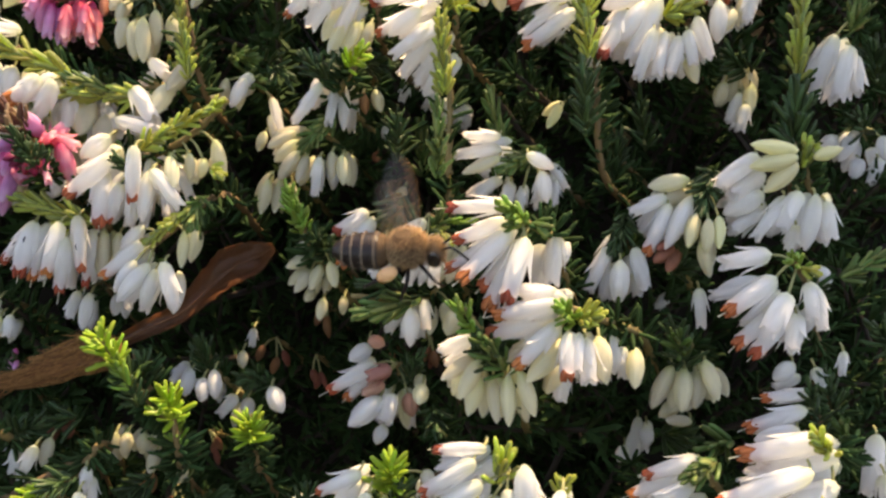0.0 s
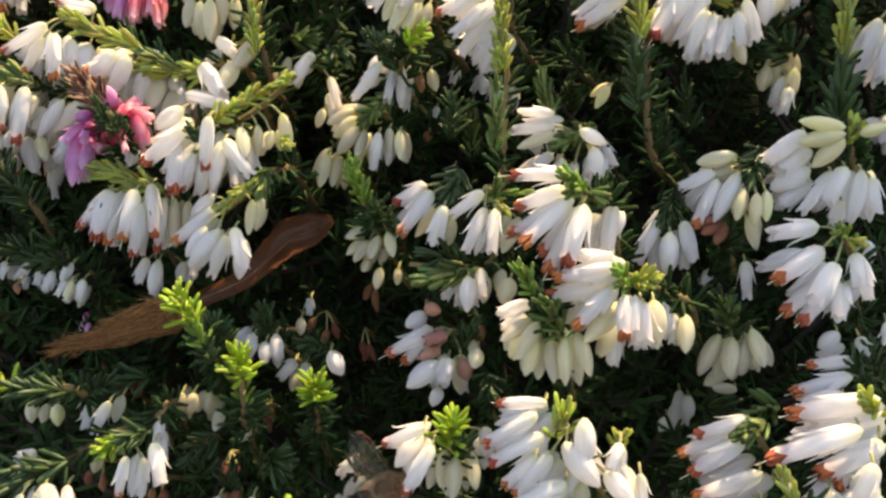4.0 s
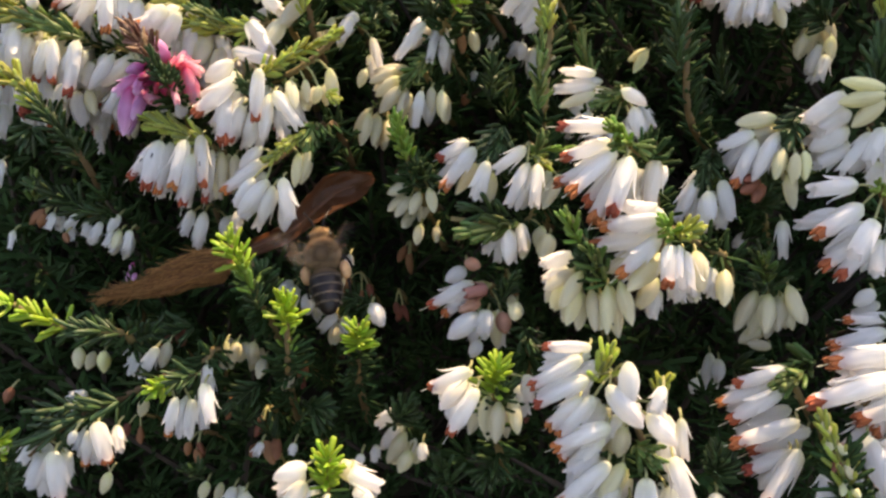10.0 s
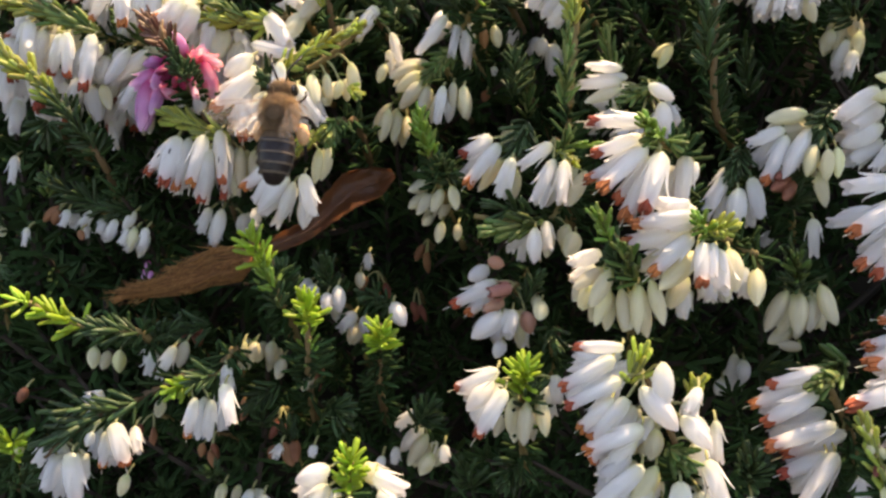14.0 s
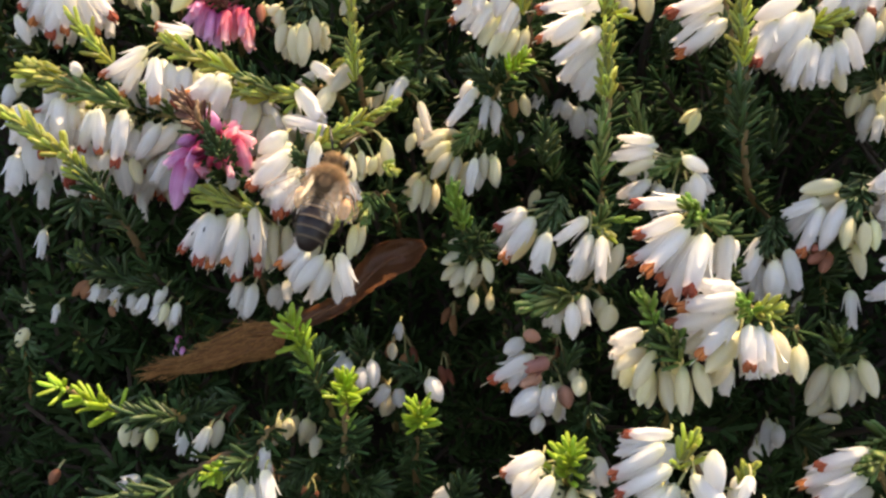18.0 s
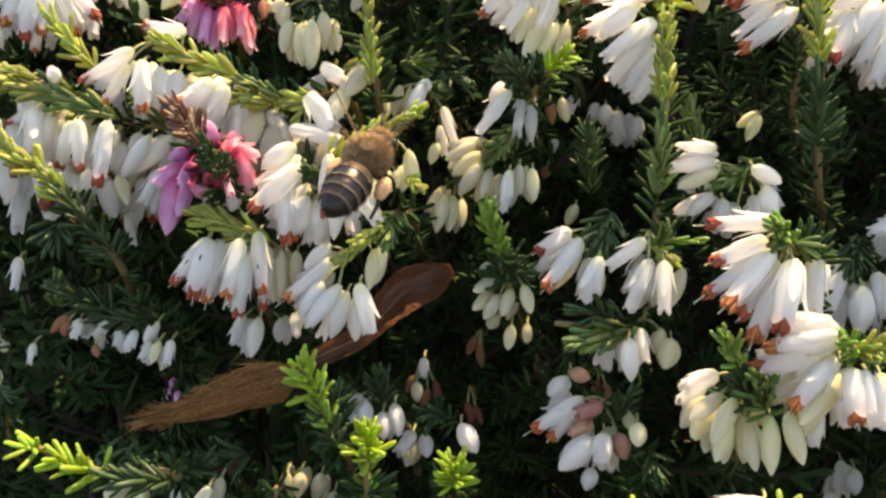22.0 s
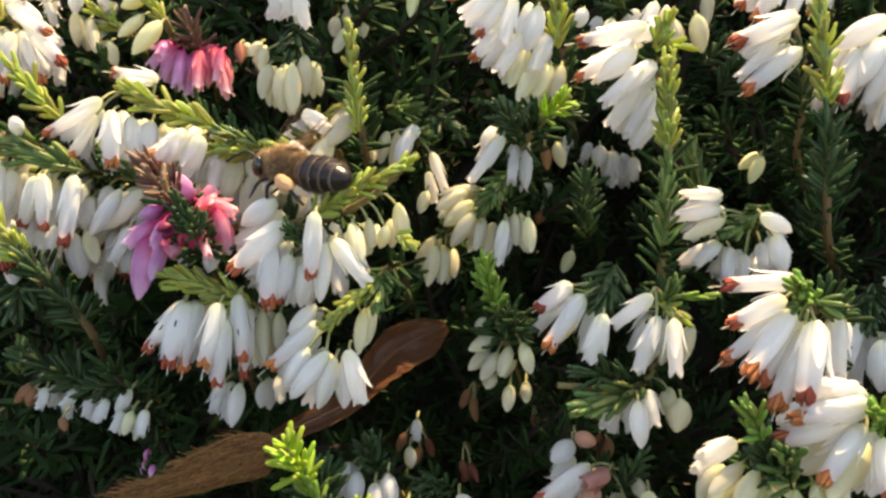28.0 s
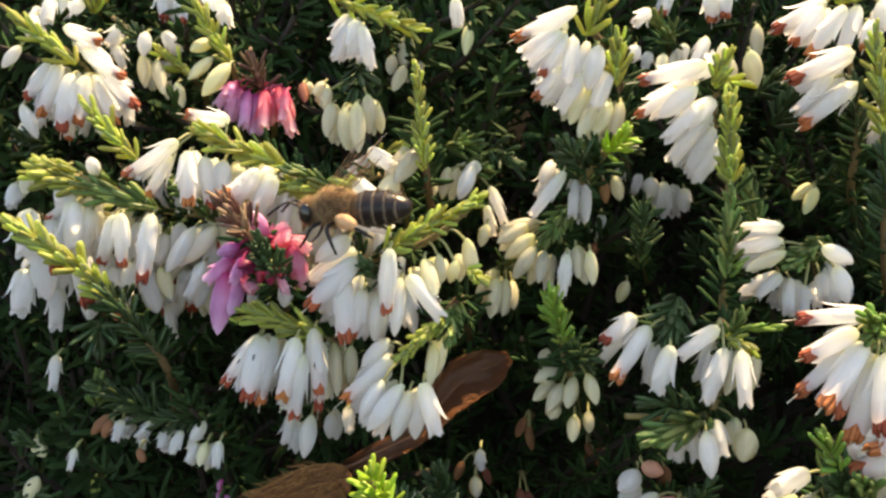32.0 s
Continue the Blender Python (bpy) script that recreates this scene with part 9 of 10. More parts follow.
s = sprig('heather_sprig', 'heather sprig with cream half-closed drooping bells', 'heather sprig', [(-56.2, 110.1, 225.4), (-51.2, 95.6, 238.2), (-48.8, 88.3, 244.4)])
bell(s, (-42.5, 92.3, 240.8), (-42.6, 89.5, 237.8), 1.8, 'cx')
bell(s, (-42.7, 92.9, 241), (-42.1, 90.2, 237.5), 1.7, 'cx')
bell(s, (-40.3, 92.5, 240.7), (-41, 90.3, 238.6), 1.8, 'cx')
bell(s, (-38.6, 91.8, 240.3), (-39.5, 90.6, 237.1), 1.7, 'cx')
bell(s, (-62.3, 91.6, 238.8), (-62.6, 89.5, 237), 1.7, 'cx')
bell(s, (-42.3, 91.5, 241), (-42.4, 90.9, 237.3), 1.8, 'cx')
bell(s, (-42.5, 92.1, 241.4), (-42.6, 89, 238.4), 1.8, 'cx')
bell(s, (-38, 92.1, 240), (-38.4, 90, 237.9), 1.7, 'cx')
bell(s, (-38.8, 91.7, 240), (-39, 89.4, 238.7), 1.9, 'cx')
bell(s, (-62.9, 88.9, 240.9), (-62.9, 87.7, 238.1), 1.9, 'c')
bell(s, (-59, 87.9, 241), (-59.1, 87.3, 237.9), 1.9, 'y')
bell(s, (-41.8, 87.9, 243.1), (-42.3, 87, 239), 1.8, 'c')
bell(s, (-40.2, 87.9, 243.1), (-40.4, 86.1, 240.8), 1.8, 'c')
bell(s, (-37.5, 86.5, 243.9), (-38.2, 86.4, 240.9), 1.8, 'c')
bell(s, (-36.2, 86.5, 241.5), (-36.5, 83.7, 239.9), 1.8, 'c')
bell(s, (-31.9, 84, 240.7), (-33.3, 83.8, 238.3), 1.7, 'c')
bell(s, (-69.4, 82.4, 238), (-70.6, 82.1, 235.8), 1.4, 't')
bell(s, (-51.4, 82.3, 237.1), (-51.5, 80.4, 235.5), 1.7, 'c')
tuft(s, (-46.1, 88.7, 244.8), (-50.6, 86.2, 245), 20, 3.4, 'd')
tuft(s, (-36.7, 86.2, 237.9), (-40.5, 83, 236.2), 22, 3.5, 'd')
tuft(s, (-64.7, 88.4, 244.2), (-55.9, 86.1, 244.8), 20, 3.4, 'd')
s = sprig('heather_shoot', 'bright lime-green new growth tip of heather', 'heather shoot', [(-58.4, 95.9, 233.1), (-52.8, 82.6, 246.2), (-58.3, 78.2, 249.3), (-64.4, 76.7, 253.4)])
tuft(s, (-57, 75.8, 250.4), (-61.8, 74.5, 253.7), 24, 2.3, 'n')
tuft(s, (-63.1, 76.7, 252.7), (-63.8, 74.7, 254.3), 8, 2, 'n')
tuft(s, (-50.2, 75.7, 250), (-56.4, 73.6, 251.5), 20, 3.3, 'd')
s = sprig('heather_shoot', 'bright lime-green new growth tip of heather', 'heather shoot', [(-34.7, 98.1, 224.5), (-32.7, 85.2, 238.7), (-31.9, 82.1, 245.3), (-31.7, 81.8, 252.8)])
tuft(s, (-31.4, 80.9, 249), (-31.6, 79.4, 254.1), 34, 2.1, 'n')
tuft(s, (-32.4, 83.6, 238.3), (-32, 82.7, 245.2), 20, 2.8, 'd')
tuft(s, (-32.1, 82.9, 243.7), (-31.7, 81.9, 251.3), 22, 2.4, 'n2')
s = sprig('heather_shoot', 'bright lime-green new growth tip of heather', 'heather shoot', [(-23.9, 99.5, 224), (-23.4, 86.6, 238.2), (-23, 83.5, 244.9), (-22.7, 82.1, 249.1)])
tuft(s, (-22.6, 81.2, 246.1), (-22.5, 80.1, 250.1), 37, 2, 'n')
tuft(s, (-23.3, 85.6, 239.7), (-23, 83.9, 244.2), 20, 2.8, 'd')
tuft(s, (-23.1, 84.3, 243.2), (-22.8, 82.4, 248.3), 22, 2.4, 'n2')
s = sprig('heather_sprig', 'white heather sprig topped by a lime-green new shoot', 'heather sprig', [(-27, 85.6, 207.7), (-25.9, 73.6, 224.5), (-25.3, 71, 232.4), (-24.8, 70, 237.9)])
bell(s, (-26.5, 71.6, 231.6), (-28.3, 70.6, 228.1), 2.4, 'wx')
bell(s, (-26.6, 71.9, 232), (-28.3, 71, 228.3), 2.6, 'wx')
bell(s, (-22.3, 72.6, 233.2), (-19.3, 70.4, 232.3), 2.4, 'wx')
bell(s, (-28.6, 73.5, 233), (-31.8, 71.9, 230.7), 2.7, 'wx')
bell(s, (-23.2, 73, 234.8), (-20.6, 71.7, 232.9), 2.5, 'wx')
bell(s, (-25.2, 70.6, 231.9), (-24.8, 67.9, 229.9), 2.5, 'w')
bell(s, (-23.5, 70.5, 236.9), (-21.6, 69.3, 234.9), 2.4, 'c')
bell(s, (-27.3, 68.4, 235.1), (-30.3, 67.2, 231.7), 2.7, 'w')
bell(s, (-21.3, 68.3, 234.8), (-18.9, 65.8, 234.2), 2.3, 'w')
bell(s, (-26.8, 67.3, 238.3), (-30.6, 66.7, 236.7), 2.5, 'w')
bell(s, (-21.6, 65.8, 238.7), (-18, 65.9, 236.8), 2.6, 'w')
tuft(s, (-24.9, 68.8, 234.1), (-24.5, 68.3, 239.8), 44, 2.2, 'n')
s = sprig('heather_sprig', 'white heather sprig with drooping bell flowers', 'heather sprig', [(-16.6, 105.7, 213.4), (-17, 91.8, 227.7), (-17.2, 84.8, 234.8)])
bell(s, (-17.6, 87.8, 231), (-20.5, 86.8, 227.4), 2.3, 'wx')
bell(s, (-16.6, 86.9, 228.8), (-18.5, 83.9, 227), 2.2, 'cx')
bell(s, (-14.7, 87.4, 227.8), (-15.7, 86.2, 225.6), 1.9, 'cx')
bell(s, (-15.7, 87.2, 229), (-16.8, 86.9, 225.8), 1.6, 'wx')
bell(s, (-21.1, 87.1, 227.9), (-21.4, 85.5, 226), 1.6, 'wx')
bell(s, (-17.7, 86.3, 234.6), (-21, 85.8, 231.9), 2.2, 'w')
bell(s, (-16.8, 84, 232.2), (-19.2, 83.3, 227.6), 2.2, 'c')
bell(s, (-16, 82.8, 230.1), (-17.5, 81.4, 227.5), 2.1, 'c')
bell(s, (-14.4, 82.4, 231.7), (-14.3, 80.9, 229.9), 1.7, 'w')
bell(s, (-22.4, 80.7, 230.8), (-22.7, 79.8, 229.5), 1.5, 'w')
bell(s, (-31.2, 80.2, 232.4), (-31.4, 79.2, 231.3), 1.4, 'w')
tuft(s, (-18.3, 84.3, 232.9), (-16, 83.5, 237.7), 40, 3.2, 'd')
tuft(s, (-10.5, 81.6, 225.3), (-12.1, 80.8, 230.2), 30, 3.3, 'd')
tuft(s, (-38.8, 84.1, 232.1), (-39.1, 83, 236.2), 26, 3.3, 'd')
tuft(s, (-44.8, 81.6, 225.5), (-45.6, 80.1, 228.3), 16, 3, 'd')
s = sprig('heather_sprig', 'white heather sprig with drooping bell flowers', 'heather sprig', [(-31.2, 104.9, 213.9), (-29.6, 90.9, 228.2), (-28.8, 83.9, 235.3)])
bell(s, (-42.4, 83, 223.5), (-43.4, 82.6, 220.5), 1.5, 'cx')
bell(s, (-39.5, 83.1, 222.9), (-40, 82.4, 218.4), 2.2, 'wx')
bell(s, (-40.3, 84.1, 222.2), (-40.5, 83.3, 218.7), 2.1, 'wx')
bell(s, (-44, 81.6, 224.7), (-44.9, 81.2, 222), 1.7, 'c')
bell(s, (-39.8, 80.4, 224.9), (-40.8, 78.7, 222.3), 2.2, 'w')
bell(s, (-37.9, 78.6, 225.5), (-37.2, 77, 222.9), 2.2, 'w')
bell(s, (-35.5, 79.8, 232.5), (-35.8, 77.7, 232), 1.4, 'w')
tuft(s, (-30.3, 84.3, 235.8), (-26.9, 81.8, 235.8), 40, 3.5, 'd')
tuft(s, (-4.6, 82.1, 229.7), (-6.1, 79, 228.3), 40, 3.4, 'd')
s = sprig('heather_sprig', 'white heather sprig with drooping bell flowers', 'heather sprig', [(-81.6, 95.5, 211.6), (-72.4, 81.9, 226.7), (-67.8, 75, 234.2)])
bell(s, (-66.6, 73.9, 235), (-66, 73.8, 233.8), 1.2, 'y')
tuft(s, (-67.5, 74.7, 232.7), (-66.9, 73.6, 236.7), 26, 2.1, 'n')
tuft(s, (-66.7, 73.3, 228.8), (-64.7, 72.2, 232.9), 16, 2.8, 'd')
s = sprig('heather_sprig', 'white heather sprig with drooping bell flowers', 'heather sprig', [(-28.2, 112.7, 226.6), (-28.4, 99.9, 241.2), (-30.7, 96.6, 247.1), (-31.8, 95.4, 252.1)])
bell(s, (-27.3, 97.2, 241.4), (-27.9, 94.5, 239.9), 1.7, 'cx')
bell(s, (-28.2, 96.8, 241.9), (-28.2, 95.9, 239), 1.9, 'cx')
bell(s, (-33.9, 99.4, 246.3), (-35.4, 96.4, 243.9), 1.9, 'wx')
bell(s, (-31.1, 97.9, 245.6), (-30.5, 95.8, 242.5), 1.9, 'wx')
bell(s, (-30.8, 97.4, 246.4), (-30.7, 95.9, 242.7), 1.7, 'cx')
bell(s, (-27.8, 96.4, 242.3), (-28.5, 94, 240), 1.9, 'cx')
tuft(s, (-30.8, 94, 247.8), (-31.9, 93.6, 253.7), 40, 3, 'd')
tuft(s, (-24.1, 94, 247.9), (-25.9, 91.7, 248.5), 24, 2.8, 'd')
tuft(s, (-22.1, 93.6, 246.7), (-25.3, 91.7, 248.5), 16, 2.6, 'd')
bell(s, (-33.9, 94.7, 249.5), (-35.4, 92, 247.8), 2, 'w')
bell(s, (-33, 92.7, 249.7), (-33.1, 89.8, 247.2), 2.1, 'w')
bell(s, (-31, 91.4, 249), (-30.6, 88.7, 247.1), 2, 'w')
bell(s, (-29.6, 91.7, 250), (-28.9, 88.8, 247.4), 2, 'w')
bell(s, (-27.4, 97.9, 249.6), (-27.2, 96.3, 247.7), 1.6, 'c')
bell(s, (-26.6, 101.6, 251.1), (-26.6, 99.9, 249.1), 1.5, 'w')
bell(s, (-27.5, 93.4, 245.2), (-29.3, 90.8, 243.8), 2.4, 'w')
bell(s, (-26.3, 94.2, 244.4), (-25.8, 91.6, 242.9), 2.1, 'w')
bell(s, (-21.9, 89.3, 248.8), (-20, 86.6, 246.8), 2.4, 'w')
s = sprig('heather_sprig', 'white heather sprig with drooping bell flowers', 'heather sprig', [(-64.8, 115.8, 229.4), (-59.3, 101.5, 242.6), (-56.6, 94.3, 249.1)])
bell(s, (-56.5, 95, 251.4), (-57.2, 95.1, 250), 0.8, 'p')
bell(s, (-56.3, 93.5, 250.9), (-57, 93.3, 249.3), 0.9, 'p')
bell(s, (-55.4, 92.9, 250.7), (-55.2, 91.2, 250.3), 0.8, 'p')
tuft(s, (-56.9, 94, 247.8), (-55.7, 92.8, 251.4), 14, 1.6, 'd')
s = sprig('heather_sprig', 'white shaded heather sprig with drooping bell flowers', 'heather sprig', [(-70, 135, 270.5), (-64.7, 118.8, 278.5), (-62.1, 110.6, 282.3)])
bell(s, (-48.7, 115.1, 281.9), (-49.9, 113.6, 277), 2.4, 'wx')
bell(s, (-48.6, 116, 282.2), (-49, 112.7, 277.6), 2.7, 'wx')
bell(s, (-56.9, 113.6, 280.2), (-58.2, 113.2, 276.5), 2.6, 'wx')
bell(s, (-63.3, 116.3, 282.2), (-63.1, 113.3, 278.4), 2.2, 'wx')
bell(s, (-62.2, 114.5, 282.3), (-62.2, 113.3, 278.4), 2.2, 'wx')
bell(s, (-66.2, 116.1, 283.5), (-66.3, 112.7, 279.5), 2.1, 'wx')
bell(s, (-54.6, 115.9, 279.9), (-55.4, 112.4, 276.3), 2.2, 'wx')
bell(s, (-56.5, 114.3, 278.5), (-56.2, 112.5, 275.8), 2.2, 'wx')
bell(s, (-65.5, 112.4, 277.3), (-65.5, 110.5, 273.2), 2.3, 'wx')
bell(s, (-67.9, 112.5, 276.8), (-68.6, 110.4, 273.7), 2.2, 'wx')
bell(s, (-71.5, 113.5, 273.9), (-71.6, 110.6, 270.7), 2.5, 'wx')
bell(s, (-76.2, 113, 275.9), (-77.4, 112.5, 272), 2.3, 'wx')
bell(s, (-77, 113.1, 277.8), (-76.6, 110.5, 274.6), 2.1, 'wx')
bell(s, (-62, 112, 276.9), (-62.9, 111.4, 273.2), 2.2, 'wx')
bell(s, (-60.8, 110.8, 272.8), (-61.4, 109.2, 269.5), 2, 'wx')
bell(s, (-71.3, 112.6, 274.5), (-70.4, 109.4, 270.7), 2.1, 'wx')
bell(s, (-76.7, 113.9, 275.8), (-75.9, 110.8, 273.1), 2.1, 'wx')
bell(s, (-48.6, 115.3, 282.1), (-48.7, 112, 277.6), 2.5, 'wx')
bell(s, (-51.9, 115.8, 279.5), (-52.2, 112.6, 276.6), 2.7, 'wx')
bell(s, (-57, 113.9, 280.3), (-57.8, 113.4, 276.8), 2.4, 'wx')
bell(s, (-59.6, 115.2, 281.1), (-59.6, 113.1, 277.7), 2.2, 'wx')
bell(s, (-61.7, 116.2, 282.1), (-61.6, 113.2, 278.8), 2.3, 'wx')
bell(s, (-65.7, 115.7, 283.4), (-66.1, 113.3, 279.1), 2.2, 'wx')
bell(s, (-59.6, 114.7, 280.6), (-59.6, 113, 277.3), 2.2, 'wx')
bell(s, (-65, 111.9, 277.4), (-66.4, 111.3, 273.1), 2.3, 'wx')
bell(s, (-66.4, 114.6, 276.8), (-66.4, 111.2, 273.1), 2.1, 'wx')
bell(s, (-67.3, 112.1, 276.6), (-67.9, 110, 273.2), 2.4, 'wx')
bell(s, (-78, 114.1, 277.6), (-77.5, 111.5, 274.1), 2.1, 'wx')
bell(s, (-62, 113.6, 276.5), (-62.9, 111.5, 272.2), 2.1, 'wx')
bell(s, (-60.4, 111.5, 273.3), (-61.7, 109.5, 270.1), 2.1, 'wx')
bell(s, (-47.5, 113.8, 283), (-47.9, 110.2, 279.1), 2.5, 'w')
bell(s, (-48.6, 111.7, 282), (-49.5, 110.6, 277.6), 2.7, 'w')
bell(s, (-55, 111.8, 282.8), (-55.7, 110.4, 278.5), 2.7, 'w')
bell(s, (-59, 111.1, 283), (-59.6, 110.7, 279.3), 2.4, 'w')
bell(s, (-62.5, 111.3, 283.1), (-63.3, 109.8, 279.2), 2.3, 'w')
bell(s, (-66.4, 112.4, 284.4), (-65.9, 109.2, 281.2), 2.2, 'w')
bell(s, (-52.4, 108.9, 279.7), (-53.3, 108.6, 276.8), 2.4, 'w')
bell(s, (-56.5, 108.8, 279.9), (-57, 108.1, 277), 2.1, 'w')
bell(s, (-62.7, 108.2, 278.8), (-63, 106.9, 275.3), 2.4, 'w')
bell(s, (-64.8, 108, 277.5), (-65.1, 105.6, 274.3), 2.3, 'w')
bell(s, (-67.6, 107.5, 279.1), (-68.3, 106.2, 274.9), 2.4, 'w')
bell(s, (-72.6, 107.8, 279.1), (-72.3, 105.4, 275.5), 2.2, 'w')
bell(s, (-76.9, 106.8, 279.4), (-76.6, 105.9, 275.9), 2.1, 'w')
bell(s, (-57.9, 105.6, 277.2), (-59.1, 104.7, 273.7), 2.1, 'w')
bell(s, (-59.4, 104.6, 272.6), (-59.6, 102, 270), 2, 'w')
bell(s, (-68.3, 105.2, 274.7), (-67.8, 102.2, 271.9), 2.1, 'w')
bell(s, (-73.6, 105.3, 275.9), (-72.7, 102.2, 273.4), 2.1, 'w')
tuft(s, (-60.4, 110.6, 281.6), (-63, 108.7, 283.4), 19, 3, 'g')
s = sprig('heather_sprig', 'white shaded heather sprig with drooping bells, some rust-brown anthers', 'heather sprig', [(-99.8, 147, 277.1), (-91.1, 130.5, 284.2), (-86.8, 122.2, 287.7)])
bell(s, (-85.6, 127.9, 293.2), (-85.3, 126.1, 289.8), 2.4, 'wx')
bell(s, (-81.1, 128, 291.1), (-80.9, 124.8, 288.1), 2.3, 'wx')
bell(s, (-87.4, 131.7, 305.4), (-87.7, 130.7, 302.1), 2.1, 'wx')
bell(s, (-90.7, 124.6, 281.7), (-89.7, 121.8, 279.6), 2, 'cx')
bell(s, (-89.2, 134, 305.5), (-89, 131.1, 302.2), 2.3, 'wx')
bell(s, (-86, 127.6, 295.1), (-85.3, 124.2, 291.1), 2.5, 'w')
bell(s, (-88.1, 123.9, 290), (-88.8, 123.3, 286.7), 2.3, 'w')
bell(s, (-77.9, 124.6, 292), (-77.6, 122.9, 288.4), 2.4, 'w')
bell(s, (-81.6, 123.2, 291.4), (-81.9, 122.6, 287.8), 2.3, 'wo')
bell(s, (-73.7, 124.2, 292.7), (-73, 121.6, 289.6), 2.3, 'w')
bell(s, (-71, 126.3, 301.6), (-71.2, 124.7, 298.4), 2, 'w')
bell(s, (-86.7, 127.4, 304.2), (-86.1, 124.4, 301), 2.3, 'w')
bell(s, (-88, 118.5, 282.3), (-88.1, 116.3, 279.4), 2.2, 'w')
bell(s, (-86.4, 118.9, 283.7), (-85.6, 115.9, 281.4), 2, 'c')
bell(s, (-83.4, 126.2, 306.3), (-83.1, 123.6, 303.1), 2.2, 'w')
bell(s, (-76.5, 122.9, 301.7), (-77.1, 122.6, 299.4), 2.1, 'w')
tuft(s, (-84.5, 122.1, 286.9), (-87.8, 120.2, 288.8), 30, 3.1, 'd')
s = sprig('heather_sprig', 'white shaded heather sprig with drooping bell flowers', 'heather sprig', [(-87.8, 136.9, 274.2), (-78.7, 120.2, 280.7), (-74.3, 111.8, 284)])
bell(s, (-80, 116.9, 283.4), (-79.8, 112.6, 277.9), 2.3, 'wx')
bell(s, (-76.3, 114.3, 281.3), (-77, 112, 275.5), 2, 'wx')
bell(s, (-79.5, 115.1, 281.7), (-78.6, 112.9, 276.8), 2.6, 'wx')
bell(s, (-78.8, 115.9, 280.4), (-78.2, 113.1, 275.7), 2.2, 'cx')
bell(s, (-74.5, 115.2, 280.9), (-75.9, 113, 275.7), 2.7, 'cx')
bell(s, (-79.2, 114.6, 282), (-78.2, 112.2, 276.4), 2.1, 'cx')
bell(s, (-80, 116.6, 283.3), (-80.1, 113.8, 277.6), 2.2, 'wx')
bell(s, (-76, 114.6, 280.7), (-78.4, 113.2, 274.8), 2.2, 'wx')
bell(s, (-80.5, 116.6, 281.4), (-77.8, 112.8, 276), 2.2, 'cx')
bell(s, (-77.1, 113.8, 280.7), (-78.2, 112.7, 274.8), 2.3, 'wx')
bell(s, (-73.5, 113.7, 281), (-75.3, 112.4, 275.7), 2.4, 'cx')
bell(s, (-79.7, 115, 281), (-77.6, 110.9, 275.6), 2.1, 'cx')
bell(s, (-79.2, 115, 285), (-78.8, 110.8, 279.3), 2.3, 'w')
bell(s, (-74, 112, 281.9), (-75.6, 109.4, 275.6), 2.2, 'w')
bell(s, (-77.1, 112.2, 282.8), (-76.5, 108.3, 277.7), 2.7, 'w')
bell(s, (-76.5, 110.5, 281.6), (-74.7, 107.2, 276.7), 2.3, 'c')
bell(s, (-73.6, 108.5, 280.8), (-75.1, 106.7, 275.9), 2.4, 'w')
bell(s, (-68.9, 108.1, 281.6), (-69.6, 105.8, 276.8), 2.6, 'c')
bell(s, (-74.9, 106.6, 282.2), (-74.4, 105.5, 276.6), 2.2, 'c')
tuft(s, (-71.4, 111.6, 282.8), (-75.9, 109.9, 285.2), 25, 3.5, 'g')
s = sprig('heather_sprig', 'white shaded heather sprig with drooping bells, some rust-brown anthers', 'heather sprig', [(-81.7, 137.6, 268.8), (-73.6, 121.1, 276.1), (-69.6, 112.9, 279.7)])
bell(s, (-70, 117.4, 279.5), (-70.3, 114, 273.8), 2, 'wx')
bell(s, (-72.7, 117.8, 277.5), (-72.4, 113.8, 270.7), 2.2, 'wx')
bell(s, (-70, 114.8, 276.2), (-70.2, 113.5, 270.8), 2, 'wx')
bell(s, (-74.5, 117.4, 279.3), (-73.4, 115.5, 272.4), 2.5, 'wx')
bell(s, (-69.7, 117.4, 280.1), (-70.3, 115.6, 274.1), 2.7, 'wx')
bell(s, (-72.7, 116.7, 277.3), (-73.2, 114.8, 270.7), 2.4, 'wx')
bell(s, (-73.5, 117, 276.1), (-72.5, 114.3, 270.2), 2.1, 'wx')
bell(s, (-70.6, 116.1, 279.7), (-71.5, 114.8, 273.3), 2, 'wx')
bell(s, (-72.7, 116.3, 277.2), (-72.3, 113.1, 271.5), 2.1, 'wx')
bell(s, (-68.3, 115.2, 277.9), (-68.9, 113.7, 271.9), 2.3, 'wx')
bell(s, (-72.2, 117, 278.9), (-72.9, 114.9, 272.5), 2.8, 'wx')
bell(s, (-71.5, 115.7, 276.9), (-73.5, 114.6, 271.4), 2.3, 'wx')
bell(s, (-72.8, 115.9, 277.4), (-73, 113.6, 270.5), 2.1, 'wx')
bell(s, (-68.7, 115.6, 280.2), (-67.9, 112.4, 275.3), 2.3, 'wo')
bell(s, (-71, 112.8, 278.3), (-71.9, 111.4, 272.4), 2.4, 'w')
bell(s, (-65.4, 111.4, 276.1), (-64.8, 109.6, 270.9), 2.3, 'wo')
bell(s, (-72.3, 112.9, 280.5), (-70.3, 109.2, 275), 2.6, 'w')
bell(s, (-67, 111.3, 280.2), (-67.8, 108.5, 274.3), 2.7, 'w')
bell(s, (-68, 109.1, 277.5), (-68.5, 106.7, 271.7), 2.5, 'w')
bell(s, (-68.8, 107.8, 277.2), (-68.8, 105.8, 271.1), 2.2, 'w')
tuft(s, (-66.7, 112.6, 278.5), (-71.4, 111, 281), 25, 3.6, 'l')
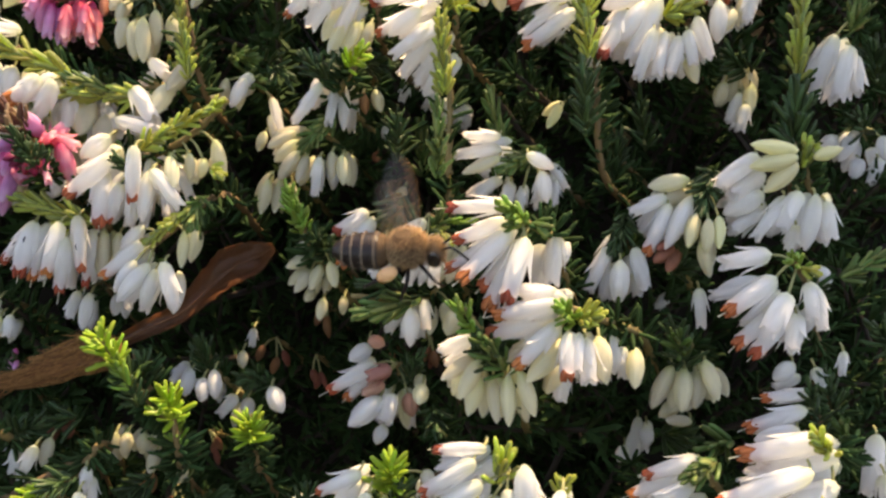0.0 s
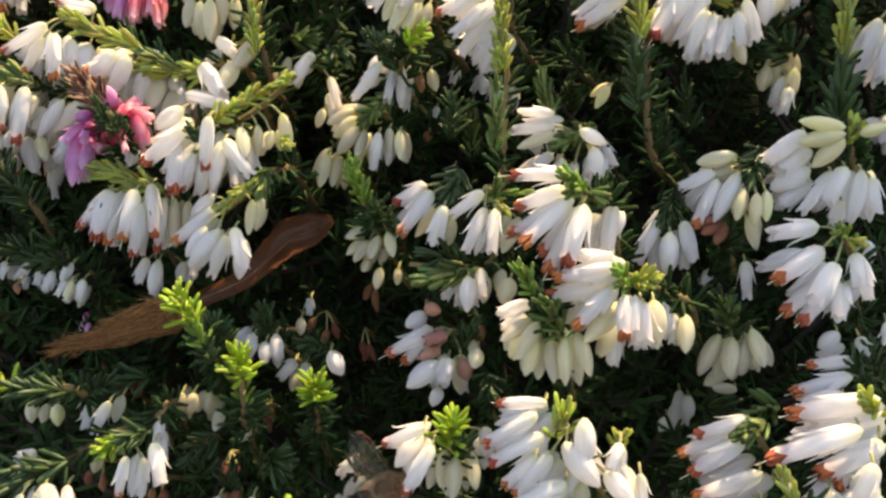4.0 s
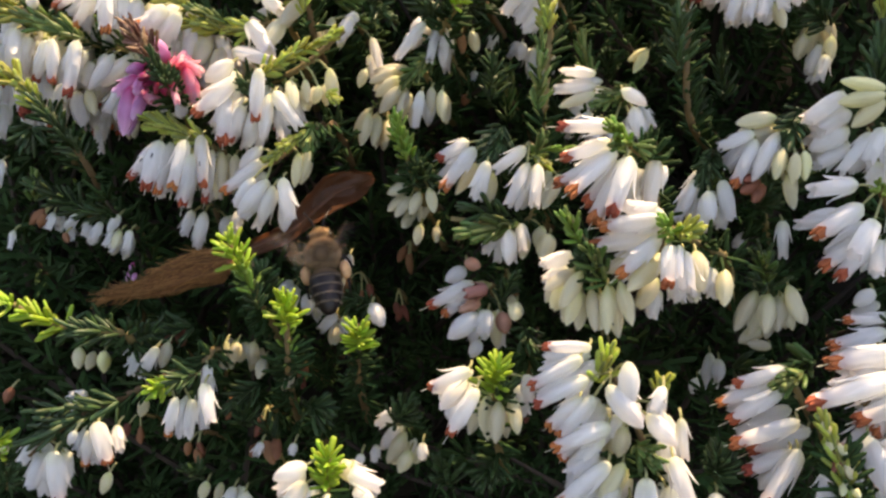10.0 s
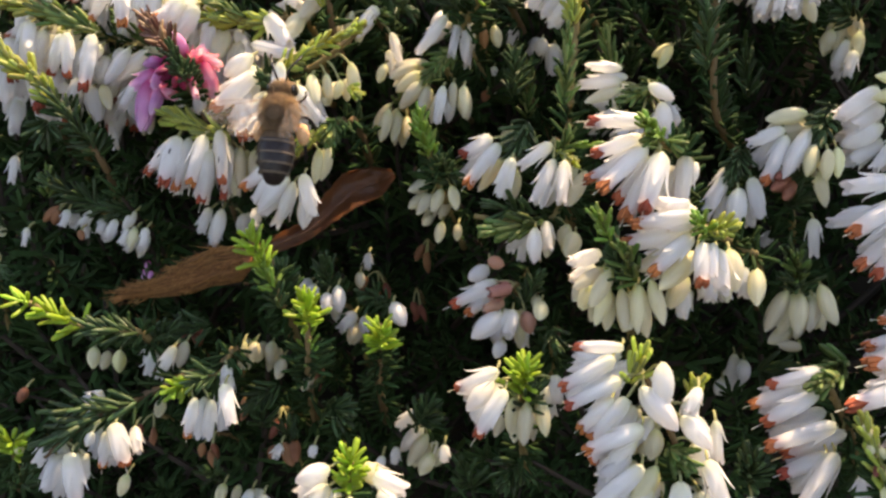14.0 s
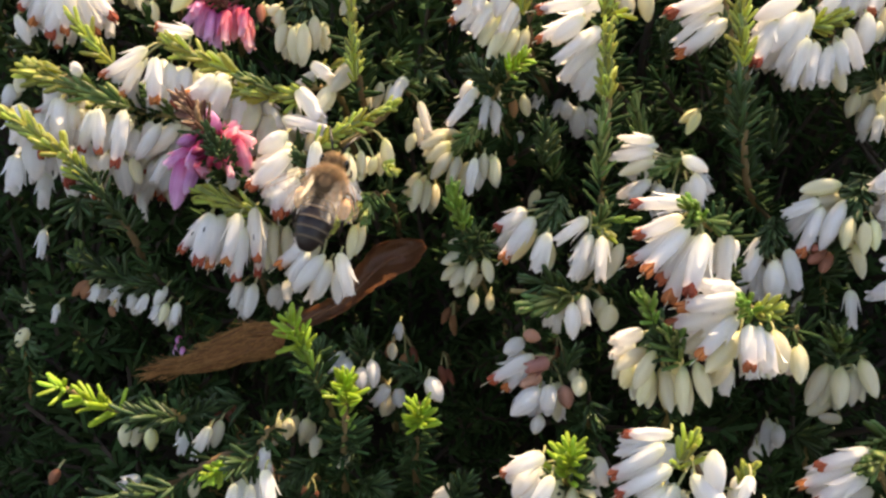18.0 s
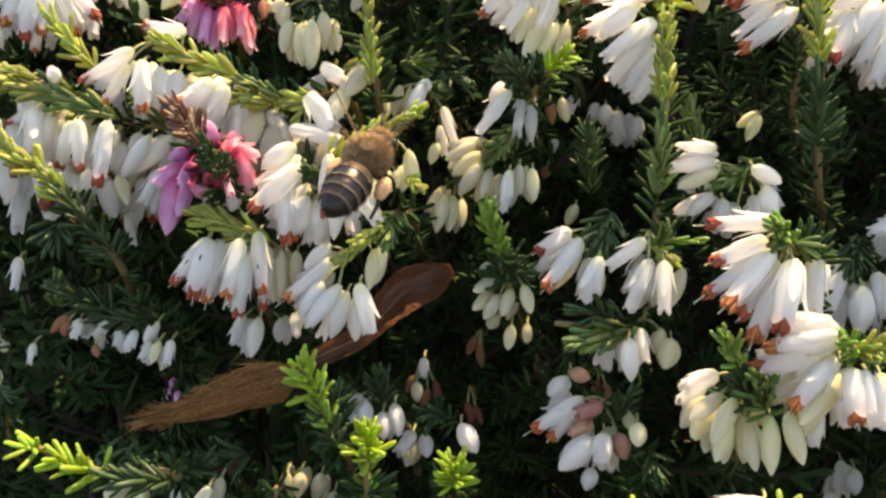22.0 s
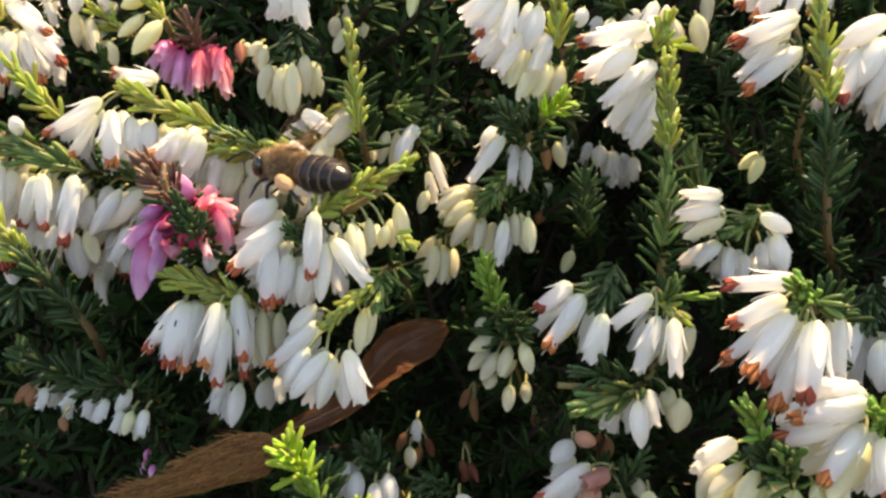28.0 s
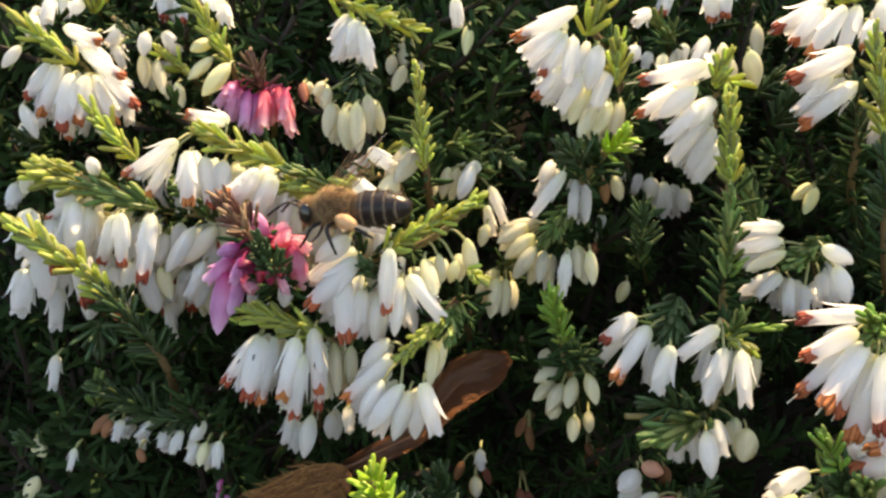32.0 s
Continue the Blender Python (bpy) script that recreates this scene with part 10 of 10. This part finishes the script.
s = sprig('heather_sprig', 'white shaded heather sprig with drooping bells, some rust-brown anthers', 'heather sprig', [(-75.3, 138.3, 263.3), (-68.2, 122, 271.3), (-64.7, 113.9, 275.2)])
bell(s, (-64.1, 116, 271.1), (-64.1, 114.7, 265.9), 2.4, 'wx')
bell(s, (-63.7, 116.2, 271), (-63.7, 114.6, 265.4), 2.5, 'cx')
bell(s, (-67, 117.8, 271.2), (-67.7, 113.5, 265.5), 2.6, 'wx')
bell(s, (-63.3, 117, 271.1), (-62.7, 112.7, 265.1), 2.6, 'cx')
bell(s, (-69.1, 117.7, 273.9), (-69.4, 116.3, 267.3), 2.7, 'wx')
bell(s, (-63.2, 114.2, 272.1), (-64, 112.8, 266.2), 2.7, 'wo')
bell(s, (-61.9, 113.8, 271.4), (-62, 110.8, 265.7), 2.8, 'c')
bell(s, (-67.2, 113.3, 272.9), (-66.6, 110.3, 266.6), 2.7, 'wo')
bell(s, (-63.8, 111.9, 272.9), (-64.4, 110.1, 267.7), 2.3, 'wo')
bell(s, (-63.5, 110.3, 271.9), (-65.6, 108.8, 266.1), 2.5, 'w')
bell(s, (-60.9, 110.2, 272.2), (-59.5, 107.3, 266.6), 2.5, 'c')
bell(s, (-65.1, 111.3, 276.4), (-64.1, 107.5, 271.5), 2.7, 'wo')
tuft(s, (-61.8, 113.7, 274), (-66.7, 112.1, 276.7), 25, 3.7, 'g')
s = sprig('heather_sprig', 'white shaded heather sprig with drooping bells, some rust-brown anthers', 'heather sprig', [(-66, 135.4, 269.9), (-59.7, 118.8, 277), (-56.6, 110.5, 280.5)])
bell(s, (-60.6, 115.1, 281.5), (-59, 111.6, 275.3), 2.5, 'cx')
bell(s, (-61.4, 115.6, 278), (-59.9, 111.4, 272.8), 2.1, 'wx')
bell(s, (-55.7, 114.9, 280.6), (-55.5, 114.1, 275.5), 2.2, 'wx')
bell(s, (-59.8, 115.8, 281), (-59.2, 112.2, 276), 2.2, 'cx')
bell(s, (-59.4, 114.9, 281.2), (-58.4, 110.9, 275.3), 2.5, 'wx')
bell(s, (-61.9, 116, 280.9), (-59.8, 111.4, 274.6), 2.5, 'cx')
bell(s, (-59.1, 116.2, 280.5), (-57.1, 112.7, 276.1), 2.3, 'wx')
bell(s, (-60.7, 115.4, 279.3), (-59.9, 111.6, 273.5), 2.4, 'wx')
bell(s, (-56.4, 114.8, 280.6), (-53.9, 111.6, 276.5), 2.5, 'wx')
bell(s, (-59.7, 115.7, 280.4), (-60, 113.4, 275.5), 2.3, 'wx')
bell(s, (-60.7, 114.9, 281), (-58.9, 111.2, 275.2), 2.5, 'cx')
bell(s, (-59.9, 113, 281.4), (-59, 110.2, 275.6), 2.7, 'c')
bell(s, (-56, 111.7, 281.3), (-55.1, 109.8, 276.5), 2.4, 'w')
bell(s, (-58.1, 109.8, 277.5), (-59.1, 106.6, 271.6), 2.3, 'w')
bell(s, (-52.5, 109.1, 281.1), (-51.7, 108.3, 276.3), 2.4, 'wo')
bell(s, (-57.4, 109.3, 281.3), (-56.2, 106.3, 276.4), 2.3, 'c')
bell(s, (-56, 108.3, 281.5), (-57, 105.4, 276.5), 2.5, 'wo')
bell(s, (-57.3, 106.4, 281.6), (-56.4, 105.1, 275.7), 2.4, 'c')
tuft(s, (-53.7, 110.3, 279.4), (-58.6, 108.6, 281.8), 25, 3.5, 'l')
s = sprig('heather_sprig', 'white shaded heather sprig with drooping bells, some rust-brown anthers', 'heather sprig', [(-59.5, 136.1, 264.5), (-54.2, 119.7, 272.3), (-51.6, 111.6, 276.1)])
bell(s, (-54, 115.4, 273.2), (-53.2, 113.1, 267.1), 2, 'wx')
bell(s, (-54.6, 114.7, 274.1), (-54.7, 111.8, 269.9), 2.4, 'wx')
bell(s, (-55.4, 114.2, 272.1), (-56.2, 113, 266.2), 2.4, 'wx')
bell(s, (-54.4, 116.3, 276.1), (-55, 113.9, 269.3), 2.7, 'wx')
bell(s, (-55.5, 114, 273.2), (-55.8, 113.1, 268.1), 2.3, 'wx')
bell(s, (-53.8, 114.4, 276.5), (-54.5, 113.2, 270.3), 2.2, 'cx')
bell(s, (-55.2, 115.5, 274.9), (-55.3, 113.2, 269.1), 2.4, 'cx')
bell(s, (-53.6, 115.1, 274.2), (-53, 112.4, 269.2), 2.3, 'wx')
bell(s, (-53.8, 115.2, 272.9), (-54.2, 113.4, 267), 2.5, 'wx')
bell(s, (-55.9, 114.3, 273.1), (-55.4, 112.8, 268.3), 2.3, 'wx')
bell(s, (-52.3, 113.1, 274), (-51.8, 110.1, 268.8), 2.3, 'w')
bell(s, (-52.9, 111.9, 275.2), (-55.3, 110.5, 270.4), 2.4, 'wo')
bell(s, (-52.6, 110.3, 272.9), (-52.7, 108.3, 267.6), 2.6, 'w')
bell(s, (-52.8, 111, 277.3), (-52.7, 108.6, 271.5), 2.6, 'w')
bell(s, (-53.9, 108.2, 273.3), (-54.5, 106.7, 268.1), 2.4, 'wo')
bell(s, (-51.5, 108.5, 276.3), (-51.3, 106.6, 270.8), 2.2, 'c')
bell(s, (-53.4, 107.9, 275.3), (-51.7, 104.8, 270.6), 2.6, 'c')
tuft(s, (-48.7, 111.4, 275), (-53.7, 109.7, 277.6), 25, 3.6, 'g')
s = sprig('heather_sprig', 'white shaded heather sprig with drooping bells, some rust-brown anthers', 'heather sprig', [(-53.2, 140.6, 269.8), (-48.7, 124.1, 276.9), (-46.6, 115.8, 280.5)])
bell(s, (-45.2, 119.5, 280), (-45.4, 117.9, 274.3), 2.3, 'wx')
bell(s, (-45.8, 119.9, 278.1), (-45.7, 116, 273.1), 2.3, 'wx')
bell(s, (-43.5, 120, 280.5), (-44, 117.5, 275), 2.2, 'cx')
bell(s, (-44.9, 119.1, 279.8), (-45.1, 117, 274.2), 2.4, 'wx')
bell(s, (-50.9, 120.1, 276.7), (-51, 116.3, 271.4), 2.5, 'cx')
bell(s, (-45, 118.8, 280.3), (-44.3, 117.1, 273.9), 2.8, 'cx')
bell(s, (-49.6, 117.9, 276.7), (-50.4, 116.9, 271.3), 2.8, 'wx')
bell(s, (-45.2, 117.3, 280.5), (-44, 115.7, 274.2), 2.3, 'w')
bell(s, (-44.4, 115.3, 278.1), (-45.4, 114, 271.9), 2.4, 'w')
bell(s, (-43, 116.6, 281.1), (-41.7, 113.2, 275.6), 2.3, 'c')
bell(s, (-43.6, 115, 280), (-43.8, 112, 274.6), 2.6, 'wo')
bell(s, (-47.8, 113.5, 276.9), (-47.6, 109.4, 271.9), 2.8, 'c')
bell(s, (-42.1, 113.1, 280.9), (-42.8, 110.8, 275.6), 2.7, 'c')
bell(s, (-48.6, 111.8, 278.6), (-48.7, 108.5, 273.5), 2.6, 'wo')
tuft(s, (-43.6, 115.6, 279.3), (-48.9, 114, 281.9), 25, 3.7, 'l')
s = sprig('heather_sprig', 'white shaded heather sprig with drooping bells, some rust-brown anthers', 'heather sprig', [(-44.3, 133.8, 265.7), (-40.8, 117.4, 273.3), (-39, 109.2, 277)])
bell(s, (-40.9, 113.4, 274.1), (-40.2, 110.9, 268.5), 2.3, 'wx')
bell(s, (-38.3, 111.7, 274.3), (-39.1, 110.3, 268.4), 2.2, 'wx')
bell(s, (-40.7, 113, 273.7), (-39.5, 109.9, 268.5), 2.2, 'cx')
bell(s, (-42.2, 113.8, 275.3), (-41.6, 110.1, 270.3), 2.2, 'cx')
bell(s, (-40.5, 114.5, 277.6), (-41.9, 111.2, 271.9), 2.2, 'cx')
bell(s, (-40.1, 113.2, 278.1), (-41.3, 111.7, 272.2), 2, 'wx')
bell(s, (-40.1, 114.3, 276.3), (-40.3, 110.3, 270.9), 2.1, 'wx')
bell(s, (-38.7, 112.9, 273.8), (-38.7, 108.9, 269.2), 2.1, 'wx')
bell(s, (-42.3, 113, 273.1), (-41.4, 109.9, 267.9), 2.2, 'cx')
bell(s, (-41.9, 113, 274.4), (-40.8, 109.4, 269.1), 2.6, 'cx')
bell(s, (-41.3, 114.2, 277.1), (-43, 112.7, 271.6), 2.2, 'cx')
bell(s, (-40, 112.7, 278), (-41.4, 110.7, 272), 2.2, 'wx')
bell(s, (-39.7, 110.9, 275.5), (-38.9, 108.2, 270.3), 2.2, 'wo')
bell(s, (-35.9, 109.1, 274.1), (-37.6, 106.9, 268.8), 2.3, 'wo')
bell(s, (-39.9, 108.6, 273.8), (-38.9, 105.1, 268.2), 2.5, 'c')
bell(s, (-39.7, 109.2, 277.9), (-40.6, 105.9, 273.1), 2.6, 'w')
bell(s, (-40.7, 105.7, 274.6), (-40.6, 104.9, 269.4), 2.5, 'c')
bell(s, (-38.5, 107.5, 278.7), (-39.9, 104.1, 273.2), 2.4, 'c')
bell(s, (-37.9, 106.3, 278.5), (-38.2, 103.5, 274), 2.2, 'wo')
tuft(s, (-36.2, 109, 275.9), (-41.3, 107.4, 278.4), 25, 3.5, 'g')
s = sprig('heather_shoot', 'dark green heather shoot with fine needles', 'heather shoot', [(-51.5, 112.5, 262.7), (-48.5, 98.2, 272.9), (-48.5, 93.8, 276.1), (-49.1, 92.1, 279.5)])
tuft(s, (-47.8, 91.3, 276.9), (-48.5, 89.9, 280.1), 26, 1.8, 'd')
s = sprig('heather_sprig', 'white heather sprig with drooping bell flowers', 'heather sprig', [(-35.4, 126.1, 268.1), (-36.7, 114, 282.5), (-43.5, 108.5, 282.5), (-49.7, 106.6, 283.6)])
bell(s, (-40.6, 105.9, 283.9), (-36.8, 101.6, 280), 3.1, 'w')
bell(s, (-33.3, 109.3, 287.1), (-36, 104.9, 283.8), 2.5, 'cx')
bell(s, (-36.2, 107.2, 284.2), (-37.8, 102.9, 280.9), 2.7, 'c')
bell(s, (-42.5, 103.6, 280.2), (-36.2, 100.3, 279.3), 2.5, 'w')
bell(s, (-39.3, 110.1, 286.9), (-36.1, 106.5, 285.2), 2.3, 'w')
bell(s, (-50, 105.1, 285.4), (-54.7, 101.1, 283.2), 3.5, 'wo')
bell(s, (-47.9, 108.3, 282.2), (-47.7, 103.8, 278.2), 3.6, 'c')
bell(s, (-44.7, 107.7, 280.2), (-45.5, 103, 275.7), 3.3, 'c')
bell(s, (-46, 109.1, 281.3), (-42.9, 104.9, 278), 3.1, 'wx')
bell(s, (-51.9, 111.2, 281.6), (-52.1, 106.9, 278.2), 3.6, 'cx')
bell(s, (-56.2, 112.3, 282.1), (-55.5, 108, 278.6), 3.6, 'cx')
tuft(s, (-39.1, 105.7, 283.2), (-44.4, 105.5, 282.9), 24, 3, 'l')
tuft(s, (-44.4, 105.5, 282.9), (-49, 104.7, 284), 33, 3.2, 'l')
s = sprig('heather_sprig', 'white heather sprig with drooping bells, some rust-brown anthers', 'heather sprig', [(59.9, 84, 222.5), (44.9, 74.3, 237.8), (37.3, 68.6, 245.8), (33.3, 66.7, 249.6)])
bell(s, (32.9, 63.7, 247.3), (34, 59, 243.2), 2.9, 'w')
bell(s, (31.7, 63.5, 244), (31.2, 59, 240.7), 2.7, 'w')
bell(s, (36.2, 65.1, 247.9), (37.3, 60.6, 244.6), 3, 'w')
bell(s, (30.7, 64.8, 241.9), (28.4, 60.6, 239.3), 2.8, 'w')
bell(s, (35.3, 66.8, 246.9), (30.7, 63, 245.6), 2.8, 'wo')
bell(s, (37.9, 68.8, 249.3), (34.1, 64.6, 246.8), 3.2, 'wo')
bell(s, (37.8, 62.7, 241.4), (35.2, 58.3, 238.4), 3, 'w')
bell(s, (35.9, 64.5, 240.6), (35.4, 60.3, 238.1), 2.8, 'wx')
bell(s, (40.2, 70.7, 251.1), (35.7, 66.8, 249.7), 3.2, 'wx')
s = sprig('heather_shoot', 'yellowing heather shoot with pale withered buds', 'heather shoot', [(41.1, 67.1, 230.3), (31.3, 60.2, 240.9), (28.9, 60.2, 246.9), (26.6, 61.8, 251.3)])
bell(s, (27, 61.4, 250.3), (27.3, 60.1, 249.5), 1, 'y')
bell(s, (28, 60.9, 248.9), (27.2, 59.5, 247.9), 1, 'y')
bell(s, (28.3, 60.7, 248.2), (29, 59.4, 247.5), 1, 'y')
bell(s, (28.9, 60.2, 246.9), (27.7, 58.8, 246), 1, 't')
bell(s, (29.1, 60, 246.2), (29.7, 58.6, 245.4), 1, 'y')
bell(s, (29.6, 59.5, 244.9), (28.6, 58, 243.8), 1, 'y')
bell(s, (29.9, 59.3, 244.3), (30.5, 58, 243.6), 1, 'y')
bell(s, (30.2, 58.8, 243.1), (28.9, 57.4, 242.3), 1, 't')
tuft(s, (30.4, 58.5, 242.1), (26.4, 60.8, 251.5), 26, 2.6, 'l')
s = sprig('heather_sprig', 'shaded heather sprig with withered brown bells', 'heather sprig', [(-35.4, 99.7, 209.1), (-35.9, 91.4, 221.5), (-35.6, 87.5, 228)])
bell(s, (-36.5, 84.8, 229.6), (-34.4, 81.2, 228.3), 2, 't')
bell(s, (-34.9, 85, 229.9), (-34, 81.4, 228.8), 1.7, 't')
bell(s, (-37.6, 84.5, 229), (-37.4, 81.4, 229.2), 1.5, 't')
tuft(s, (-35.2, 85.5, 228.5), (-36.4, 84.8, 232.5), 20, 3.2, 'd')
s = sprig('heather_sprig', 'shaded heather sprig with withered brown bells', 'heather sprig', [(-50.7, 105.1, 225.2), (-50.6, 96.6, 236.8), (-50.3, 93.3, 242.2)])
bell(s, (-49.4, 91.6, 243.2), (-48, 88, 242.1), 1.9, 't')
bell(s, (-50.8, 91.2, 242.3), (-50.6, 87.7, 241.5), 1.7, 't')
tuft(s, (-49.5, 91.9, 241.1), (-51.3, 91.1, 244.9), 20, 3.2, 'd')
s = sprig('heather_sprig', 'shaded heather sprig with withered pinkish-brown bells', 'heather sprig', [(37.5, 109.5, 252.3), (32.1, 100, 261.5), (29.9, 96.2, 265.7)])
bell(s, (28.6, 93.2, 266.3), (25.3, 89.7, 265.7), 1.9, 't')
bell(s, (29.2, 93, 265.9), (26.9, 89.3, 264.6), 1.8, 't')
bell(s, (28.3, 93.4, 266.9), (25.7, 90.2, 267.1), 1.5, 't')
tuft(s, (29.6, 93.7, 264.8), (30.6, 93.8, 267.9), 18, 3, 'd')
s = sprig('heather_shoot', 'dark green heather shoot with fine needles', 'heather shoot', [(-35.7, 90.6, 242.3), (-35.4, 84.5, 251.7), (-35.8, 83.2, 256.8)])
tuft(s, (-34.8, 82.7, 252.6), (-35.5, 83.2, 256.7), 26, 2.6, 'd')
s = sprig('heather_sprig', 'white heather sprig with drooping bells, some rust-brown anthers', 'heather sprig', [(-76.4, 121.8, 257.9), (-74.2, 112.7, 271.5), (-76.7, 109.4, 277.5), (-80.5, 108.1, 280.5)])
bell(s, (-80, 106.2, 281.1), (-78.8, 101.6, 276.6), 3.3, 'w')
bell(s, (-77.4, 105.9, 280), (-75.2, 101.3, 275.4), 3.1, 'wo')
bell(s, (-78.9, 105.9, 276.8), (-76.7, 101, 271.6), 3.3, 'w')
bell(s, (-74.7, 105.6, 275.6), (-72, 101, 271.2), 3.1, 'wo')
bell(s, (-81.1, 104.9, 274.1), (-79.9, 100.4, 270), 3.1, 'w')
bell(s, (-70.9, 106.1, 273.7), (-68.6, 101.6, 269.5), 3.2, 'wo')
bell(s, (-67.3, 107.1, 273.2), (-64.7, 102.6, 269.2), 3, 'w')
bell(s, (-73.6, 106.8, 272.8), (-72.8, 102.2, 268.6), 3, 'w')
bell(s, (-77.2, 108, 276.6), (-76, 103.3, 272.2), 3, 'wx')
bell(s, (-72.6, 107.8, 275.7), (-70.7, 103.2, 271.3), 3, 'wx')
bell(s, (-78.5, 107.1, 271), (-77.3, 102.7, 267.3), 2.7, 'wx')

withered = random.Random(31)
for _ in range(11):  # spent, brown bells left deep in the bush
    p = depth_place(withered.uniform(-0.065, 0.02), withered.uniform(-0.045, -0.008), withered.uniform(0.124, 0.134)) / MM
    s = sprig('heather_sprig', 'shaded heather sprig with withered brown bells', 'heather sprig', [p + Vector((2, 16, -12)), p + Vector((1, 7, -4)), p + Vector((0, 1, 1))])
    for _ in range(3):
        top = p + Vector((withered.uniform(-2, 2), withered.uniform(-1.5, 0), withered.uniform(-1.5, 1)))
        bell(s, top, top + Vector((withered.uniform(-1.5, 1.5), withered.uniform(-1, 0.5), -withered.uniform(2.2, 3.4))), withered.uniform(1.1, 1.6), 't')


BEE_ROWS = [
    (0, -5.7, 79.8, 271.0, 3, 21, -97),
    (0.5, -8.9, 78.8, 267.7, 1, 17, -95),
    (1, -16.5, 78.1, 265.9, -12, 18, -82),
    (1.5, -20.9, 76.8, 262.1, -7, 16, -92),
    (2, -20.9, 74.0, 255.2, -7, 18, -95),
    (2.5, -20.0, 71.4, 247.8, -4, 6, -72),
    (3, -16.8, 71.9, 241.7, 8, 13, -77),
    (3.5, -15.6, 74.9, 239.4, 12, 21, -65),
    (4, -15.0, 77.2, 234.6, 23, 22, -59),
    (4.5, -19.4, 79.5, 232.6, 34, 22, -53),
    (5.2, -23.1, 77.1, 241.3, 58, 13, -22),
    (6, -25.4, 75.4, 255.1, 63, 2, -6),
    (6.5, -26.0, 74.4, 258.6, 64, -2, -4),
    (7, -28.5, 74.9, 261.1, 45, -4, 6),
    (7.5, -32.4, 76.1, 264.0, 48, -2, -2),
    (8, -32.1, 76.1, 264.1, 41, -3, 4),
    (8.5, -31.5, 76.1, 264.4, 41, -5, 8),
    (9, -30.4, 76.0, 264.2, 45, -7, 3),
    (9.5, -28.0, 78.2, 260.9, 51, -6, 21),
    (10, -28.0, 88.5, 254.0, 45, -9, 8),
    (10.5, -28.6, 89.4, 258.3, 33, -14, 18),
    (11, -27.6, 89.2, 259.7, 42, -12, 26),
    (11.5, -26.0, 81.5, 264.3, 55, -23, 33),
    (12, -29.7, 81.9, 271.1, 58, -36, 24),
    (12.5, -35.8, 82.4, 273.0, 63, -5, 0),
    (13, -36.1, 82.8, 273.7, 49, 14, -6),
    (13.5, -33.4, 82.7, 273.5, 57, -4, 7),
    (14, -34.4, 82.5, 273.0, 65, 1, -5),
    (14.5, -33.9, 82.9, 274.0, 46, 12, -12),
    (15, -33.1, 83.0, 274.4, 55, 13, -8),
    (15.5, -33.6, 83.0, 274.5, 55, 13, -7),
    (16.5, -33.8, 82.9, 274.1, 49, 13, -2),
    (17.5, -34.1, 82.9, 274.0, 63, 13, 0),
    (18, -33.9, 83.1, 274.5, 54, 15, -3),
    (18.5, -33.9, 83.4, 275.4, 47, 17, -3),
    (19, -33.5, 83.8, 276.4, 50, 16, 0),
    (19.5, -33.0, 83.8, 276.4, 51, 18, 2),
    (20, -32.5, 84.2, 277.3, 42, 14, -6),
    (20.5, -32.5, 84.4, 278.6, 47, 15, 0),
    (21, -32.4, 84.6, 279.0, 41, 18, -7),
    (21.5, -32.6, 84.6, 278.8, 36, 15, -9),
    (22, -31.9, 84.8, 279.4, 28, 18, -15),
    (22.5, -31.6, 84.8, 279.5, 24, 22, -14),
    (23, -30.7, 85.1, 279.9, 14, 30, -18),
    (23.5, -30.8, 85.0, 279.9, 19, 29, -16),
    (24, -30.7, 85.2, 280.2, 24, 31, -14),
    (24.5, -31.5, 85.2, 280.7, 37, 23, 11),
    (25, -31.9, 85.5, 281.4, 45, 24, 18),
    (25.5, -32.5, 86.5, 281.5, 43, 9, 5),
    (26.2, -34.2, 90.0, 281.7, 37, -1, 21),
    (27, -35.8, 93.3, 281.7, 10, -9, 44),
    (27.5, -36.9, 96.7, 282.1, -1, 3, 45),
    (28, -37.7, 96.9, 282.8, 3, 4, 58),
    (28.5, -38.0, 95.9, 283.0, -1, 4, 59),
    (29, -38.1, 95.0, 283.4, -4, 3, 60),
    (29.5, -37.9, 94.9, 283.4, 1, 6, 68),
    (30, -38.4, 94.7, 283.3, 7, 8, 76),
    (30.5, -39.1, 94.7, 283.4, -6, 7, 82),
    (31, -40.1, 94.7, 283.6, -2, 8, 68),
    (31.5, -40.3, 94.8, 283.5, 2, 7, 82),
    (32, -39.6, 94.9, 283.2, -4, 5, 78),
]


# ---- what moves ----
def motions():
    walk(bee, [(t, pose(x * MM, y * MM, z * MM, rx, ry, rz)) for t, x, y, z, rx, ry, rz in BEE_ROWS])
    # wings: beating while it hovers, half spread while it feeds, raised while it climbs about the flowers at the end
    for w, side, name, root in bee_wings:
        rows = []
        hind = name == "hindwing"
        for f in range(0, 32 * FPS + 1):
            t = f / FPS
            hover = 1.0 if t < 13.2 else max(0.0, 1 - (t - 13.2) / 2.0)
            settle = min(1.0, max(0.0, (t - 20.4) / 0.8))
            late = min(1.0, max(0.0, (t - 25.8) / 1.4))
            if hover == 0 and f % 10:
                continue
            beat = 41 * hover * (0.7, -0.7, -0.7, 0.7)[f % 4]
            sweep = 22 * hover + (1 - hover) * ((60 + 3 * math.sin(t * 1.7 + side) - 8 * settle) * (1 - late) + 76 * late) + (18 if hind else 0)
            lift = ((34 + 34 * settle) * (1 - hover) + 38 * hover) * (1 - late) + 44 * late - (6 if hind else 0)
            rows.append((t, pose(root.x, root.y, root.z, 0, -side * (lift + beat), -side * sweep)))
        walk(w, rows)


motions()
